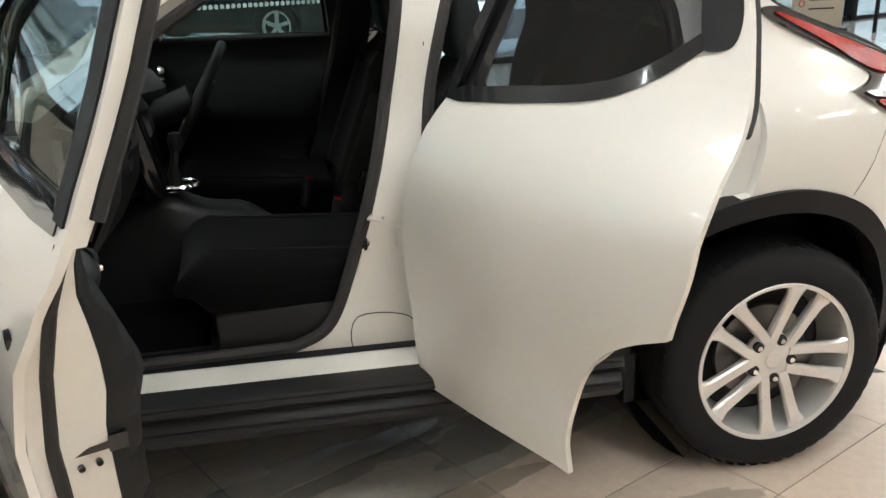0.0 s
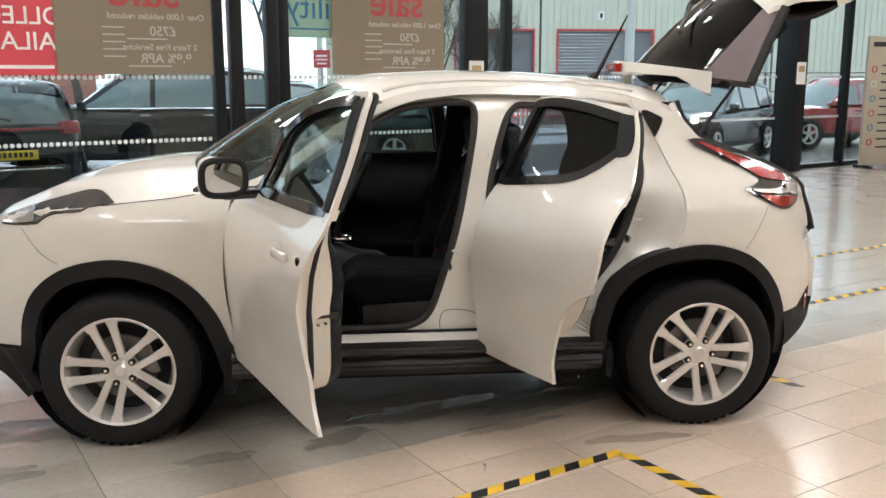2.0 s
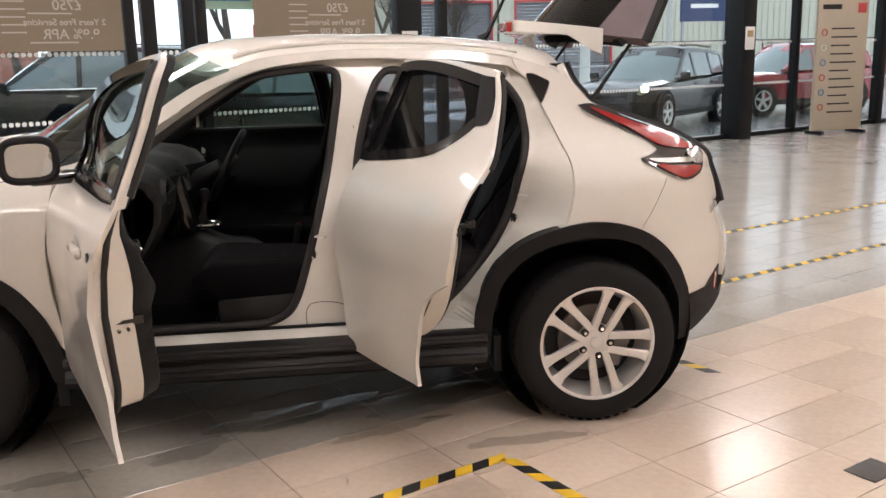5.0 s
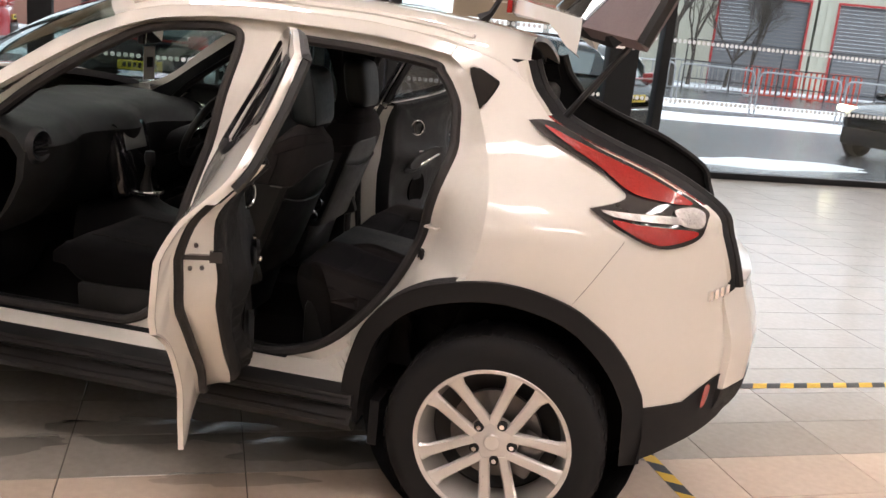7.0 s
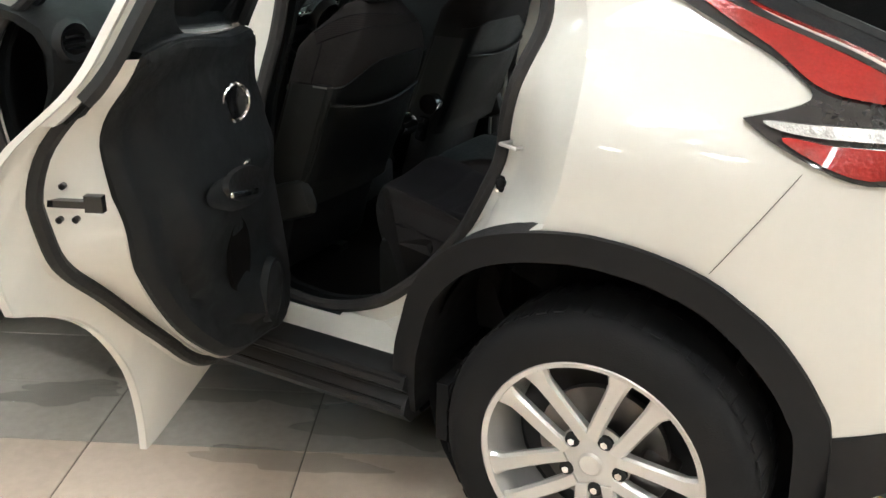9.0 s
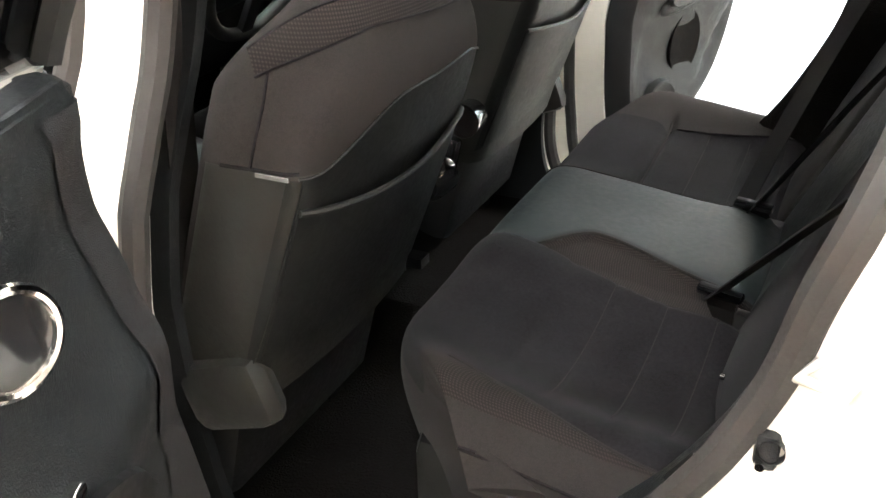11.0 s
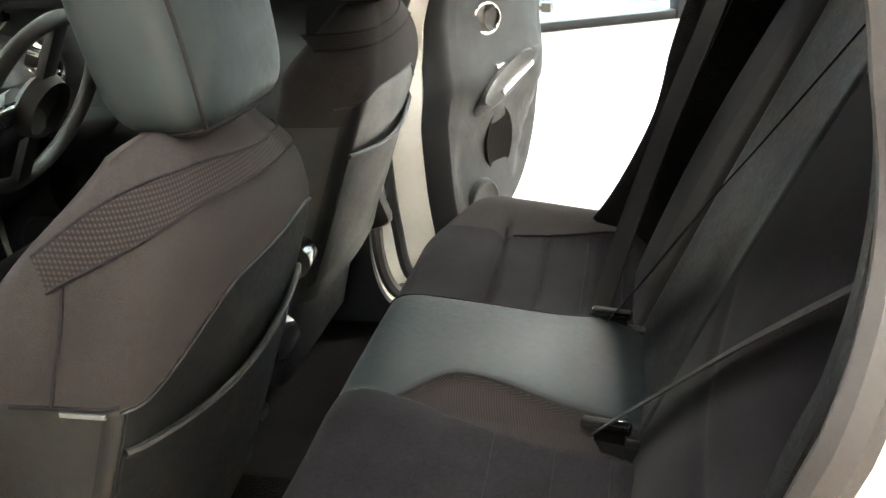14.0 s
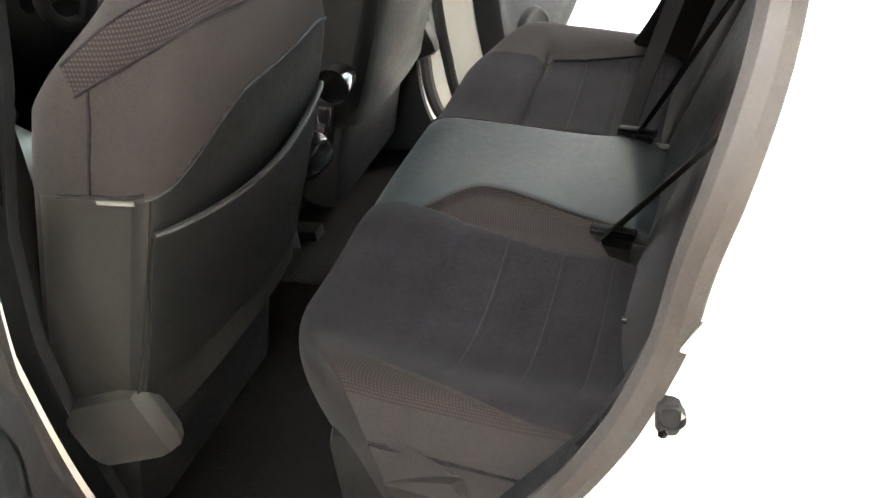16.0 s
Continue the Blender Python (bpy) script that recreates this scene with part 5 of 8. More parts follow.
def low_path(poly, top, grow=0.0):
    """The run of an outline below the window line, from its rear end round the foot to its front end."""
    run = [q[1] < top for q in poly]
    n = len(poly)
    k = next(i for i in range(n) if run[i] and not run[i - 1])
    moved = inset(poly, -grow) if grow else poly
    idx = [(k + i) % n for i in range(n) if run[(k + i) % n]]
    path = [moved[i] for i in idx]
    if poly[idx[0]][0] < poly[idx[-1]][0]:
        path.reverse()
    return [(path[0][0], top)] + path[1:-1] + [(path[-1][0], top)]


def spread(path, n):
    """The path with n points, evenly along its length."""
    pts = np.array(path)
    along = np.concatenate([[0], np.cumsum(np.sqrt(((pts[1:] - pts[:-1]) ** 2).sum(1)))])
    at = np.linspace(0, along[-1], n)
    return [(float(np.interp(t, along, pts[:, 0])), float(np.interp(t, along, pts[:, 1]))) for t in at]


def inner(sg, off):
    """The inner planes of a door, which stay upright while the skin leans in."""
    return lambda x, z: Vector((x, sg * (half(x, z) - off * (1 - (0.78 if x < 0.27 else 0.50) * ss(0.86, 1.12, z))), z))


RSEAL = curve([(1.100, 1.185), (1.098, 1.118), (1.085, 1.06), (1.086, 1.0), (1.078, 0.945), (1.052, 0.87), (1.005, 0.815), (0.935, 0.748), (0.815, 0.622), (0.68, 0.495), (0.56, 0.42), (0.45, 0.395), (0.36, 0.40), (0.31, 0.45), (0.285, 0.6), (0.305, 0.85), (0.355, 1.118)], 6, closed=False)
RCARD = curve([(1.078, 1.188), (1.052, 1.118), (1.014, 1.037), (0.986, 0.930), (0.955, 0.80), (0.862, 0.645), (0.71, 0.515), (0.55, 0.452), (0.44, 0.43), (0.36, 0.45), (0.325, 0.6), (0.345, 0.85), (0.395, 1.118)], 6, closed=False)


def keeper(out):
    """A function that keeps a point inside the edges of a door below its window line."""
    path = low_path(out, 1.118)
    foot = min(range(len(path)), key=lambda i: path[i][1] + 0.05 * path[i][0])
    tip = min(range(len(path) // 2), key=lambda i: path[i][1])
    rear, fore = sorted((q[1], q[0]) for q in path[:tip + 1]), sorted((q[1], q[0]) for q in path[foot:])

    def keep(q, gap):
        z = max(q[1], 0.372 + gap * 0.6)
        x = min(q[0], float(np.interp(z, *zip(*rear))) - gap)
        return (max(x, float(np.interp(z, *zip(*fore))) + gap), z)

    return keep


def door(sg, front, deg, name):
    out, win, gls = (FDOOR, FWIN, FGLASS) if front else (RDOOR, RWIN, RGLASS)
    if front and deg:
        out, win, gls = TALLDOOR, TALLWIN, inset(TALLWIN, -0.008)
    hx, hy = (-0.79, 0.80) if front else (0.285, 0.785)
    d = part(name, sheet(out, side(sg), [win], step=0.045, back=side(sg, 0.014)), PAINT, car, ("white front door" if front else "white rear door") + (" swung wide open" if deg else " shut"))
    d.matrix_basis = swing(hx, sg * hy, sg * deg)
    # inner shell: flange, seal step and deep shut face, following the opening in the body
    steps = (0.018, 0.010, 0.004, -0.005, -0.02)
    keep = keeper(out)
    if front:
        seal_path = low_path(F_OPEN, 1.10, steps[1] + 0.002)
        card_path = [keep(q, 0.022) for q in low_path(F_OPEN, 1.118, steps[3] - 0.006)]
        paths = [low_path(F_OPEN, 1.118, g) for g in steps]
    else:
        seal_path, card_path = spread(RSEAL, 80), spread(RCARD, 80)
        paths = [inset(seal_path, -0.016), inset(seal_path, -0.008), inset(seal_path, 0.012), inset(card_path, -0.005), inset(card_path, 0.02)]
        paths = [[(q[0][0], 1.185)] + q[1:-1] + [(q[-1][0], 1.118)] for q in paths]
    card_x0, card_x1 = card_path[-1][0] + 0.004, card_path[0][0] - 0.012
    rim = spread(low_path(inset(out, 0.005), 1.118), len(paths[0]))
    bm = bmesh.new()
    loops = [[bm.verts.new(side(sg, 0.0145)(*q)) for q in rim]]
    for path, dep in zip(paths, (0.024 if front else 0.032, 0.046, 0.058, 0.124, 0.128)):
        loops.append([bm.verts.new(inner(sg, dep)(*keep(q, 0.006 + dep * 0.06))) for q in path])
    for la, lb in zip(loops, loops[1:]):
        for k in range(len(rim) - 1):
            bm.faces.new((la[k], la[k + 1], lb[k + 1], lb[k]))
    part("inner_shell", bm, PAINT_IN, d)
    part("window_frame", sheet([(x, max(z, 1.10)) for x, z in inset(out, 0.012) if z > 1.06], side(sg, 0.0145), [inset(win, -0.001)], step=0.06, back=side(sg, 0.034)), PAINT_IN, d)
    part("frame_cover", sheet([(x, max(z, 1.10)) for x, z in inset(out, 0.03) if z > 1.06], side(sg, 0.035), [inset(win, -0.004)], step=0.06, back=side(sg, 0.044)), TRIM, d)
    part("frame_seal", tube([side(sg, 0.036)(*q) for q in (lambda r: r[[k for k in range(len(r)) if r[k][1] > 1.13 and r[k - 1][1] <= 1.13][0]:] + r[:[k for k in range(len(r)) if r[k][1] > 1.13 and r[k - 1][1] <= 1.13][0]])(inset(out, 0.018)) if q[1] > 1.13], 0.013, 6), SEAL, d)
    part("door_seal", tube([inner(sg, 0.046)(*keep(q, 0.013)) for q in seal_path if front or q[1] < 1.18 or q[0] < 0.7], 0.011 if front else 0.0145, 8), SEAL, d)
    belt_line = [q for q in lin(card_x0, card_x1, 12)]
    part("belt_cap", grid(lambda u, v: inner(sg, 0.03 + (0.15 if front else 0.115) * v)(belt_line[u], 1.122 + (0 if front else 0.062 * ss(0.45, 0.98, belt_line[u])) + 0.010 * math.sin(3.14 * v)), list(range(12)), lin(0, 1, 5), thick=(0, 0, -0.012)), TRIM, d)
    # dark window surround and glass
    part("window_surround", sheet(inset(win, -0.022), side(sg, -0.003), [inset(win, 0.012)], step=0.06, back=side(sg, 0.012)), BLACKGLOSS, d)
    g = part("glass", sheet(gls, side(sg, 0.022), step=0.08, back=side(sg, 0.026)), CARGLASS if front else DARKGLASS, d)
    g.visible_shadow = False
    # trim card inside
    xm = -0.35 if front else 0.62
    card = [q for q in card_path]
    if front:
        card = card + [(card[-1][0] + 0.012, 1.128), (card[0][0] - 0.012, 1.128)]
    else:
        card = card + [(x, 1.128 + 0.062 * ss(0.45, 0.98, x)) for x in lin(card[-1][0] + 0.012, card[0][0] - 0.012, 9)]
    cardv = np.array(spread(card + card[:1], 420))
    cc = inner(sg, 0.122)

    def puff(x, z):
        edge = float(np.sqrt(((cardv - (x, z)) ** 2).sum(1).min()))
        ring = 0.0 if front else 0.068 * ss(0.42, 0.62, x) * ss(1.19, 1.10, z)
        k = 0.12 + 0.34 * ss(0.0, 0.016, edge) + 0.54 * ss(ring, ring + 0.026, edge)
        arm = (0.040 if front else 0.016) * math.exp(-((z - 0.86 + 0.12 * (x - xm)) / 0.055) ** 2) * ss(0.0, 0.14, edge)
        dish = 0.022 * math.exp(-((z - 0.68) / 0.07) ** 2) * ss(0.02, 0.1, edge)
        return inner(sg, 0.128 + 0.052 * k + arm - dish)(x, z)

    cm = sheet(card, puff, step=0.026, back=cc, extra=[inset(card, e) for e in (0.008, 0.018, 0.03, 0.045)])
    if not front:
        # a black strip down the hinge side of the card
        fore = sorted((q[1], q[0]) for q in card_path if q[0] < 0.46)
    tc = part("trim_card", cm, TRIM, d, "dark moulded door trim card")
    if not front:
        part("edge_strip", grid(lambda z, v: puff(float(np.interp(z, *zip(*fore))) + 0.004 + 0.070 * v, z) + Vector((0, -sg * 0.0025, 0)), lin(0.475, 1.115, 44), lin(0, 1, 7)), CLAD, tc, "black strip down the hinge side")
    hxs = -0.50 if front else 0.580
    recess = part("handle_recess", lathe([(0.0, 0.004), (0.026, 0.002), (0.034, 0.0), (0.038, 0.006)], 28, "y"), BLACKGLOSS, tc)
    part("handle_ring", tube([(0.036 * math.cos(a), 0, 0.036 * math.sin(a)) for a in lin(0, 2 * math.pi, 33)[:-1]], 0.0042, 8, closed=True), CHROME, tc, "chrome ring of the inner door handle")
    ring = tc.children[-1]
    p = puff(hxs, 1.01)
    ring.matrix_basis = Matrix.Translation(p + Vector((0, -sg * 0.012, 0))) @ Matrix.Rotation(0 if front else radians(-28), 4, "Z") @ (Matrix.Identity(4) if sg > 0 else Matrix.Rotation(math.pi, 4, "Z"))
    recess.matrix_basis = ring.matrix_basis.copy()
    part("handle_lever", boxes(((-0.007, -0.010, -0.026), (0.007, -0.003, 0.026)), bevel=0.003), CHROME, tc)
    tc.children[-1].matrix_basis = ring.matrix_basis.copy()
    ax = (-0.40 if front else 0.65)
    ab = bmesh.new()
    bmesh.ops.create_uvsphere(ab, u_segments=28, v_segments=14, radius=1)
    arm = part("armrest", placed(ab, Matrix.Translation(puff(ax, 0.85) + Vector((0, sg * 0.006, 0))) @ pose(0, 0, 0, 0, -10 if front else -15) @ Matrix.Diagonal((0.15 if front else 0.185, 0.038 if front else 0.013, 0.046 if front else 0.036, 1))), TRIM, tc)
    tilt = Matrix.Translation(puff(ax - 0.02, 0.862) + Vector((0, -sg * (0.026 if front else 0.010), 0))) @ pose(0, 0, 0, 0, -15)
    part("pull_cup", placed(lathe([(0.0, 0.004), (0.8, 0.002), (1.0, 0.0), (1.06, 0.006)], 28, "y"), tilt @ Matrix.Diagonal((0.092 if front else 0.135, 1.5 if sg > 0 else -1.5, 0.023 if front else 0.034, 1))), PLASTIC, arm, "dark cup of the door pull")
    part("pull_bar", placed(boxes(((-0.05, -0.006, -0.024), (0.09 if front else 0.12, 0.006, -0.010)), bevel=0.005), tilt), CHROME, arm)
    part("switch", placed(boxes(((-0.02, -0.008, -0.006), (0.02, 0.008, 0.006)), bevel=0.004), Matrix.Translation(puff(ax - 0.05, 0.895) + Vector((0, -sg * (0.006 if front else 0.001), 0)))), CHROME, arm)
    sp = puff(ax - (0.12 if front else 0.165), 0.565) + Vector((0, -sg * 0.001, 0))
    pp = puff(ax - 0.03, 0.70) + Vector((0, -sg * 0.008, 0))
    # a raised dark oval stands in for the shade inside the pocket
    part("door_pocket", placed(lathe([(0.0, 0.002), (0.8, 0.0), (0.95, -0.003), (1.0, 0.004)], 28, "y"), Matrix.Translation(pp) @ pose(0, 0, 0, 0, 12) @ Matrix.Diagonal((0.070, 1 if sg > 0 else -1, 0.088, 1))), CARPET, tc, "dark oval plate for the door pocket's shaded hollow")
    part("speaker", lathe([(0.0, -0.001), (0.058, -0.0005), (0.064, -0.005), (0.071, -0.004), (0.075, 0.012)], 32, "y"), TRIM, tc, "round dark speaker grille")
    tc.children[-1].matrix_basis = Matrix.Translation(sp) @ (Matrix.Identity(4) if sg > 0 else Matrix.Rotation(math.pi, 4, "Z"))
    # latch on the shut face
    lz = 0.93 if not front else 0.76
    lx, lz = (float(np.interp(lz, *zip(*sorted((q[1], q[0]) for q in seal_path if q[0] > 0)))) - 0.02, lz) if front else (1.06, 0.962)
    latch = part("latch", placed(boxes(((-0.006, -0.028, -0.006), (0.008, 0.030, 0.005)), ((-0.006, -sg * 0.044 - 0.014, -0.012), (0.008, -sg * 0.044 + 0.014, 0.014))), Matrix.Translation(inner(sg, 0.092)(lx, lz)) @ pose(0, 0, 0, 0, 0, 0)), BLACKGLOSS, d, "black door latch slot")
    for dy, dz in ((0.0, 0.028), (0.014, -0.024), (-0.012, -0.026)):
        part("latch_bolt", placed(lathe([(0, -0.003), (0.005, -0.003), (0.0055, 0.006)], 10, "x"), Matrix.Translation(inner(sg, 0.092)(lx, lz) + Vector((0.004, dy, dz)))), DISC, latch)
    if front:
        hp = side(sg, -0.012)(-0.01, 0.95)
        h = part("door_handle", placed(boxes(((-0.085, -0.011, -0.017), (0.06, 0.011, 0.017)), bevel=0.010), Matrix.Translation(hp)), PAINT, d)
        part("handle_cup", placed(lathe([(0.0, 0.004), (0.03, 0.0), (0.04, 0.0005)], 24, "y"), Matrix.Translation(side(sg, -0.0012)(-0.075, 0.95))), PAINT_IN, h)
        part("lock", placed(lathe([(0, -0.003), (0.015, -0.003), (0.016, 0.004)], 18, "y"), Matrix.Translation(side(sg, -0.002)(0.15, 0.955))), BLACKGLOSS, d)
        part("pillar_strip", sheet(curve([(0.150, 1.464, 1), (0.198, 1.488, 1), (0.224, 1.46), (0.254, 1.28), (0.264, 1.127, 1), (0.21, 1.127, 1), (0.186, 1.30)], 4), side(sg, -0.004), step=0.06, back=side(sg, 0.006)), CLAD, d)
        # mirror
        mb = bmesh.new()
        bmesh.ops.create_uvsphere(mb, u_segments=24, v_segments=14, radius=1)
        for v in mb.verts:
            c = v.co
            s = lambda t: math.copysign(abs(t) ** 0.62, t)
            v.co = Vector((s(c.x) * (0.062 if c.x < 0 else 0.04), s(c.y) * 0.092, s(c.z) * (0.078 - 0.012 * s(c.y) * -sg)))
        base = side(sg)(-0.56, 1.13)
        ctr = base + Vector((-0.01, sg * 0.155, 0.04))
        mir = part("door_mirror", placed(mb, Matrix.Translation(ctr)), PAINT, d, "white door mirror with a black rim")
        rim = [Vector((0.038, 0.084 * math.copysign(abs(math.cos(a)) ** 0.6, math.cos(a)), 0.068 * math.copysign(abs(math.sin(a)) ** 0.6, math.sin(a)))) for a in lin(0, 2 * math.pi, 33)[:-1]]
        part("mirror_rim", tube([ctr + p for p in rim], 0.014, 8, closed=True), CLAD, mir)
        bm = bmesh.new()
        f = bm.faces.new([bm.verts.new(ctr + p * 0.96 + Vector((0.006, 0, 0))) for p in rim])
        part("mirror_glass", bm, MIRROR, mir)
        part("mirror_arm", placed(boxes(((-0.035, -0.10, -0.022), (0.03, 0.10, 0.016)), bevel=0.012), Matrix.Translation(base + Vector((-0.01, sg * 0.06, -0.028)))), BLACKGLOSS, mir)
        part("mirror_base", sheet(curve([(-0.66, 1.10, 1), (-0.58, 1.135), (-0.52, 1.165, 1), (-0.52, 1.105, 1)], 3), side(sg, -0.006), step=0.05, back=side(sg, 0.01)), BLACKGLOSS, d)
    else:
        part("handle_panel", sheet(curve([(0.93, 1.418, 1), (0.998, 1.412, 1), (1.036, 1.35), (1.052, 1.30), (1.044, 1.27), (1.0, 1.262), (0.985, 1.28), (0.965, 1.32)], 4), side(sg, -0.005), step=0.05, back=side(sg, 0.008)), CLAD, d, "black plastic panel of the hidden rear handle")
        part("pillar_strip", sheet([(0.36, 1.13), (0.38, 1.42), (0.44, 1.425), (0.43, 1.13)], side(sg, 0.018), step=0.08, back=side(sg, 0.021)), BLACKGLOSS, d)
    if front and deg:
        # the upper frame of the open door leans in less towards its front
        for ob in [d] + [c for c in d.children if not c.name.startswith("door_mirror")]:
            for v in ob.data.vertices:
                v.co.y += sg * (0.10 - 0.075 * ss(-0.35, 0.2, v.co.x)) * ss(1.10, 1.46, v.co.z)
    return d


door(-1, True, 68.5, "front_door")
door(-1, False, 65.5, "rear_door")
door(1, True, 0, "front_door")
door(1, False, 70, "rear_door")

# catches and switches on the pillars
for sg in (-1, 1):
    for (x, z) in ((0.172, 0.80), (0.985, 0.93)):
        c = deep(sg)(x, z)
        part("door_catch", tube([c, c + Vector((-0.012, sg * 0.028, 0)), c + Vector((0.022, sg * 0.028, -0.006)), c + Vector((0.03, 0, -0.008))], 0.0045, 8), ALLOY, car, "small bright steel door catch")
    for (x, z) in ((0.150, 0.715), (0.960, 0.824)):
        c = deep(sg)(x, z)
        sw = part("door_switch", placed(boxes(((-0.010, -0.008, -0.018), (0.010, 0.008, 0.018)), bevel=0.006), Matrix.Translation(c + Vector((0, 0, 0.008)))), CLAD, car, "black rubber door switch")
        part("plunger", placed(lathe([(0, -0.016), (0.009, -0.014), (0.011, 0.0)], 14, "y"), Matrix.Translation(c + Vector((0.004, sg * 0.010, 0.012))) @ (Matrix.Identity(4) if sg > 0 else Matrix.Rotation(math.pi, 4, "Z"))), PLASTIC, sw)
        part("screw", placed(lathe([(0, -0.003), (0.004, -0.003), (0.005, 0.002)], 10, "y"), Matrix.Translation(c + Vector((-0.003, sg * 0.008, -0.004)))), CHROME, sw)
    for (x, z) in ((0.254, 0.74),):
        c = deep(sg)(x, z)
        part("door_hinge", placed(boxes(((-0.02, -0.018, -0.03), (0.03, 0.012, 0.03)), bevel=0.006), Matrix.Translation(c)), PAINT_IN, car)


# ---------------------------------------------------------------- wheels
def build_wheel():
    w = part("wheel", lathe([(0.226, -0.088), (0.238, -0.103), (0.275, -0.108), (0.305, -0.104), (0.322, -0.092), (0.332, -0.07), (0.334, -0.03), (0.334, 0.03), (0.332, 0.07), (0.32, 0.095), (0.28, 0.108), (0.226, 0.09)], 72), RUBBER, car, "alloy wheel with a worn black tyre")
    bm = bmesh.new()
    for i in range(54):
        a = 2 * math.pi * i / 54
        for off in (-0.055, 0.055):
            box(bm, (-0.011, off - 0.026, 0.3315), (0.011, off + 0.026, 0.3348), Matrix.Rotation(a + (0.03 if off > 0 else 0), 4, "Y"))
    part("tread", bm, RUBBER, w)["kind"] = "stuff"
    rim = part("rim", lathe([(0.238, -0.093), (0.242, -0.099), (0.235, -0.104), (0.224, -0.099), (0.216, -0.07), (0.200, -0.02), (0.205, 0.08), (0.222, 0.095)], 64), ALLOY, w, "silver twin-spoke alloy rim")
    # near-black colour stands for the shade deep inside the rim
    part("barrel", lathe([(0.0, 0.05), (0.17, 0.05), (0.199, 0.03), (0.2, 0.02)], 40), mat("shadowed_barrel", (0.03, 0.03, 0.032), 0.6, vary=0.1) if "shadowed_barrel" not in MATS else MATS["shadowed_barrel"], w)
    part("brake_disc", lathe([(0.055, -0.012), (0.14, -0.012), (0.14, 0.006), (0.055, 0.006)], 48), DISC, w)
    part("brake_caliper", boxes(((0.07, -0.045, -0.07), (0.15, 0.03, 0.07)), bevel=0.012), DISC, w)
    for k in range(5):
        bm = bmesh.new()
        for s in (-1, 1):
            sec = []
            for r, off, wd, y, dp in ((0.05, 0.027, 0.0165, -0.078, 0.03), (0.09, 0.0325, 0.0165, -0.082, 0.026), (0.15, 0.038, 0.0175, -0.087, 0.024), (0.188, 0.0415, 0.0195, -0.091, 0.023), (0.212, 0.048, 0.027, -0.095, 0.022), (0.231, 0.058, 0.042, -0.098, 0.02)):
                c = s * off
                sec.append([Vector((c - wd, y + 0.007, r)), Vector((c - wd * 0.72, y, r)), Vector((c + wd * 0.72, y, r)), Vector((c + wd, y + 0.007, r)), Vector((c + wd * 0.8, y + dp, r)), Vector((c - wd * 0.8, y + dp, r))])
            R = Matrix.Rotation(2 * math.pi * k / 5, 4, "Y")
            rows = [[bm.verts.new(R @ p) for p in q] for q in sec]
            for a, b in zip(rows, rows[1:]):
                for j in range(6):
                    bm.faces.new((a[j], a[(j + 1) % 6], b[(j + 1) % 6], b[j]))
            bm.faces.new(rows[0])
            bm.faces.new(rows[-1][::-1])
        part("spoke", bm, ALLOY, rim)
        a = 2 * math.pi * k / 5
        c = Vector((0.060 * math.sin(a), -0.070, 0.060 * math.cos(a)))
        part("nut_seat", lathe([(0, -0.006), (0.0155, -0.006), (0.0165, 0.002)], 14, "y", c), SEAL, rim)
        part("wheel_nut", lathe([(0, -0.014), (0.008, -0.014), (0.009, -0.006), (0.009, 0.012)], 6, "y", c), CHROME, rim)
    part("hub", lathe([(0.0, -0.080), (0.026, -0.080), (0.030, -0.078), (0.034, -0.076), (0.068, -0.07), (0.078, -0.055), (0.066, -0.03)], 40), ALLOY, rim)
    part("centre_cap", lathe([(0.0, -0.086), (0.022, -0.085), (0.027, -0.080)], 32), ALLOY, rim, "plain silver centre cap")
    return w


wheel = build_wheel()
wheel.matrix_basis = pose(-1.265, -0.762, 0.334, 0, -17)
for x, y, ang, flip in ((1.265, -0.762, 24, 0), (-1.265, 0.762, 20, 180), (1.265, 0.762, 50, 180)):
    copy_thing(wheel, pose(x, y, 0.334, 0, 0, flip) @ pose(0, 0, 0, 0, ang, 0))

part("underbody", boxes(((-1.75, -0.36, 0.20), (1.75, 0.36, 0.34))), CLAD, car)
part("floor_pan", boxes(((-0.78, -0.70, 0.22), (0.78, 0.70, 0.36))), CLAD, car)
part("engine_bay", boxes(((-1.86, -0.38, 0.34), (-0.80, 0.38, 0.95))), CLAD, car)
for sg in (-1, 1):
    part("mud_flap", boxes(((-0.84, sg * 0.70 - 0.10, 0.20), (-0.80, sg * 0.70 + 0.10, 0.36))), CLAD, car)
    part("mud_flap", boxes(((0.86, sg * 0.70 - 0.06, 0.21), (0.89, sg * 0.70 + 0.08, 0.36))), CLAD, car)

# ---------------------------------------------------------------- inside the car
part("cabin_floor", grid(lambda u, v: Vector((-0.78 + 1.95 * u, 0.655 * v, 0.372 + 0.10 * math.exp(-(v / 0.16) ** 4))), lin(0, 1, 14), lin(-1, 1, 25), thick=(0, 0, -0.01)), CARPET, car, "charcoal carpeted cabin floor")
part("headlining", grid(lambda u, v: roof(-0.34 + 1.45 * u, v * 0.93) + Vector((0, 0, -0.04)), lin(0, 1, 14), lin(-1, 1, 15), thick=(0, 0, 0.01)), HEADLINE, car, "grey cloth headlining")
part("bulkhead", boxes(((-0.86, -0.66, 0.36), (-0.84, 0.66, 1.08))), CLAD, car)
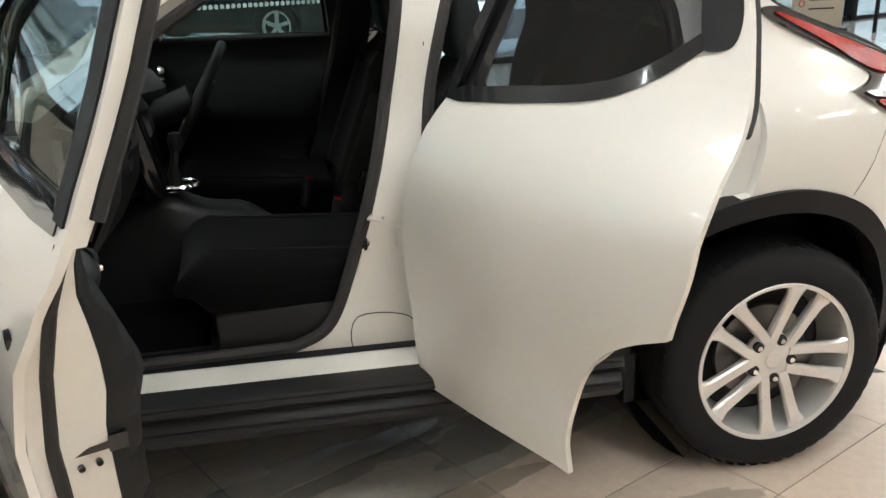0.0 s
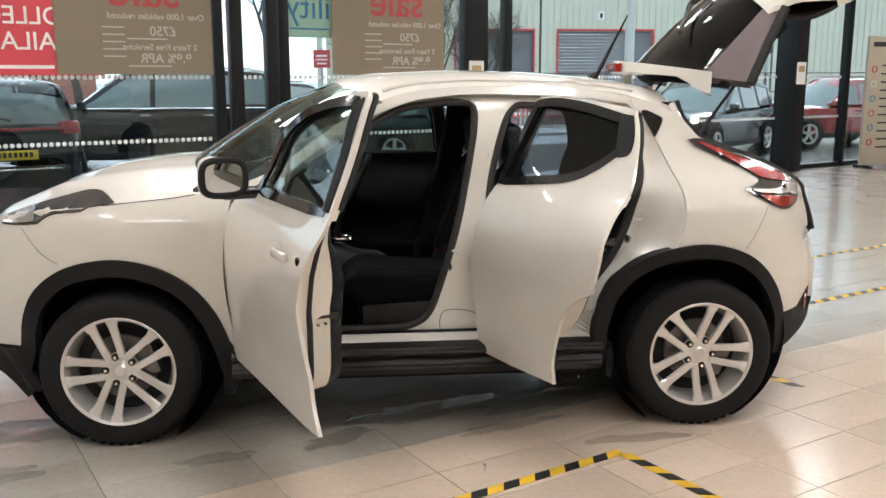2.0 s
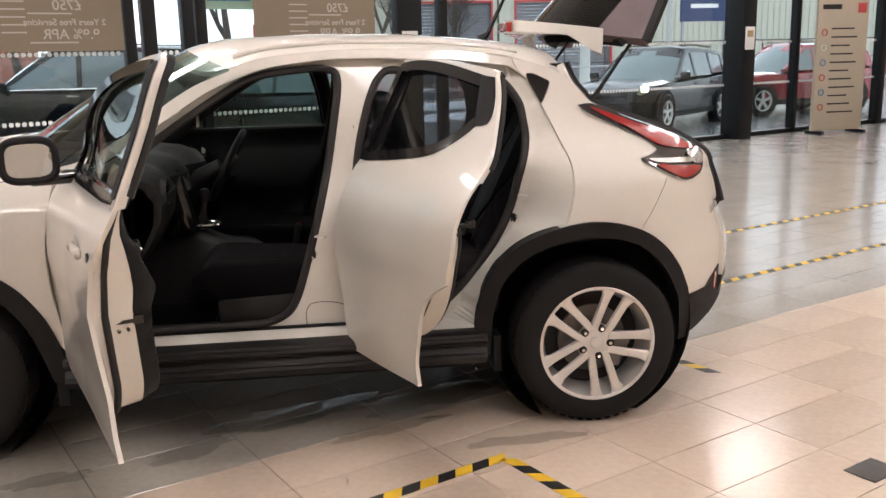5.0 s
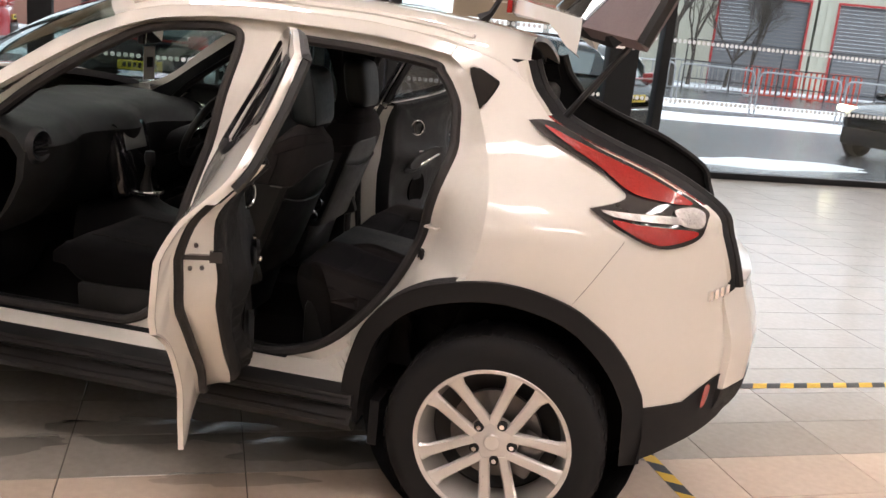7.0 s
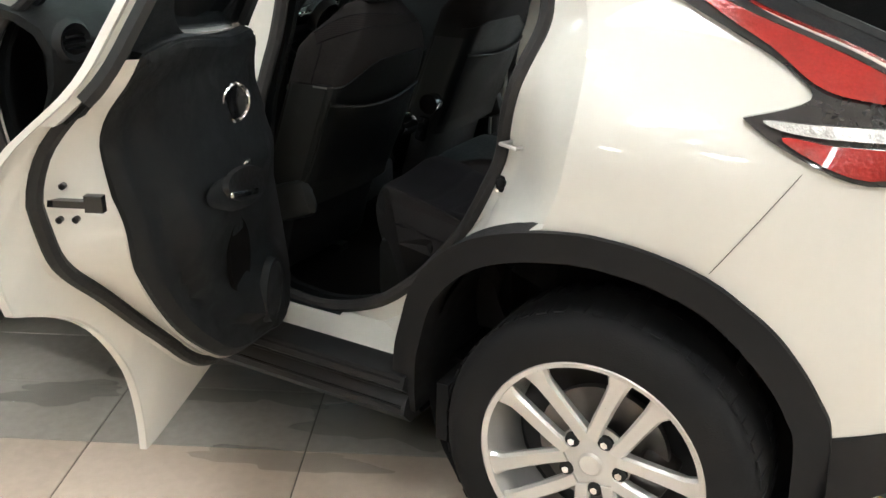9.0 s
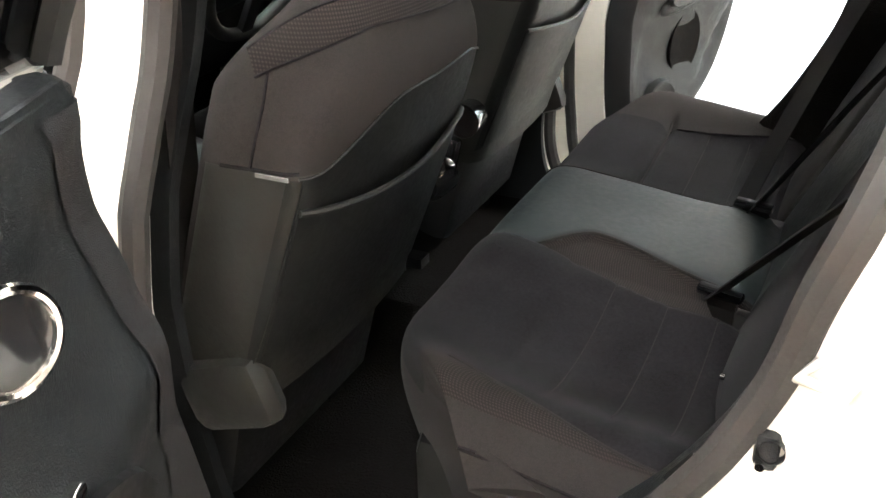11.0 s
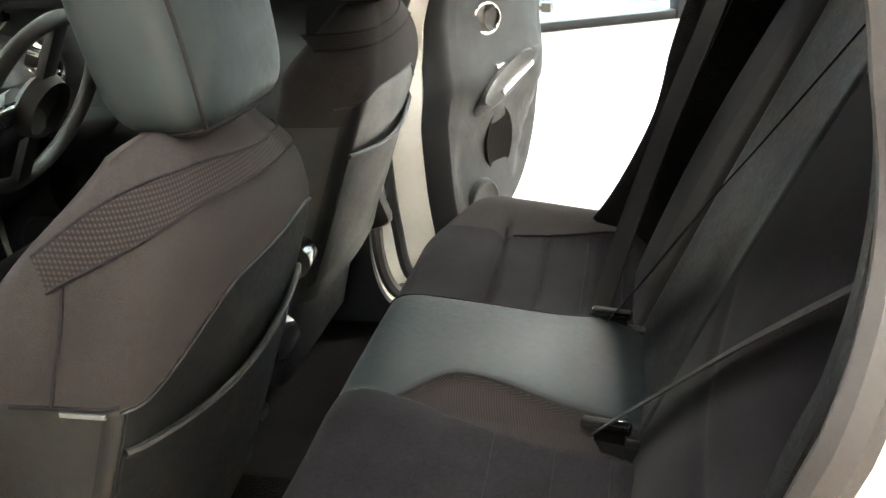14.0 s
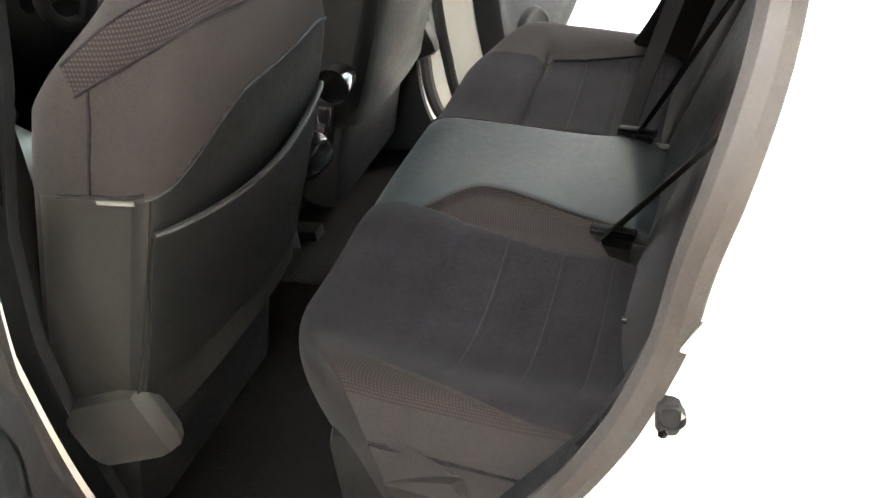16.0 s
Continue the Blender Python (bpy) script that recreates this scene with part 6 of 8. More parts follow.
for sg in (-1, 1):
    CIN = curve([(1.02, 1.40, 1), (1.20, 1.40, 1), (1.28, 1.24), (1.50, 1.12), (1.70, 0.98), (1.80, 0.75, 1), (1.05, 0.70, 1), (1.10, 1.0), (1.08, 1.25)], 4)
    part("rear_side_trim", sheet(CIN, lambda x, z: side(sg, 0.20 - 0.10 * ss(1.0, 1.35, z))(x, z), step=0.08, back=lambda x, z: side(sg, 0.185 - 0.10 * ss(1.0, 1.35, z))(x, z)), TRIM, car)
    # dark returns from the door openings into the cabin
    rear_edge = [p for p in R_OPEN if p[0] > 0.55 and p[1] < 1.39]
    if sg < 0:
        # a grey strip beside the seal, the white flange's shade as its colour, then dark cloth in to the seat
        bm = grid(lambda i, v: Vector((rear_edge[i][0] - 0.008 + 0.002 * math.sin(9 * v) + 0.09 * max(0, v - 0.45), sg * (abs(deep(sg, 0.004)(*rear_edge[i]).y) - 0.14 * v), rear_edge[i][1] - 0.012 * v)), list(range(len(rear_edge))), lin(0, 1, 9))
        for f in bm.faces:
            c = f.calc_center_median()
            f.material_index = 0 if abs(abs(c.y) - abs(deep(sg, 0.004)(c.x, c.z).y)) < 0.036 else 1
        part("pillar_cover", bm, [EDGEGREY, CARPET], car)
    else:
        # on the driver's side the padded trim stands forward of the opening
        part("pillar_cover", grid(lambda i, v: Vector((rear_edge[i][0] - 0.062 * math.sin(math.pi * min(1, v / 0.7) / 2) + 0.16 * max(0, v - 0.7) / 0.3, abs(deep(sg, 0.012)(*rear_edge[i]).y) * (1 - v) + 0.54 * v, rear_edge[i][1] + 0.02 * v)), list(range(len(rear_edge))), lin(0, 1, 12)), CARPET, car)
    part("sill_cover", grid(lambda u, v: Vector((-0.55 + 1.1 * u, sg * (0.70 - 0.09 * v), 0.425 + 0.012 * math.sin(3.1 * v) - 0.03 * v * v)), lin(0, 1, 10), lin(0, 1, 5)), TRIM, car)

# dashboard
DP = [(-0.86, 1.10), (-0.70, 1.095), (-0.56, 1.075), (-0.48, 1.045), (-0.44, 0.99), (-0.45, 0.90), (-0.50, 0.80), (-0.58, 0.70), (-0.74, 0.62)]
dash = part("dashboard", grid(lambda i, v: Vector((DP[i][0] + 0.05 * abs(v) ** 3 + 0.03 * math.cos(v * 9.0), 0.67 * v, DP[i][1] - 0.02 * abs(v) ** 3)), list(range(len(DP))), lin(-1, 1, 33), thick=(-0.03, 0, -0.02)), DASH, car, "dark moulded dashboard")
for y, r in ((-0.60, 0.055), (0.62, 0.055)):
    v0 = part("air_vent", lathe([(0.0, -0.006), (0.034, -0.004), (0.042, 0.006), (0.052, 0.010), (0.058, 0.0), (0.066, -0.01)], 32, "x", (-0.412, y, 0.985)), CHROME if y > 0 else PLASTIC, dash, "round air vent with a bright ring")
    part("vent_vane", boxes(((-0.410, y - 0.036, 0.981), (-0.404, y + 0.036, 0.989)), ((-0.410, y - 0.033, 0.965), (-0.404, y + 0.033, 0.972)), ((-0.410, y - 0.033, 0.998), (-0.404, y + 0.033, 1.005))), BLACKGLOSS, v0)
pod = part("console_panel", placed(boxes(((-0.05, -0.13, -0.19), (0.03, 0.13, 0.12)), bevel=0.03), pose(-0.44, 0.01, 0.90, 0, -14, 0)), BLACKGLOSS, dash)
part("screen", placed(boxes(((0.031, -0.075, 0.0), (0.036, 0.075, 0.085)), bevel=0.002), pose(-0.44, 0.01, 0.90, 0, -14, 0)), SCREEN, pod, "grey display screen")
for k in range(3):
    part("dial", placed(lathe([(0, 0.05), (0.016, 0.05), (0.019, 0.03)], 20, "x"), pose(-0.44, -0.07 + 0.08 * k, 0.785, 0, -14, 0)), CHROME, pod)
mirror_in = part("rear_view_mirror", placed(boxes(((-0.018, -0.11, -0.032), (0.012, 0.11, 0.032)), bevel=0.012), pose(-0.36, 0.02, 1.36, 0, 6, 12)), PLASTIC, car)
part("mirror_glass", placed(boxes(((0.0125, -0.10, -0.026), (0.0145, 0.10, 0.026))), pose(-0.36, 0.02, 1.36, 0, 6, 12)), MIRROR, mirror_in)
part("mirror_stem", tube([(-0.39, 0.02, 1.37), (-0.47, 0.02, 1.45)], 0.012, 6), PLASTIC, mirror_in)
tag = part("hanging_tag", boxes(((-0.35, -0.05, 1.19), (-0.348, 0.03, 1.32))), PAPER, mirror_in, "white card tag hung on the mirror")
part("tag_print", boxes(((-0.3475, -0.03, 1.24), (-0.347, 0.015, 1.28))), INK, tag)

# steering wheel on the right-hand side
sw_m = pose(-0.27, 0.37, 0.97, 0, -62, 0)
sw = part("steering_wheel", placed(tube([(0.182 * math.cos(a), 0.182 * math.sin(a), 0) for a in lin(0, 2 * math.pi, 41)[:-1]], 0.016, 10, closed=True), sw_m), VINYLDARK, car, "black leather-rimmed steering wheel")
part("hub", placed(lathe([(0, 0.02), (0.05, 0.018), (0.07, 0.0), (0.06, -0.03)], 28, "z"), sw_m), PLASTIC, sw)
for a in (0, 180, 270):
    part("spoke", placed(boxes(((0.05, -0.022, -0.012), (0.176, 0.022, 0.008)), bevel=0.006), sw_m @ pose(0, 0, 0, 0, 0, a)), PLASTIC if a != 270 else CHROME, sw)
part("column", tube([(-0.30, 0.37, 0.955), (-0.52, 0.37, 0.86)], 0.05, 12), PLASTIC, sw)

# centre console
con = part("centre_console", grid(lambda u, v: Vector((-0.62 + 0.80 * u, 0.115 * v, 0.40 + (0.27 + 0.06 * math.exp(-((u - 0.28) / 0.12) ** 2) - 0.10 * ss(0.55, 0.8, u)) * (1 - abs(v) ** 6))), lin(0, 1, 24), lin(-1, 1, 15), thick=(0, 0, -0.01)), PLASTIC, car, "black plastic centre console")
part("console_end", boxes(((0.155, -0.116, 0.38), (0.20, 0.116, 0.576)), bevel=0.02), PLASTIC, con)
part("gear_surround", placed(tube([(0.075 * math.cos(a), 0.052 * math.sin(a), 0) for a in lin(0, 2 * math.pi, 33)[:-1]], 0.008, 8, closed=True), pose(-0.36, 0, 0.742)), CHROME, con, "bright metal gear lever surround")
part("gear_plate", placed(lathe([(0, 0), (0.05, 0), (0.06, -0.01)], 28, "z"), pose(-0.36, 0, 0.74)), CHROME, con)
lev = part("gear_lever", tube([(-0.36, 0, 0.74), (-0.355, 0, 0.80), (-0.345, 0, 0.86)], 0.014, 8, taper=[2.2, 1.0, 0.9]), VINYLDARK, con)
part("knob", placed(lathe([(0, 0.035), (0.018, 0.03), (0.024, 0.01), (0.02, -0.02), (0.012, -0.03)], 20, "z"), pose(-0.343, 0, 0.875)), PLASTIC, lev)
hb = part("handbrake", tube([(-0.08, 0.02, 0.58), (-0.14, 0.02, 0.64), (-0.22, 0.02, 0.66)], 0.013, 8), PLASTIC, con)


def pad(rings, material, parent, name, label="", mats=None, pick=None):
    """A cushion from closed rings of points."""
    bm = bmesh.new()
    rows = [[bm.verts.new(p) for p in r] for r in rings]
    n = len(rows[0])
    for a, b in zip(rows, rows[1:]):
        for j in range(n):
            f = bm.faces.new((a[j], a[(j + 1) % n], b[(j + 1) % n], b[j]))
            if pick:
                f.material_index = pick(f.calc_center_median())
    bm.faces.new(rows[0][::-1])
    bm.faces.new(rows[-1])
    return part(name, bm, mats or material, parent, label, 60)


def sq(t, p):
    return math.copysign(abs(t) ** p, t)


def bump(t, c, w, p=2):
    return math.exp(-abs((t - c) / w) ** p)


def front_seat(yc, dx, sg):
    """sg: +1 when the door is on the right."""
    seat = part("front_seat", boxes(((-0.26 + dx, yc - 0.20, 0.375), (0.16 + dx, yc + 0.20, 0.47)), bevel=0.02), PLASTIC, car, "charcoal cloth front seat")
    LOW, TOP = 0.655, 1.150

    # backrest: a padded shell with crisp lower corners and soft shoulders
    def rear_x(z):
        return 0.468 + dx + 0.36 * (z - 0.853) - 3.0 * max(0, z - 1.0) ** 2

    def half_w(z):
        return 0.208 + 0.008 * ss(0.66, 0.8, z) - 0.018 * ss(1.0, 1.08, z) - 0.072 * ss(1.05, TOP, z) ** 1.3

    def radius(z, outer):
        return (0.026 if outer else 0.045) + 0.034 * ss(0.94, 1.08, z)

    def depth(z):
        return 0.162 - 0.112 * (max(0, z - 1.045) / (TOP - 1.045)) ** 1.3

    def skin(q, z, off=0.0):
        """On the shell, q along its plan from the middle of the rear face, outwards positive."""
        k = 1 if q >= 0 else -1
        hw, r, d = half_w(z), radius(z, q >= 0), abs(q)
        flat, arc = hw - r, r * math.pi / 2
        if d <= flat:
            y, a, n = d, 0.012 * (d / flat) ** 2, (1, 0)
        elif d <= flat + arc:
            ang = (d - flat) / r
            y, a, n = flat + r * math.sin(ang), 0.012 + r * (1 - math.cos(ang)), (math.cos(ang), math.sin(ang))
        else:
            y, a, n = hw, 0.012 + r + d - flat - arc, (0, 1)
        return Vector((rear_x(z) - a + n[0] * off, yc + sg * k * (y + n[1] * off), z))

    def at_depth(a, z):
        """The plan length q at which the outer side lies a behind the rear face."""
        r = radius(z, True)
        return half_w(z) - r + r * math.pi / 2 + a - 0.012 - r

    rings = []
    for k in range(97):
        t = k / 96
        z = LOW + (TOP - LOW) * t
        hw, th = half_w(z), depth(z)
        cr = min(0.032, 0.3 * th)
        halves = []
        for s in (1, -1):
            r = radius(z, s > 0)
            L = hw - r + r * math.pi / 2 + th - cr - 0.012 - r
            pts = [skin(s * L * j / 24, z) for j in range(25)]
            for j in range(1, 6):
                ang = j / 5 * math.pi / 2
                pts.append(Vector((rear_x(z) - th + cr - cr * math.sin(ang), yc + sg * s * (hw - cr + cr * math.cos(ang)), z)))
            for j in range(1, 7):
                f = 1 - j / 6
                pts.append(Vector((rear_x(z) - th + 0.85 * cr * (1 - f * f), yc + sg * s * (hw - cr) * f, z)))
            halves.append(pts)
        ring = halves[0] + halves[1][-2:0:-1]
        if k in (0, 96):
            mid = sum(ring, Vector()) / len(ring)
            ring = [mid + (p - mid) * 0.9 for p in ring]
        rings.append(ring)
    for sc, up in ((0.62, 0.006), (0.2, 0.008)):
        mid = sum(rings[-1], Vector()) / len(rings[-1])
        rings.append([mid + (p - mid) * sc + Vector((0, 0, up)) for p in rings[-1]])

    def crease(q):
        """The top of the rear panel."""
        return 0.966 + 0.050 * ss(0.20, 0.05, q) - 0.018 * ss(-0.12, -0.22, q)

    def which(c):
        yo, ahead = sg * (c.y - yc), rear_x(c.z) - c.x
        if ahead > 0.135:
            return 3 if abs(yo) < 0.14 else 0
        if ahead < 0.034 and c.z < crease(yo):
            return 4
        return 2 if c.z < 0.968 else 0

    br = pad(rings, None, seat, "backrest", mats=[CLOTH, MESHSEAT, VINYLDARK, SUEDE, PANELDARK], pick=which)

    def band_foot(q):
        return 1.098 - 0.011 * ss(0.11, -0.13, q) - 0.036 * (max(0, q - 0.11) / 0.15) ** 1.6

    def band_at(q, v):
        return skin(q, band_foot(q) + (0.022 + 0.008 * bump(q, 0.10, 0.10)) * v, 0.0022)

    RUN = lin(-0.235, 0.256, 90)
    part("mesh_band", grid(band_at, RUN, lin(0, 1, 6)), MESHSEAT, br, "honeycomb mesh band sewn round the top")
    for v in (0, 1):
        part("seam_piping", tube([band_at(q, v) for q in RUN], 0.0017, 5), SUEDE, br)
    # seams: the upper edge of the rear panel, the outer corner, the tag's seam and the upright seam of the side
    part("seam_piping", tube([skin(q, crease(q), 0.001) for q in lin(0.215, -0.235, 40)], 0.0018, 6), PANELDARK, br)
    part("seam_piping", tube([skin(0.216 - 0.006 * j / 15, 0.70 + 0.266 * j / 15, 0.001) for j in range(16)], 0.0016, 5), PANELDARK, br)
    part("seam_piping", tube([skin(q, 0.968 + 0.004 * math.sin(9 * q), 0.0006) for q in lin(0.215, 0.31, 12)], 0.0022, 5), SUEDE, br)
    part("seam_piping", tube([skin(at_depth(0.082, z), z, 0.0004) for z in lin(0.972, 1.07, 14)], 0.0018, 5), SUEDE, br)
    tag_at = skin(at_depth(0.05, 0.966), 0.966, 0.0015)
    part("airbag_tag", placed(boxes(((-0.023, -0.001, -0.0022), (0.017, 0.001, 0.0022))), Matrix.Translation(tag_at)), TAGCLOTH, br, "small white sewn-in tag")
    # map pocket: a flat panel under a gathered lip
    def pocket(u, v):
        q = 0.208 - 0.40 * u
        top = 0.926 - 0.012 * u - 0.028 * math.sin(math.pi * u) * (1 - 0.4 * u)
        return skin(q, 0.72 - 0.04 * u + (top - 0.72 + 0.04 * u) * v, 0.003 + 0.011 * v * math.sin(math.pi * u))
    pk = part("map_pocket", grid(pocket, lin(0, 1, 25), lin(0, 1, 12), thick=(-0.003, 0, 0)), PANELDARK, br, "dark vinyl map pocket")
    part("pocket_lip", tube([pocket(u, 1.0) for u in lin(0, 1, 25)], 0.0042, 8), VINYLDARK, pk)
    part("hem", grid(lambda u, v: skin(0.25 - 0.48 * u, 0.645 + (0.075 - 0.045 * u) * v, 0.004 - 0.004 * v), lin(0, 1, 24), lin(0, 1, 4)), VINYLDARK, br, "lighter hem along the foot of the backrest")
    part("back_foot", placed(boxes(((-0.06, -0.19, -0.12), (0.03, 0.19, 0.10)), bevel=0.03), pose(0.30 + dx, yc, 0.56, 0, 15, 0)), PLASTIC, seat)
    part("hinge_cover", placed(boxes(((-0.075, -0.02, -0.05), (0.06, 0.03, 0.05)), bevel=0.024), pose(0.355 + dx, yc + sg * 0.21, 0.665, 0, -20, 0)), VINYLDARK, seat, "dark moulded cover over the seat hinge")
    # headrest: leans forward, with a seam down its outer rear corner
    def rest_ring(t):
        f = (1 - abs(2 * t - 1) ** 7) ** 0.35 if 0 < t < 1 else 0.45
        return 0.486 + dx - 0.030 * t, 1.146 + 0.195 * t, (0.108 + 0.014 * t) * (0.3 + 0.7 * f), (0.046 + 0.006 * math.sin(math.pi * t)) * (0.25 + 0.75 * f)

    def rest_at(a, t):
        cx, z, hw, th = rest_ring(t)
        return Vector((cx + sq(math.sin(a), 0.5) * th, yc - sg * 0.016 + sg * sq(math.cos(a), 0.45) * hw, z))

    hr = pad([[rest_at(a, t) for a in lin(0, 2 * math.pi, 49)[:-1]] for t in [0.5 - 0.5 * math.cos(math.pi * k / 22) for k in range(23)]], VINYL, seat, "headrest", "blue-grey vinyl headrest with a dark seam")
    part("seam", tube([rest_at(radians(48), t) for t in lin(0.04, 0.96, 20)], 0.0022, 6), SUEDE, hr)
    part("hem", tube([rest_at(a, 0.03) for a in lin(0, 2 * math.pi, 41)[:-1]], 0.004, 5, closed=True), SUEDE, hr)
    for dy in (-0.055, 0.055):
        part("post", tube([(0.475 + dx, yc + dy, 1.12), (0.49 + dx, yc + dy, 1.17)], 0.007, 8), CHROME, hr)
    # cushion
    rings = []
    for k in range(15):
        t = k / 14
        x = -0.335 + dx + 0.56 * t
        hw = 0.235 + 0.012 * math.sin(3 * t)
        top = 0.70 - 0.035 * t - 0.10 * (1 - ss(0, 0.16, t)) ** 2
        bot = 0.50 + 0.10 * (1 - ss(0, 0.2, t))
        ring = []
        for j in range(32):
            a = 2 * math.pi * j / 32
            yy, zz = sq(math.cos(a), 0.6) * hw, sq(math.sin(a), 0.75)
            bol = 0.036 * (abs(yy) / hw) ** 3 if zz > 0 else 0
            ring.append(Vector((x, yc + yy, (top + bot) / 2 + zz * (top - bot) / 2 + bol)))
        rings.append(ring)
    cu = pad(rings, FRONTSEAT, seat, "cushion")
    for s in (-1, 1):
        part("seam_piping", tube([(-0.27 + dx + 0.46 * t, yc + s * 0.155, 0.702 - 0.030 * t - 0.02 * (1 - ss(0, 0.12, t))) for t in lin(0, 1, 12)], 0.003, 5), CLOTH, cu)
    part("side_cover", placed(boxes(((-0.24, -0.016, -0.08), (0.26, 0.016, 0.035)), bevel=0.015), pose(0.0 + dx, yc + sg * 0.228, 0.525, 0, -4, 0)), DASH, seat)
    knob = part("recliner_knob", placed(lathe([(0, -0.030), (0.022, -0.028), (0.030, -0.014), (0.032, 0.03)], 24, "y"), pose(0.392 + dx, yc - sg * 0.262, 0.765, 0, 0, 0 if sg < 0 else 180)), BLACKGLOSS, seat, "glossy black recliner knob")
    part("cap", placed(lathe([(0, -0.034), (0.012, -0.033), (0.016, -0.029)], 20, "y"), pose(0.392 + dx, yc - sg * 0.262, 0.765, 0, 0, 0 if sg < 0 else 180)), CHROME, knob)
    part("recliner_lever", placed(boxes(((-0.018, -0.012, -0.05), (0.018, 0.012, 0.035)), bevel=0.009), pose(0.335 + dx, yc - sg * 0.228, 0.672, 0, 12, 0)), BLACKGLOSS, seat)
    for dy in (-0.17, 0.17):
        part("seat_rail", boxes(((-0.30 + dx, yc + dy - 0.02, 0.372), (0.24 + dx, yc + dy + 0.02, 0.395))), CLAD, seat)
    bk = part("buckle", placed(boxes(((-0.014, -0.012, 0), (0.014, 0.012, 0.10)), bevel=0.005), pose(0.12 + dx, yc - sg * 0.265, 0.60, 0, 12, 0)), PLASTIC, seat)
    part("button", placed(boxes(((-0.010, -0.008, 0.098), (0.010, 0.008, 0.106))), pose(0.12 + dx, yc - sg * 0.265, 0.60, 0, 12, 0)), REDLENS, bk)
    return seat


front_seat(-0.41, 0.0, -1)
front_seat(0.41, -0.07, 1)

# rear bench
BY0, BY1 = -0.595, 0.685
bench = part("rear_seat", boxes(((0.52, BY0 + 0.10, 0.375), (0.92, BY1 - 0.10, 0.56)), bevel=0.03), VINYLDARK, car, "dark cloth rear bench seat with a vinyl middle panel")
FALL = curve([(0.505, 0.40), (0.47, 0.50), (0.447, 0.585), (0.456, 0.642), (0.494, 0.672), (0.60, 0.665), (0.74, 0.648), (0.862, 0.637), (0.925, 0.592)], 22, closed=False)
VINYL_FAR = 0.190


def near_seam(x):
    """The inner edge of the cushion beside the open door."""
    return -0.119 - 0.063 * ss(0.50, 0.82, x)


def strip_edge(x):
    """Where the mesh strip meets the vinyl."""
    return -0.122 + 0.080 * ss(0.53, 0.635, x) - 0.054 * ss(0.64, 0.86, x)


def pads(x, y):
    """Height of the padding over the even fall of the bench."""
    s = near_seam(x)
    near = 0.010 * bump(y, -0.17, 0.05) - 0.012 * bump(y, -0.33, 0.11) + 0.026 * bump(y, -0.512, 0.055)
    near += 0.008 * ss(0.66, 0.56, x) - 0.0035 * bump(x, 0.628, 0.010) * (1 - ss(-0.40, -0.47, y))
    mid = 0.012 * (1 - abs((y - 0.05) / 0.17) ** 4) if abs(y - 0.05) < 0.17 else 0
    strip = -0.012 * ss(strip_edge(x) + 0.006, strip_edge(x) - 0.012, y)
    far = -0.024 * bump(y, 0.27, 0.11) - 0.010 * bump(y, 0.42, 0.12) + 0.034 * bump(y, 0.60, 0.065)
    far += 0.015 * ss(0.625, 0.585, x) * bump(y, 0.38, 0.20, 4) - 0.014 * bump(x, 0.617, 0.007) * ss(0.20, 0.24, y) * ss(0.56, 0.50, y)
    for rib in (0.70, 0.78, 0.85):
        near -= 0.0030 * bump(x, rib, 0.005) * ss(-0.50, -0.46, y)
        far -= 0.0040 * bump(x, rib, 0.005) * ss(0.54, 0.50, y)
    a, b = ss(s + 0.010, s - 0.006, y), ss(VINYL_FAR - 0.006, VINYL_FAR + 0.016, y)
    h = near * a + (mid + strip) * (1 - a) * (1 - b) + far * b
    return h - 0.008 * bump(y, s + 0.004, 0.006) - 0.006 * bump(y, VINYL_FAR + 0.012, 0.008)


def cushion_top(u, y):
    """u: 0 at the front's foot, 1 at the backrest."""
    f = u * (len(FALL) - 1)
    i = min(int(f), len(FALL) - 2)
    x, z = FALL[i][0] + (FALL[i + 1][0] - FALL[i][0]) * (f - i), FALL[i][1] + (FALL[i + 1][1] - FALL[i][1]) * (f - i)
    top = ss(0.32, 0.54, u)
    near, far = max(0, -0.34 - y), max(0, y - 0.44)
    x += 4.6 * (near ** 2 + far ** 2) * (1 - top * u)
    roll = 0.075 * min(1, max(0, -0.535 - y) / 0.06) ** 2 + 0.075 * min(1, max(0, y - 0.625) / 0.06) ** 2
    return Vector((x, y, z + top * (pads(x, y) - roll)))


ROWS = [p / 200 for p in range(201)]
COLS = [BY0 + (BY1 - BY0) * j / 280 for j in range(281)]


def outer_edge(x):
    return -0.478 - 0.068 * ss(0.50, 0.88, x)


bm = grid(cushion_top, ROWS, COLS)
for n, f in enumerate(bm.faces):
    c = f.calc_center_median()
    y, x, along = c.y, c.x, ROWS[n // (len(COLS) - 1)] * 8
    if y < near_seam(x):
        k = 3 if y > outer_edge(x) and along > 2.6 else (1 if along > 2.9 and y > -0.548 else 0)
    elif y < VINYL_FAR:
        k = 1 if y < strip_edge(x) and x > 0.51 and along > 3.3 else 2
    else:
        k = 3 if y < 0.50 + 0.05 * ss(0.55, 0.88, x) else 0
    f.material_index = k
part("cushion", bm, [CLOTH, MESHCLOTH, VINYL, SUEDE], bench, sharp=70)


def on_cushion(x, y, up=0.0):
    """On top of the bench at a place of the plan."""
    lo, hi = 0.42, 1.0
    for _ in range(24):
        m = (lo + hi) / 2
        lo, hi = (m, hi) if cushion_top(m, y).x < x else (lo, m)
    return cushion_top(lo, y) + Vector((0, 0, up))


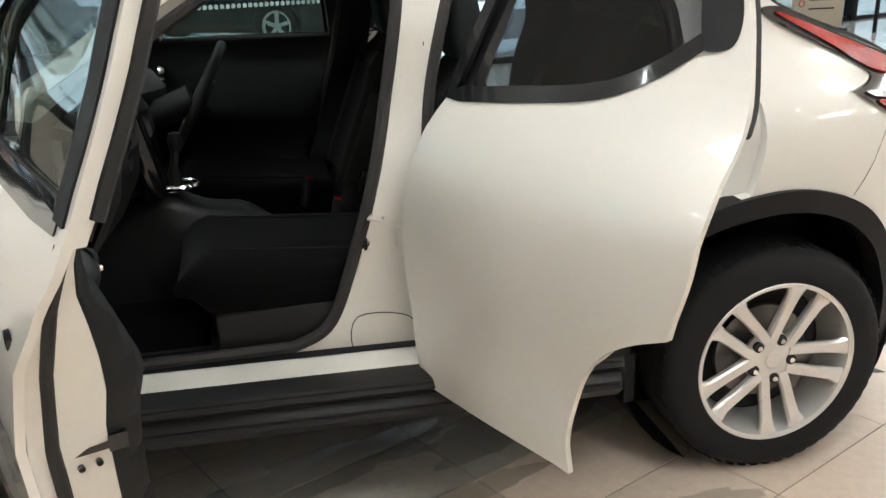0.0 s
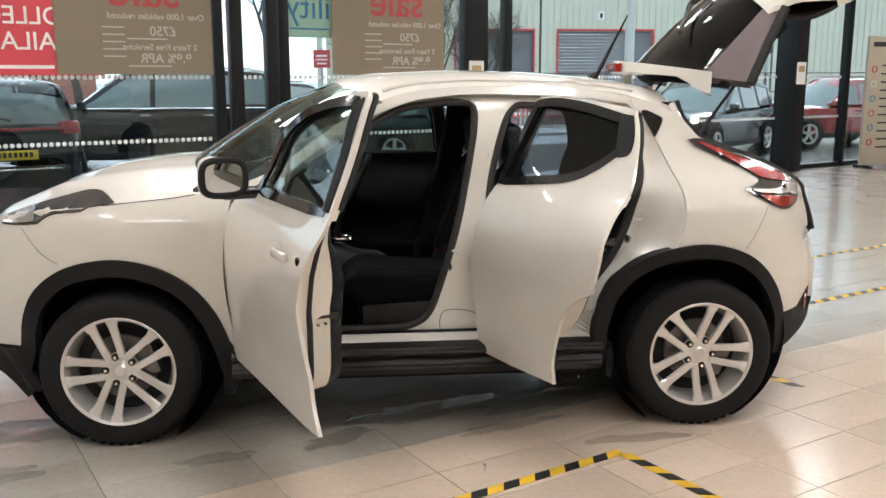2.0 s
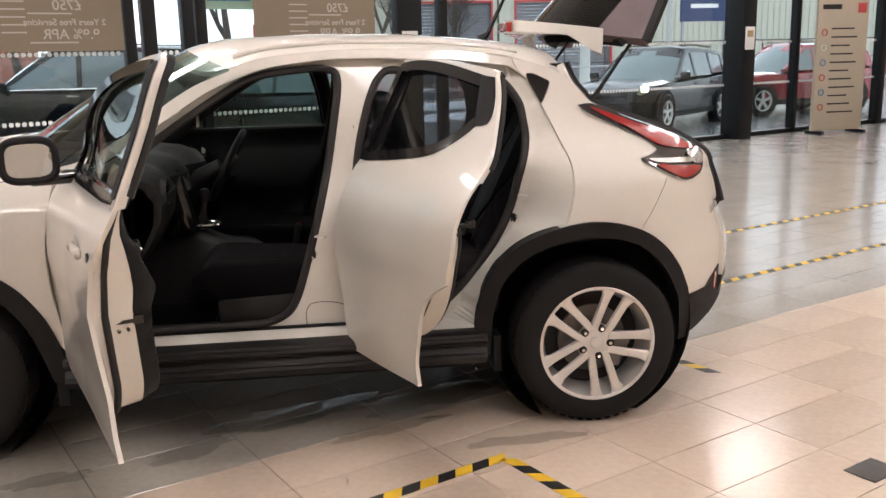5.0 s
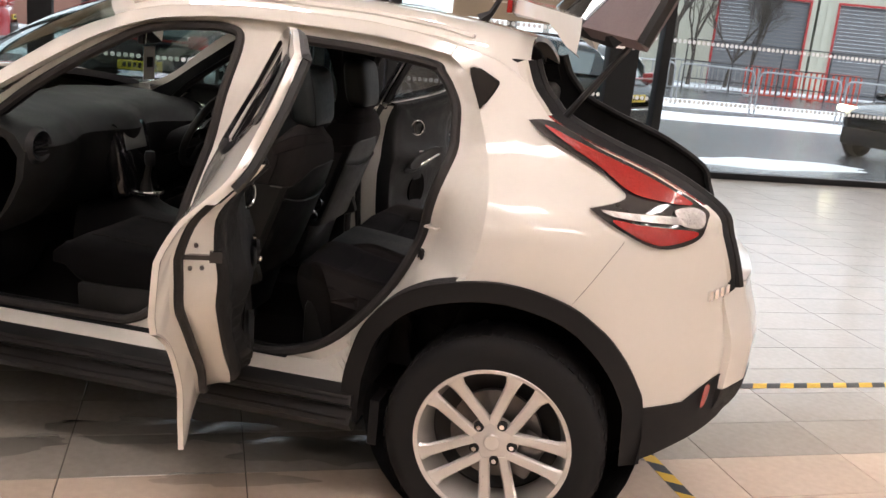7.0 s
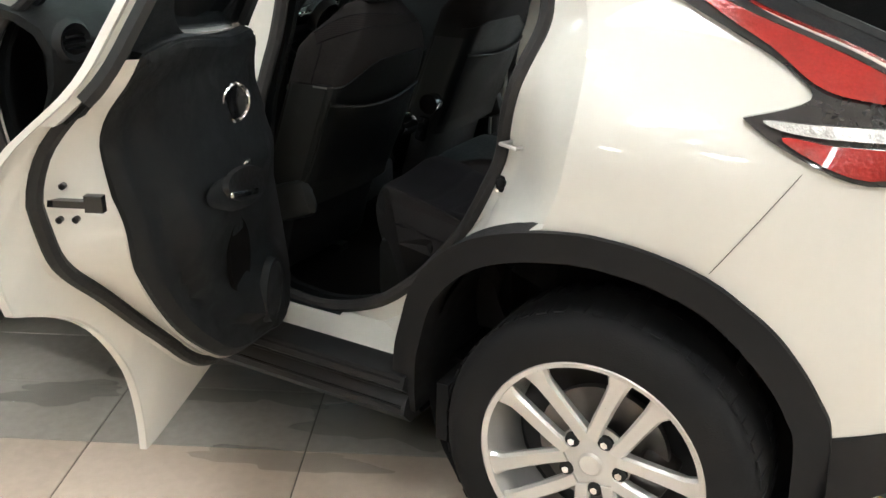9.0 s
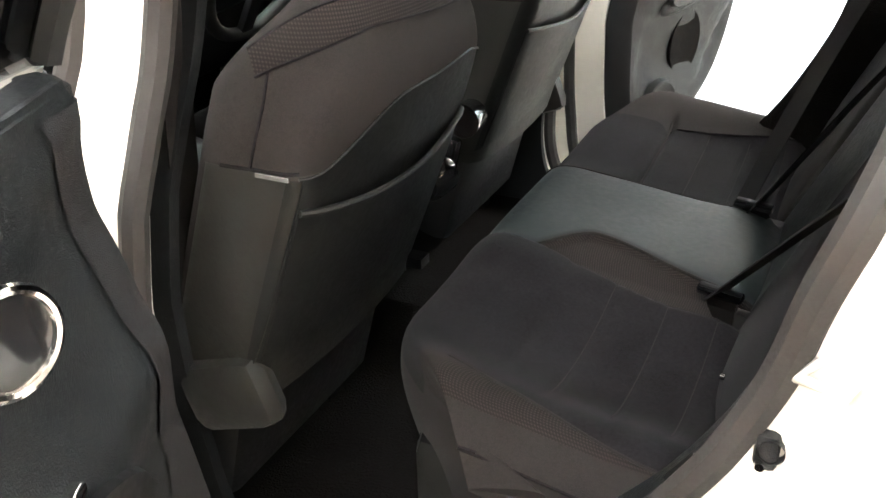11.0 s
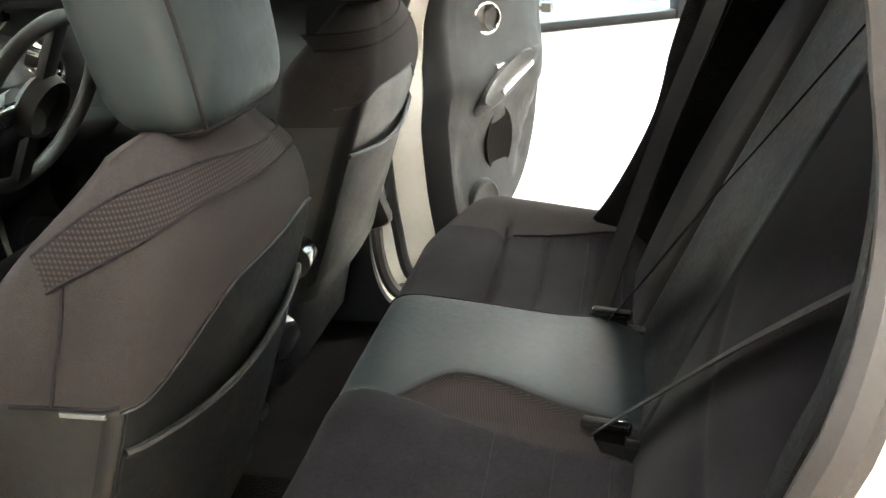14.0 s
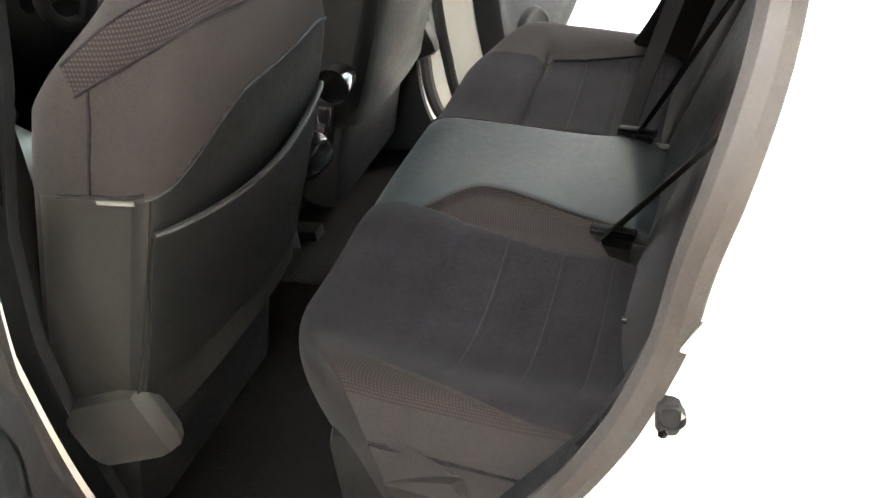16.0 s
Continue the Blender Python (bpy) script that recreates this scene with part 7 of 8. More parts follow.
part("seam_piping", tube([on_cushion(x, near_seam(x), 0.003) for x in lin(0.50, 0.89, 30)], 0.0035, 6), SUEDE, bench)
part("seam_piping", tube([on_cushion(x, strip_edge(x), 0.001) for x in lin(0.53, 0.87, 26)], 0.0028, 6), CLOTH, bench)
part("seam_piping", tube([cushion_top(u, VINYL_FAR) + Vector((0, 0, 0.0015)) for u in lin(0.25, 0.99, 40)], 0.0034, 6), CLOTH, bench)
part("seam_piping", tube([on_cushion(x, outer_edge(x), 0.0006) for x in lin(0.58, 0.88, 20)], 0.0022, 5), CLOTH, bench)
part("seam_piping", tube([on_cushion(0.617, y, 0.0015) for y in lin(0.215, 0.53, 20)], 0.0020, 5), CLOTH, bench)
part("seam_piping", tube([on_cushion(x, 0.50 + 0.05 * ss(0.55, 0.88, x), 0.0006) for x in lin(0.62, 0.88, 18)], 0.0022, 5), SUEDE, bench)
for rib in (0.70, 0.78, 0.85):
    for ya, yb in ((-0.47, -0.17), (0.23, 0.52)):
        part("seam_piping", tube([on_cushion(rib, y, 0.0004) for y in lin(ya, yb, 16)], 0.0009, 5), CLOTH, bench)
for sgy, ye in ((-1, BY0), (1, BY1)):
    part("seam_piping", tube([cushion_top(u, ye - sgy * 0.018) + Vector((0, sgy * 0.002, 0.001)) for u in lin(0.45, 0.98, 24)], 0.0022, 5), SUEDE, bench)
    part("side_panel", grid(lambda u, v: cushion_top(0.02 + 0.97 * u, ye) + Vector((0, -sgy * 0.09 * v, -(cushion_top(0.02 + 0.97 * u, ye).z - 0.39) * v)), lin(0, 1, 40), lin(0, 1, 8)), CLOTH, bench)


def back_face(y, t):
    """The face of the rear backrest, t from its foot to its top."""
    z = 0.60 + 0.60 * t
    x = 0.876 + 0.457 * (z - 0.60) + 0.035 * ss(-0.28, -0.52, y) + 0.030 * ss(0.42, 0.62, y)
    puffy = 0.022 * bump(y, -0.30, 0.20, 4) + 0.022 * bump(y, 0.40, 0.18, 4)
    seam = -0.012 * (bump(y, -0.115, 0.010) + bump(y, 0.215, 0.010))
    fold = -0.006 * bump(z - 0.80 - 0.55 * (y + 0.30), 0, 0.014) * ss(-0.14, -0.2, y)
    end = 0.06 * max(0, (abs(y - 0.045) - 0.55) / 0.1) ** 2
    return Vector((x - (puffy + seam) * math.sin(math.pi * min(1, t * 0.85 + 0.14)) - fold + end, y, z))


bm = grid(lambda t, y: back_face(y, t), lin(0, 1, 60), COLS, thick=(0.09, 0, -0.03))
for f in bm.faces:
    c = f.calc_center_median()
    f.material_index = 3 if (c.y < -0.115 or c.y > 0.30) else (0 if c.y > 0.215 else 2)
part("backrest", bm, [CLOTH, VINYLDARK, PANELDARK, SUEDE], bench, sharp=70)
for y in (-0.33, 0.42):
    rings = [[Vector((1.165 + 0.02 * t + sq(math.sin(a), 0.7) * 0.05 * (1 - abs(2 * t - 1) ** 4 * 0.6), y + sq(math.cos(a), 0.6) * 0.13 * (1 - abs(2 * t - 1) ** 5 * 0.4), 1.20 + 0.13 * t)) for a in lin(0, 2 * math.pi, 25)[:-1]] for t in lin(0, 1, 8)]
    pad(rings, VINYLDARK, bench, "headrest")


def belt(points, width, facing=(-0.9, 0, 0.4), turn_to=None):
    """Webbing along points, its flat side towards facing, which may turn on the way."""
    bm = bmesh.new()
    rows = []
    run = list(zip(curve([(p[0], p[1]) for p in points], 6, closed=False), [q[0] for q in curve([(p[2], 0) for p in points], 6, closed=False)]))
    pts = [Vector((*a, z)) for a, z in run]
    for i, p in enumerate(pts):
        d = (pts[min(i + 1, len(pts) - 1)] - pts[max(0, i - 1)]).normalized()
        n = Vector(facing).lerp(Vector(turn_to or facing), i / (len(pts) - 1))
        s = d.cross(n).normalized() * width / 2
        back = n.normalized() * -0.0022
        rows.append([bm.verts.new(q) for q in (p - s, p + s, p + s + back, p - s + back)])
    for a, b in zip(rows, rows[1:]):
        for j in range(4):
            bm.faces.new((a[j], a[(j + 1) % 4], b[(j + 1) % 4], b[j]))
    bm.faces.new(rows[0][::-1])
    bm.faces.new(rows[-1])
    return part("seat_belt", bm, WEBBING, car, "charcoal woven seat belt")


def buckle(c, turn):
    """A slotted tongue plate, the webbing folded through it and the stalk below."""
    m = Matrix.Translation(c) @ pose(0, 0, 0, 0, 0, turn)
    b = part("belt_buckle", placed(boxes(((-0.034, -0.010, -0.006), (0.034, 0.010, 0.006)), bevel=0.0055), m @ pose(0, 0, 0, 18, 0, 0)), BLACKGLOSS, car, "black seat belt buckle")
    bm = bmesh.new()
    rows = [[bm.verts.new(m @ Vector(p)) for p in row] for row in (
        ((-0.022, 0.004, 0.004), (0.026, 0.004, 0.004), (0.026, 0.012, 0.002), (-0.022, 0.012, 0.002)),
        ((-0.012, -0.014, -0.016), (0.028, -0.014, -0.016), (0.028, -0.002, -0.020), (-0.012, -0.002, -0.020)),
        ((0.006, -0.016, -0.045), (0.028, -0.016, -0.045), (0.028, -0.006, -0.048), (0.006, -0.006, -0.048)))]
    for p, q in zip(rows, rows[1:]):
        for j in range(4):
            bm.faces.new((p[j], p[(j + 1) % 4], q[(j + 1) % 4], q[j]))
    bm.faces.new(rows[0][::-1])
    bm.faces.new(rows[-1])
    part("webbing_fold", bm, WEBBING, b, "pale fold of webbing through the buckle")
    part("tongue", placed(boxes(((-0.030, -0.004, 0.005), (0.032, 0.004, 0.010)), bevel=0.002), m @ pose(0, 0, 0, 18, 0, 0)), PLASTIC, b)
    part("stalk", placed(boxes(((0.012, -0.012, -0.065), (0.058, 0.012, -0.018)), bevel=0.009), m), PLASTIC, b)


buckle((0.842, -0.140, 0.662), -12)
buckle((0.838, 0.186, 0.660), -12)
belt([(0.835, -0.135, 0.656), (0.90, -0.245, 0.778), (0.98, -0.375, 0.925), (1.06, -0.50, 1.06), (1.13, -0.60, 1.18)], 0.042, (-0.335, 0.245, 0.315), (-0.34, 0.24, 0.31))
belt([(0.838, 0.19, 0.655), (0.89, 0.115, 0.76), (0.965, 0.03, 0.91), (1.03, -0.04, 1.03), (1.13, -0.15, 1.22)], 0.042, (-0.51, 0.195, 0.35), (-0.51, 0.195, 0.35))
belt([(0.815, 0.20, 0.645), (0.85, 0.29, 0.745), (0.915, 0.40, 0.91), (0.995, 0.50, 1.10), (1.05, 0.56, 1.24)], 0.047, (-0.7, -0.6, 0.4))
belt([(0.83, 0.60, 0.64), (0.90, 0.60, 0.80), (0.99, 0.585, 1.0), (1.06, 0.56, 1.2), (1.08, 0.54, 1.32)], 0.045)
part("trim_screw", placed(lathe([(0, -0.004), (0.007, -0.003), (0.008, 0.003)], 14, "x"), Matrix.Translation(back_face(-0.455, 0.17) + Vector((-0.004, 0, 0)))), CHROME, bench)
part("trim_pin", placed(lathe([(0, -0.004), (0.004, -0.003), (0.005, 0.003)], 10, "x"), Matrix.Translation(back_face(-0.315, 0.07) + Vector((-0.005, 0, 0)))), CHROME, bench)
belt([(0.33, -0.60, 1.22), (0.32, -0.605, 0.95), (0.28, -0.61, 0.70), (0.20, -0.62, 0.45)], 0.045)
belt([(0.31, 0.665, 1.22), (0.30, 0.655, 0.95), (0.27, 0.65, 0.70), (0.20, 0.645, 0.45)], 0.045)
part("parcel_shelf", boxes(((1.16, -0.56, 1.05), (1.30, 0.56, 1.07))), BOOT, car)

# ---------------------------------------------------------------- cars parked outside
CARBLACK = mat("black_car_paint", (0.006, 0.007, 0.009), 0.22, vary=0.1, scale=2, coat=0.45, spec=0.3)
CARDARK = mat("dark_slate_car_paint", (0.010, 0.012, 0.014), 0.24, vary=0.1, scale=2, coat=0.45, spec=0.3)
CARRED = mat("deep_red_car_paint", (0.32, 0.022, 0.03), 0.24, vary=0.08, scale=2, coat=1.0)
CARTEAL = mat("grey_teal_car_paint", (0.012, 0.024, 0.028), 0.22, vary=0.08, scale=2, coat=0.45, spec=0.3)
# opaque panes with the sky's reflection put into their teal colour
CARPANE = mat("sky_toned_car_window", (0.15, 0.20, 0.205), 0.06, vary=0.1, coat=0.6)
PLATE_Y = mat("yellow_number_plate", (0.72, 0.52, 0.03), 0.45, vary=0.05)
LITLAMP = mat("lit_headlamp", (0.9, 0.85, 0.7), 0.2, vary=0, emit=(1.0, 0.86, 0.55, 6.0))
SIDELIGHT = mat("sidelight_lens", (0.6, 0.6, 0.58), 0.15, metal=0.4, vary=0.06, coat=1.0)


def parked_car(name, label, at, heading, paint, L=4.45, W=1.83, H=1.66, lamp=None, mpv=False, strip=False):
    """A parked car that looks along its own -x; at: the middle of its footprint."""
    ob = thing(name, label, "car", at=(at[0], at[1], at[2] if len(at) > 2 else -0.02), turn=heading, group="parked cars")
    k = L / 4.45
    belt_z, hood = H * 0.60, H * 0.59
    xs = [-2.225, -2.20, -2.05, -1.75, -1.2, -0.75, -0.2, 0.6, 1.4, 1.9, 2.10, 2.20, 2.225]
    tops = [0.55, 0.78, hood - 0.10, hood - 0.03, hood + 0.03, belt_z, belt_z + 0.02, belt_z + 0.04, belt_z + 0.07, belt_z + 0.08, belt_z + 0.03, 0.80, 0.62]
    wid = [0.58, 0.70, 0.84, 0.92, 0.985, 1.0, 1.0, 1.0, 0.985, 0.93, 0.85, 0.74, 0.62]
    if mpv:
        tops = [t + (0.06 if 2 < i < 6 else 0.0) for i, t in enumerate(tops)]
    fx = [p[0] for p in curve([(a, 0) for a in xs], 3, closed=False)]

    def shell(x, j):
        t, w = float(np.interp(x, xs, tops)), float(np.interp(x, xs, wid)) * W / 2
        prof = [(0.55, 0.24), (0.93, 0.26), (0.985, 0.36), (0.97, 0.55), (1.0, 0.70), (0.985, 0.84), (0.95, 0.95), (0.86, 1.0), (0.5, 1.02), (0.0, 1.03)]
        full = prof + [(-a, b) for a, b in prof[-2::-1]]
        a, b = full[j]
        z = b if abs(a) < 0.0 else (0.24 + (t - 0.24) * (b - 0.24) / 0.79)
        return Vector((x * k, a * w, z))

    part("body", grid(shell, fx, list(range(19))), paint, ob)
    for x0, x1, nm in ((-2.225, -2.19, "bumper"), (2.19, 2.225, "bumper")):
        part(nm, boxes(((min(x0, x1) * k - 0.02, -W * 0.34, 0.26), (max(x0, x1) * k + 0.02, W * 0.34, 0.52)), bevel=0.02), CLAD, ob)
    # cabin
    sx = 0.0 if not mpv else -0.10
    GX0 = [(-0.98 + sx, belt_z - 0.02), (-0.22 + sx, H - 0.10), (0.2, H - 0.02), (1.2, H - 0.05), (1.78, H - 0.14), (2.06, belt_z + 0.06)]
    line = curve([(a, b, 1 if i in (0, 5) else 0) for i, (a, b) in enumerate(GX0)], 5, closed=False)

    def yat(z, x):
        return W / 2 * (0.93 - 0.22 * (z - belt_z) / (H - belt_z)) * (1 - 0.06 * ss(1.2, 2.1, x))

    part("roof", grid(lambda i, v: Vector((line[i][0] * k + (0.10 * abs(v) ** 2 if i < 7 else (-0.10 * abs(v) ** 2 if i > 18 else 0)), yat(line[i][1], line[i][0]) * v, line[i][1] - 0.05 * abs(v) ** 3)), list(range(4, len(line) - 4)), lin(-1, 1, 13), thick=(0, 0, -0.03)), paint, ob)
    for i0, i1, nm in ((0, 5, "windscreen"), (len(line) - 6, len(line) - 1, "rear_window")):
        s2 = 1 if i0 == 0 else -1
        part(nm, grid(lambda i, v: Vector((line[i][0] * k + s2 * 0.12 * abs(v) ** 2, yat(line[i][1], line[i][0]) * v * 0.985, line[i][1] - 0.05 * abs(v) ** 3 + 0.001)), list(range(i0, i1 + 1)), lin(-1, 1, 11), thick=(s2 * 0.02, 0, -0.02)), CARPANE, ob)
    poly = [(line[0][0] + 0.12, belt_z)] + [(a + (0.08 if i < 6 else 0), b - 0.055) for i, (a, b) in enumerate(line) if 1 < i < len(line) - 3 and b - 0.05 > belt_z + 0.05] + [(line[-1][0] - 0.14, belt_z + 0.07)]
    for sg in (-1, 1):
        fs = lambda x, z: Vector((x * k, sg * yat(z, x), z))
        fb = lambda x, z: Vector((x * k, sg * (yat(z, x) - 0.05), z))
        wins = []
        for a, b in ((-0.86 + sx, 0.10), (0.17, 0.98), (1.05, 1.72)):
            lo = belt_z + 0.03 + (0.04 if a > 1 else 0)
            top = lambda x: float(np.interp(x, [p[0] + 0.14 for p in line[:7]] + [1.0, 1.72], [p[1] for p in line[:7]] + [H - 0.06, H - 0.13])) - 0.09
            w = [(a, lo), (b, lo)] + [(x, max(lo + 0.02, top(x))) for x in lin(b, a, 8)]
            wins.append(w)
        part("side_frame", sheet(poly, fs, [inset(w, -0.002) for w in wins], step=0.16, back=fb), paint, ob)
        for w in wins:
            part("side_window", sheet(w, lambda x, z: fs(x, z) - Vector((0, sg * 0.012, 0)), step=0.2, back=lambda x, z: fs(x, z) - Vector((0, sg * 0.03, 0))), CARPANE, ob)
        if strip:
            part("waist_strip", tube([fs(x, belt_z + 0.012) + Vector((0, sg * 0.006, 0)) for x in lin(-0.85, 1.8, 8)], 0.012, 6), CHROME, ob)
        part("door_mirror", placed(boxes(((-0.05, -0.10, -0.07), (0.06, 0.10, 0.07)), bevel=0.045), pose(-0.72 * k + sx, sg * (W / 2 + 0.06), belt_z + 0.07)), paint if not mpv else CLAD, ob)
        for x in (0.05, 0.92):
            part("door_handle", boxes(((x * k - 0.09, sg * W / 2 - 0.012, belt_z - 0.12), (x * k + 0.09, sg * W / 2 + 0.022, belt_z - 0.09)), bevel=0.01), CHROME if strip else paint, ob)
        hl = part("headlamp", placed(boxes(((-0.17, -0.08, -0.055), (0.19, 0.06, 0.06)), bevel=0.04), pose(-2.02 * k, sg * W * 0.40, 0.80, 0, 6, -sg * 30)), SIDELIGHT if lamp is None else lamp, ob)
        part("tail_lamp", placed(boxes(((-0.12, -0.12, -0.10), (0.06, 0.12, 0.08)), bevel=0.04), pose(2.08 * k, sg * W * 0.37, 0.98, 0, -8, sg * 18)), REDLENS, ob)
        part("sill_trim", boxes(((-1.0 * k, sg * W * 0.485 - 0.02, 0.24), (1.0 * k, sg * W * 0.485 + 0.02, 0.36)), bevel=0.015), CLAD, ob)
        for wx in (-1.36 * k, 1.33 * k):
            part("wheel_arch", placed(lathe([(0.0, 0.0), (0.395, 0.0), (0.40, 0.02), (0.385, 0.04), (0.35, 0.03)], 32, "y"), pose(wx, sg * W * 0.475, 0.36, 0, 0, 0 if sg > 0 else 180)), CLAD, ob)
            wh = part("wheel", placed(lathe([(0.20, -0.01), (0.24, 0.03), (0.31, 0.035), (0.335, 0.01), (0.34, -0.05), (0.335, -0.16)], 32, "y"), pose(wx, sg * (W / 2 - 0.01), 0.34, 0, 0, 0 if sg > 0 else 180)), RUBBER, ob)
            m = pose(wx, sg * (W / 2 - 0.01), 0.34, 0, 0, 0 if sg > 0 else 180)
            bm = lathe([(0.0, 0.012), (0.05, 0.014), (0.06, 0.0)], 20, "y")
            rimring = lathe([(0.195, -0.01), (0.205, 0.022), (0.228, 0.026), (0.235, 0.0)], 28, "y")
            part("rim_ring", placed(rimring, m), ALLOY, wh)
            for q in range(5):
                box(bm, (-0.028, -0.02, 0.04), (0.028, 0.012, 0.222), Matrix.Rotation(2 * math.pi * q / 5, 4, "Y"))
            part("rim", placed(bm, m), ALLOY, wh)
    part("grille", boxes(((-2.235 * k, -W * 0.27, 0.58), (-2.17 * k, W * 0.27, 0.78)), bevel=0.02), BLACKGLOSS, ob)
    pl = part("number_plate", boxes(((2.232 * k, -0.26, 0.60), (2.245 * k, 0.26, 0.715)), bevel=0.004), PLATE_Y, ob, "yellow rear number plate drawn with plain bars")
    for i in range(7):
        part("plate_bar", boxes(((2.246 * k, -0.20 + i * 0.06, 0.63), (2.248 * k, -0.16 + i * 0.06, 0.69))), INK, pl)
    part("tail_bar", boxes(((2.18 * k, -W * 0.36, 0.955), (2.225 * k, W * 0.36, 0.985)), bevel=0.008), REDLENS, ob)
    part("lower_strip", boxes(((2.21 * k, -W * 0.30, 0.47), (2.25 * k, W * 0.30, 0.495)), bevel=0.006), CHROME, ob)
    part("rear_wiper", tube([(2.07 * k, 0.0, belt_z + 0.10), (2.02 * k, -0.28, belt_z + 0.17)], 0.014, 5), CLAD, ob)
    part("roof_bar", tube([Vector((x * k, W * 0.31, H - 0.0 - 0.05 * ss(0.6, 1.4, x))) for x in lin(-0.1, 1.5, 8)], 0.018, 6), CHROME if strip else CLAD, ob)
    part("roof_bar", tube([Vector((x * k, -W * 0.31, H - 0.0 - 0.05 * ss(0.6, 1.4, x))) for x in lin(-0.1, 1.5, 8)], 0.018, 6), CHROME if strip else CLAD, ob)
    return ob


parked_car("parked_suv", "dark slate SUV with a yellow rear plate close outside the glazing", (-5.35, 8.64), -62, CARDARK, 4.0, 1.83, 1.62)
parked_car("parked_people_carrier", "long black people carrier with a bright waist line", (-3.85, 11.9), 3, CARBLACK, 5.3, 1.9, 1.80, mpv=True, strip=True)
parked_car("parked_crossover", "black crossover with a lit headlamp on the forecourt", (6.87, 13.7), 45, CARBLACK, 4.4, 1.82, 1.58, lamp=LITLAMP)
parked_car("parked_hatchback", "deep red hatchback parked beyond the glazing", (10.9, 16.0), 12, CARRED, 4.2, 1.78, 1.60)
parked_car("parked_estate", "very dark teal car parked close outside the glazing", (-0.4, 12.4), -25, CARTEAL, 4.3, 1.8, 1.50)
parked_car("parked_saloon", "red car beside the road far off", (-14.5, 14.5), 30, CARRED, 4.2, 1.75, 1.5)
parked_car("parked_van", "dark car parked behind the people carrier", (-3.2, 20.0), 20, CARDARK, 4.3, 1.8, 1.55)

# galvanised hoops and crowd barriers by the road
hoop0 = None
for i in range(7):
    m = pose(-2.3 + 1.9 * i, 22.6 - 0.62 * i, -0.02, 0, 0, -18)
    if hoop0 is None:
        hoop0 = thing("hoop_barrier", "galvanised steel hoop barrier set in the pavement", "barrier", group="hoop barriers")
        part("hoop", tube([(-0.94, 0, 0), (-0.94, 0, 0.95), (-0.90, 0, 1.06), (-0.80, 0, 1.10), (0.80, 0, 1.10), (0.90, 0, 1.06), (0.94, 0, 0.95), (0.94, 0, 0)], 0.022, 8), STEELRAIL, hoop0)
        hoop0.matrix_world = m
    else:
        copy_thing(hoop0, m)
BARRED = mat("red_plastic_barrier", (0.60, 0.06, 0.03), 0.5, vary=0.12)
for kind, mt, rows in (("crowd_barrier", STEELRAIL, ((2.9, 30.5), (4.6, 30.6))), ("plastic_barrier", BARRED, ((6.2, 31.6), (8.3, 31.9)))):
    first = None
    for x, y in rows:
        m = pose(x, y, -0.1, 0, 0, 10)
        if first:
            copy_thing(first, m)
            continue
        first = thing(kind, "galvanised crowd barrier on the snowy verge" if mt is STEELRAIL else "red plastic road barrier on the snowy verge", "barrier", group=kind + "s")
        part("frame", tube([(-1.0, 0, 0.15), (-1.0, 0, 1.05), (-0.93, 0, 1.12), (0.93, 0, 1.12), (1.0, 0, 1.05), (1.0, 0, 0.15)], 0.03, 6, closed=True), mt, first)
        for j in range(9):
            part("bar", tube([(-0.8 + 0.2 * j, 0, 0.15), (-0.8 + 0.2 * j, 0, 1.12)], 0.014 if mt is STEELRAIL else 0.04, 5), mt, first)
        for sx in (-0.7, 0.7):
            part("foot", boxes(((sx - 0.03, -0.28, 0.0), (sx + 0.03, 0.28, 0.15))), mt, first)
        first.matrix_world = m

# thin wet patches that dripped from the car
WET = glass("thin_water_film", (0.80, 0.81, 0.81), 0.05, 0.26)


def wet_patch(cx, cy, rx, ry, turn, seed):
    rng = random.Random(seed)
    ph = [rng.uniform(0, 6.28) for _ in range(5)]
    bm = bmesh.new()
    rim, low = [], []
    for i in range(64):
        a = 2 * math.pi * i / 64
        k = 1 + 0.22 * math.sin(2 * a + ph[0]) + 0.13 * math.sin(5 * a + ph[1]) + 0.07 * math.sin(9 * a + ph[2]) + 0.04 * math.sin(17 * a + ph[3])
        rim.append(bm.verts.new((rx * k * math.cos(a), ry * k * math.sin(a), 0.0012)))
        low.append(bm.verts.new((rx * k * 1.01 * math.cos(a), ry * k * 1.01 * math.sin(a), 0.0003)))
    bm.faces.new(rim)
    for i in range(64):
        bm.faces.new((low[i], low[(i + 1) % 64], rim[(i + 1) % 64], rim[i]))
    ob = finish("wet_patch", placed(bm, pose(cx, cy, 0, 0, 0, turn)), WET)
    ob.visible_shadow = False
    return tagged(ob, "thin shiny wet patch on the floor tiles", "wet patch", group="wet patches on the floor", kind="stuff")


for i, (cx, cy, rx, ry, turn) in enumerate([(-1.85, -1.15, 0.30, 0.10, 20), (-1.55, -0.62, 0.35, 0.18, 10), (-1.9, -0.7, 0.12, 0.05, 40), (0.05, -0.55, 0.35, 0.11, 15), (0.42, -0.78, 0.22, 0.05, 25), (0.95, -0.98, 0.20, 0.05, 5),
                                              (-0.35, -0.85, 0.18, 0.06, 30), (0.65, -0.45, 0.30, 0.12, 28), (-0.85, -1.02, 0.16, 0.05, 22)]):
    wet_patch(cx, cy, rx, ry, turn, 40 + i)

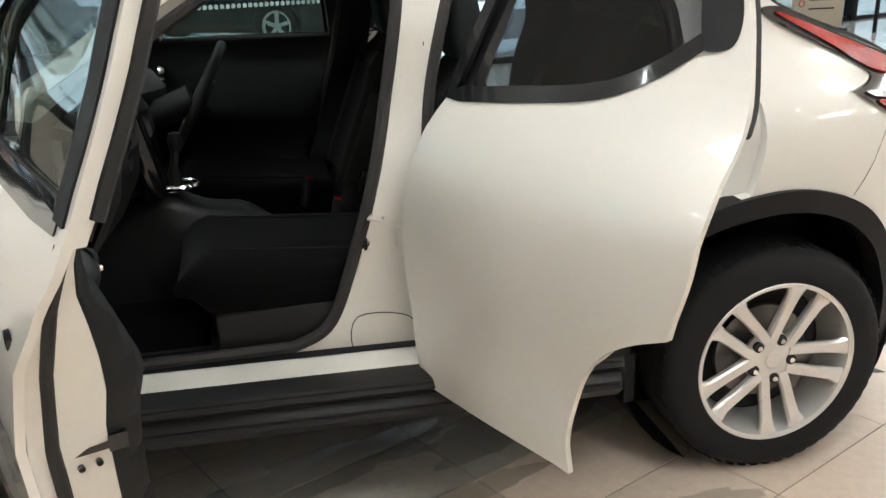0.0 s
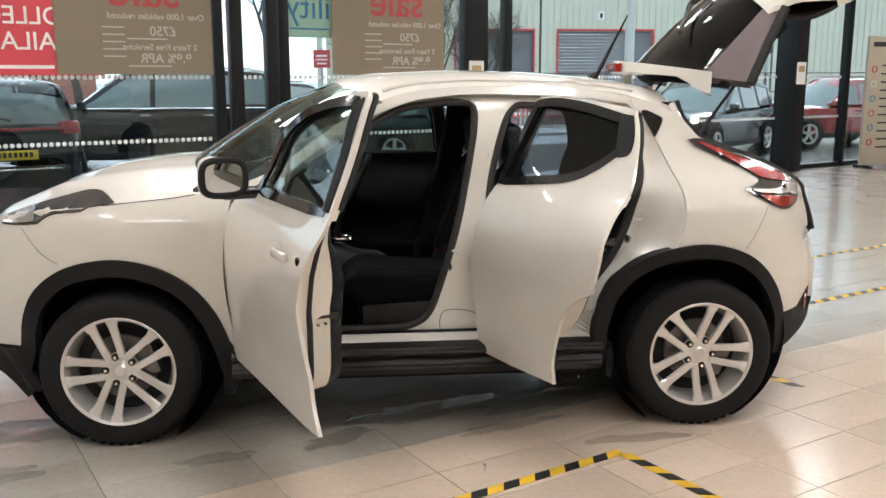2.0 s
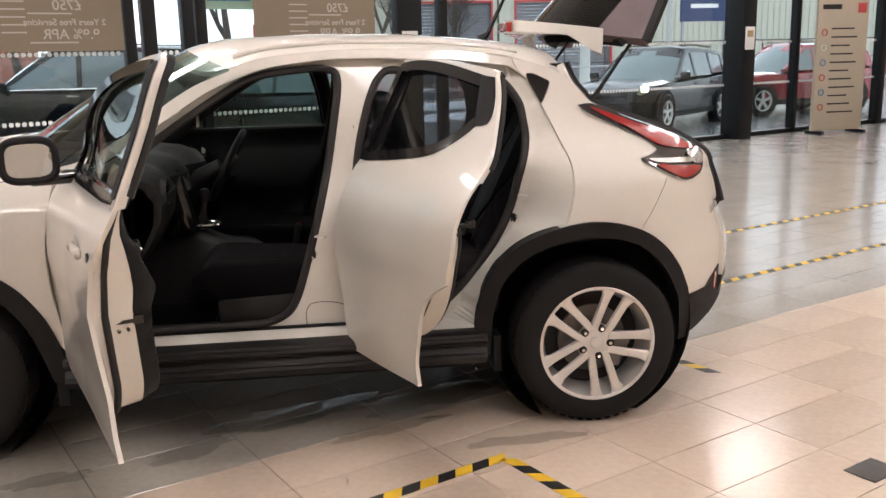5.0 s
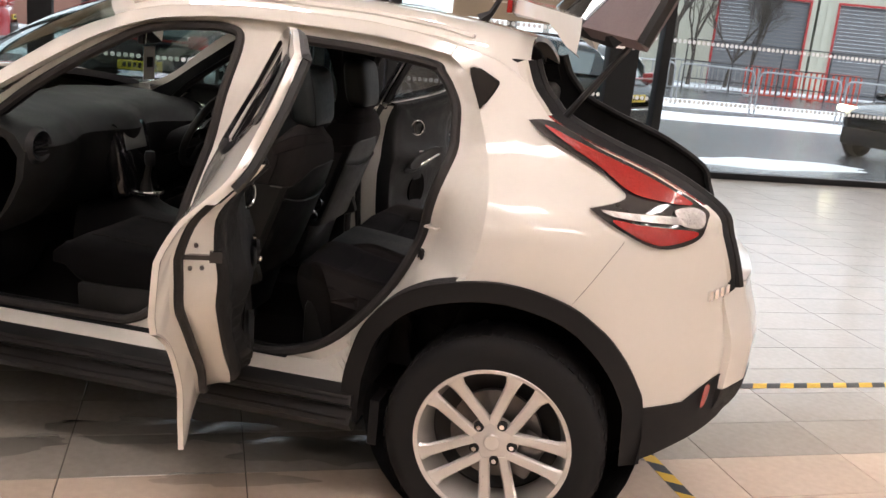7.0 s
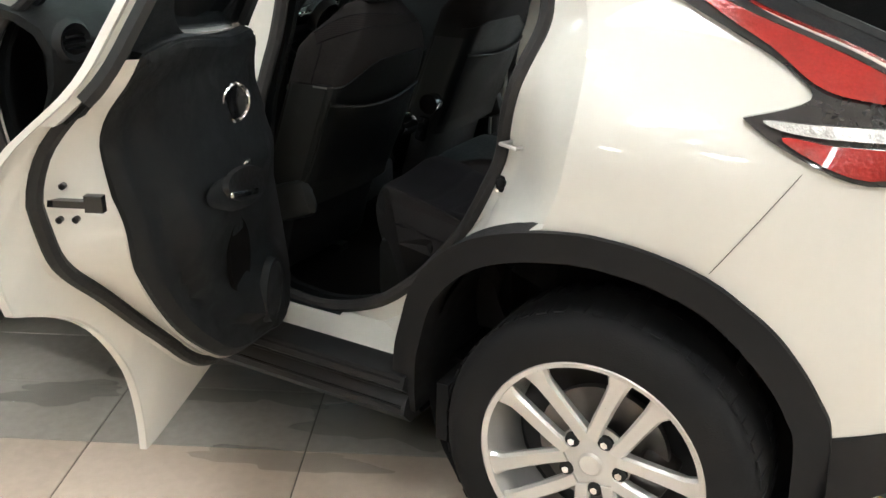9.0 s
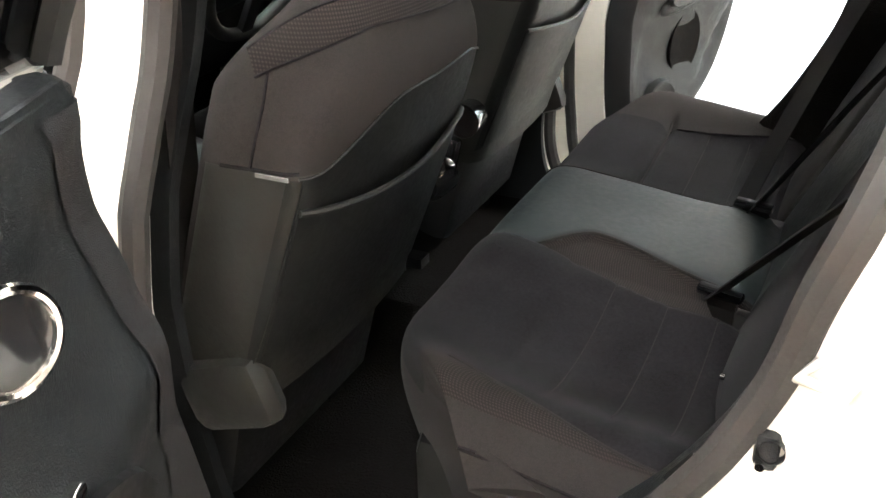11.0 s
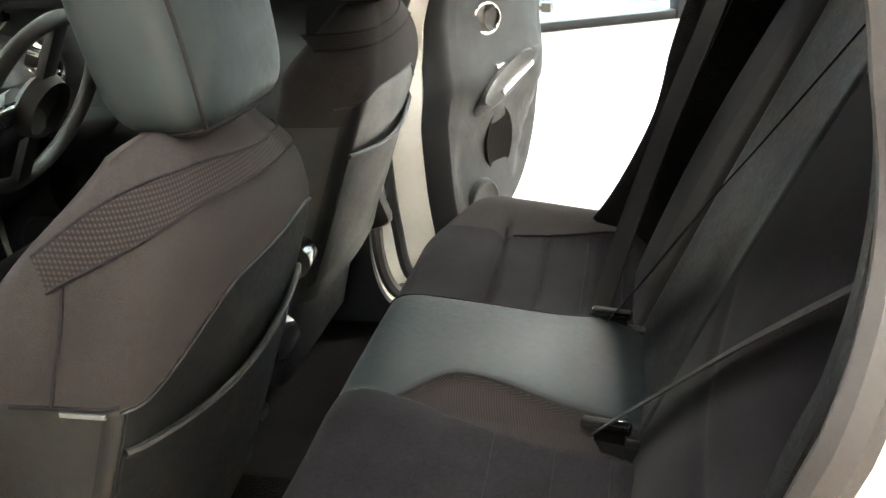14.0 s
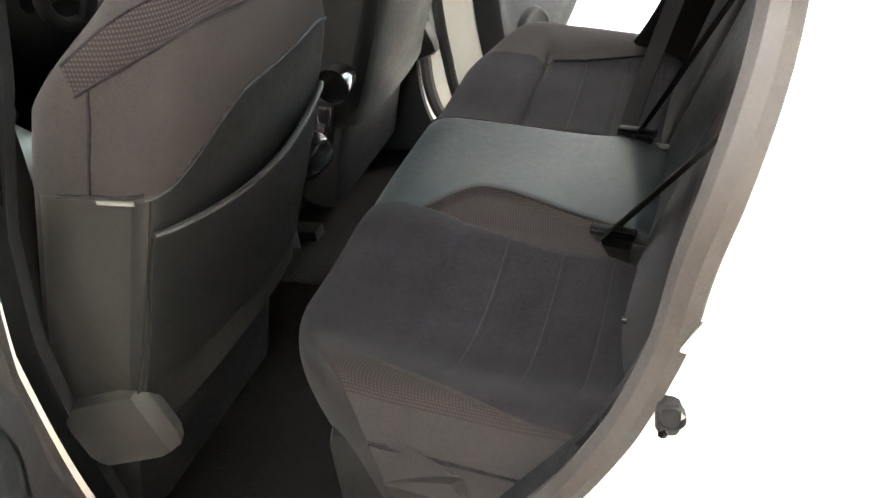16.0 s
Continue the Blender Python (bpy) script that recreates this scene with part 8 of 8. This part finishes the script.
# ---------------------------------------------------------------- floor tiles
def tile_mesh(name, material):
    bm = bmesh.new()
    w, h, g, c = TU / 2 - 0.0016, TV / 2 - 0.0016, 0.004, 0.0012
    lo = [bm.verts.new((sx * w, sy * h, -g)) for sx, sy in ((-1, -1), (1, -1), (1, 1), (-1, 1))]
    mi = [bm.verts.new((sx * w, sy * h, -c)) for sx, sy in ((-1, -1), (1, -1), (1, 1), (-1, 1))]
    hi = [bm.verts.new((sx * (w - c), sy * (h - c), 0)) for sx, sy in ((-1, -1), (1, -1), (1, 1), (-1, 1))]
    bm.faces.new(hi)
    for a, b in ((lo, mi), (mi, hi)):
        for i in range(4):
            bm.faces.new((a[i], a[(i + 1) % 4], b[(i + 1) % 4], b[i]))
    me = bpy.data.meshes.new(name)
    bm.to_mesh(me)
    bm.free()
    me.materials.append(material)
    return me


WARM_ME, GREY_ME = tile_mesh("tile", TILE_WARM), tile_mesh("tile", TILE_GREY)
rest = {0: ([], []), 1: ([], [])}
TILE_TURN = pose(0, 0, 0, 0, 0, TURN)
for iu in range(-24, 30):
    for iv in range(-34, 23):
        u, v = (iu + 0.5) * TU, (iv + 0.5) * TV
        if v + TV / 2 > GLAZE_Y - 0.05:
            continue
        p = TILE @ Vector((u, v, 0))
        warm = iv < 0
        if -2.6 < p.x < 3.2 and -2.6 < p.y < 1.4 and -7 < iv < 5:
            ob = new("tile", WARM_ME if warm else GREY_ME)
            ob.parent = floor
            ob.matrix_basis = Matrix.Translation(p) @ TILE_TURN
        else:
            vs, fs = rest[0 if warm else 1]
            k = len(vs)
            w, h = TU / 2 - 0.0016, TV / 2 - 0.0016
            vs += [tuple(TILE @ Vector((u + sx * w, v + sy * h, z))) for z in (-0.004, 0.0) for sx, sy in ((-1, -1), (1, -1), (1, 1), (-1, 1))]
            fs += [(k + 4, k + 5, k + 6, k + 7)] + [(k + i, k + (i + 1) % 4, k + 4 + (i + 1) % 4, k + 4 + i) for i in range(4)]
for key, m in ((0, TILE_WARM), (1, TILE_GREY)):
    me = bpy.data.meshes.new("far_tiles")
    me.from_pydata(rest[key][0], [], rest[key][1])
    me.materials.append(m)
    ob = new("far_tiles", me)
    ob.parent = floor
    ob["kind"] = "stuff"
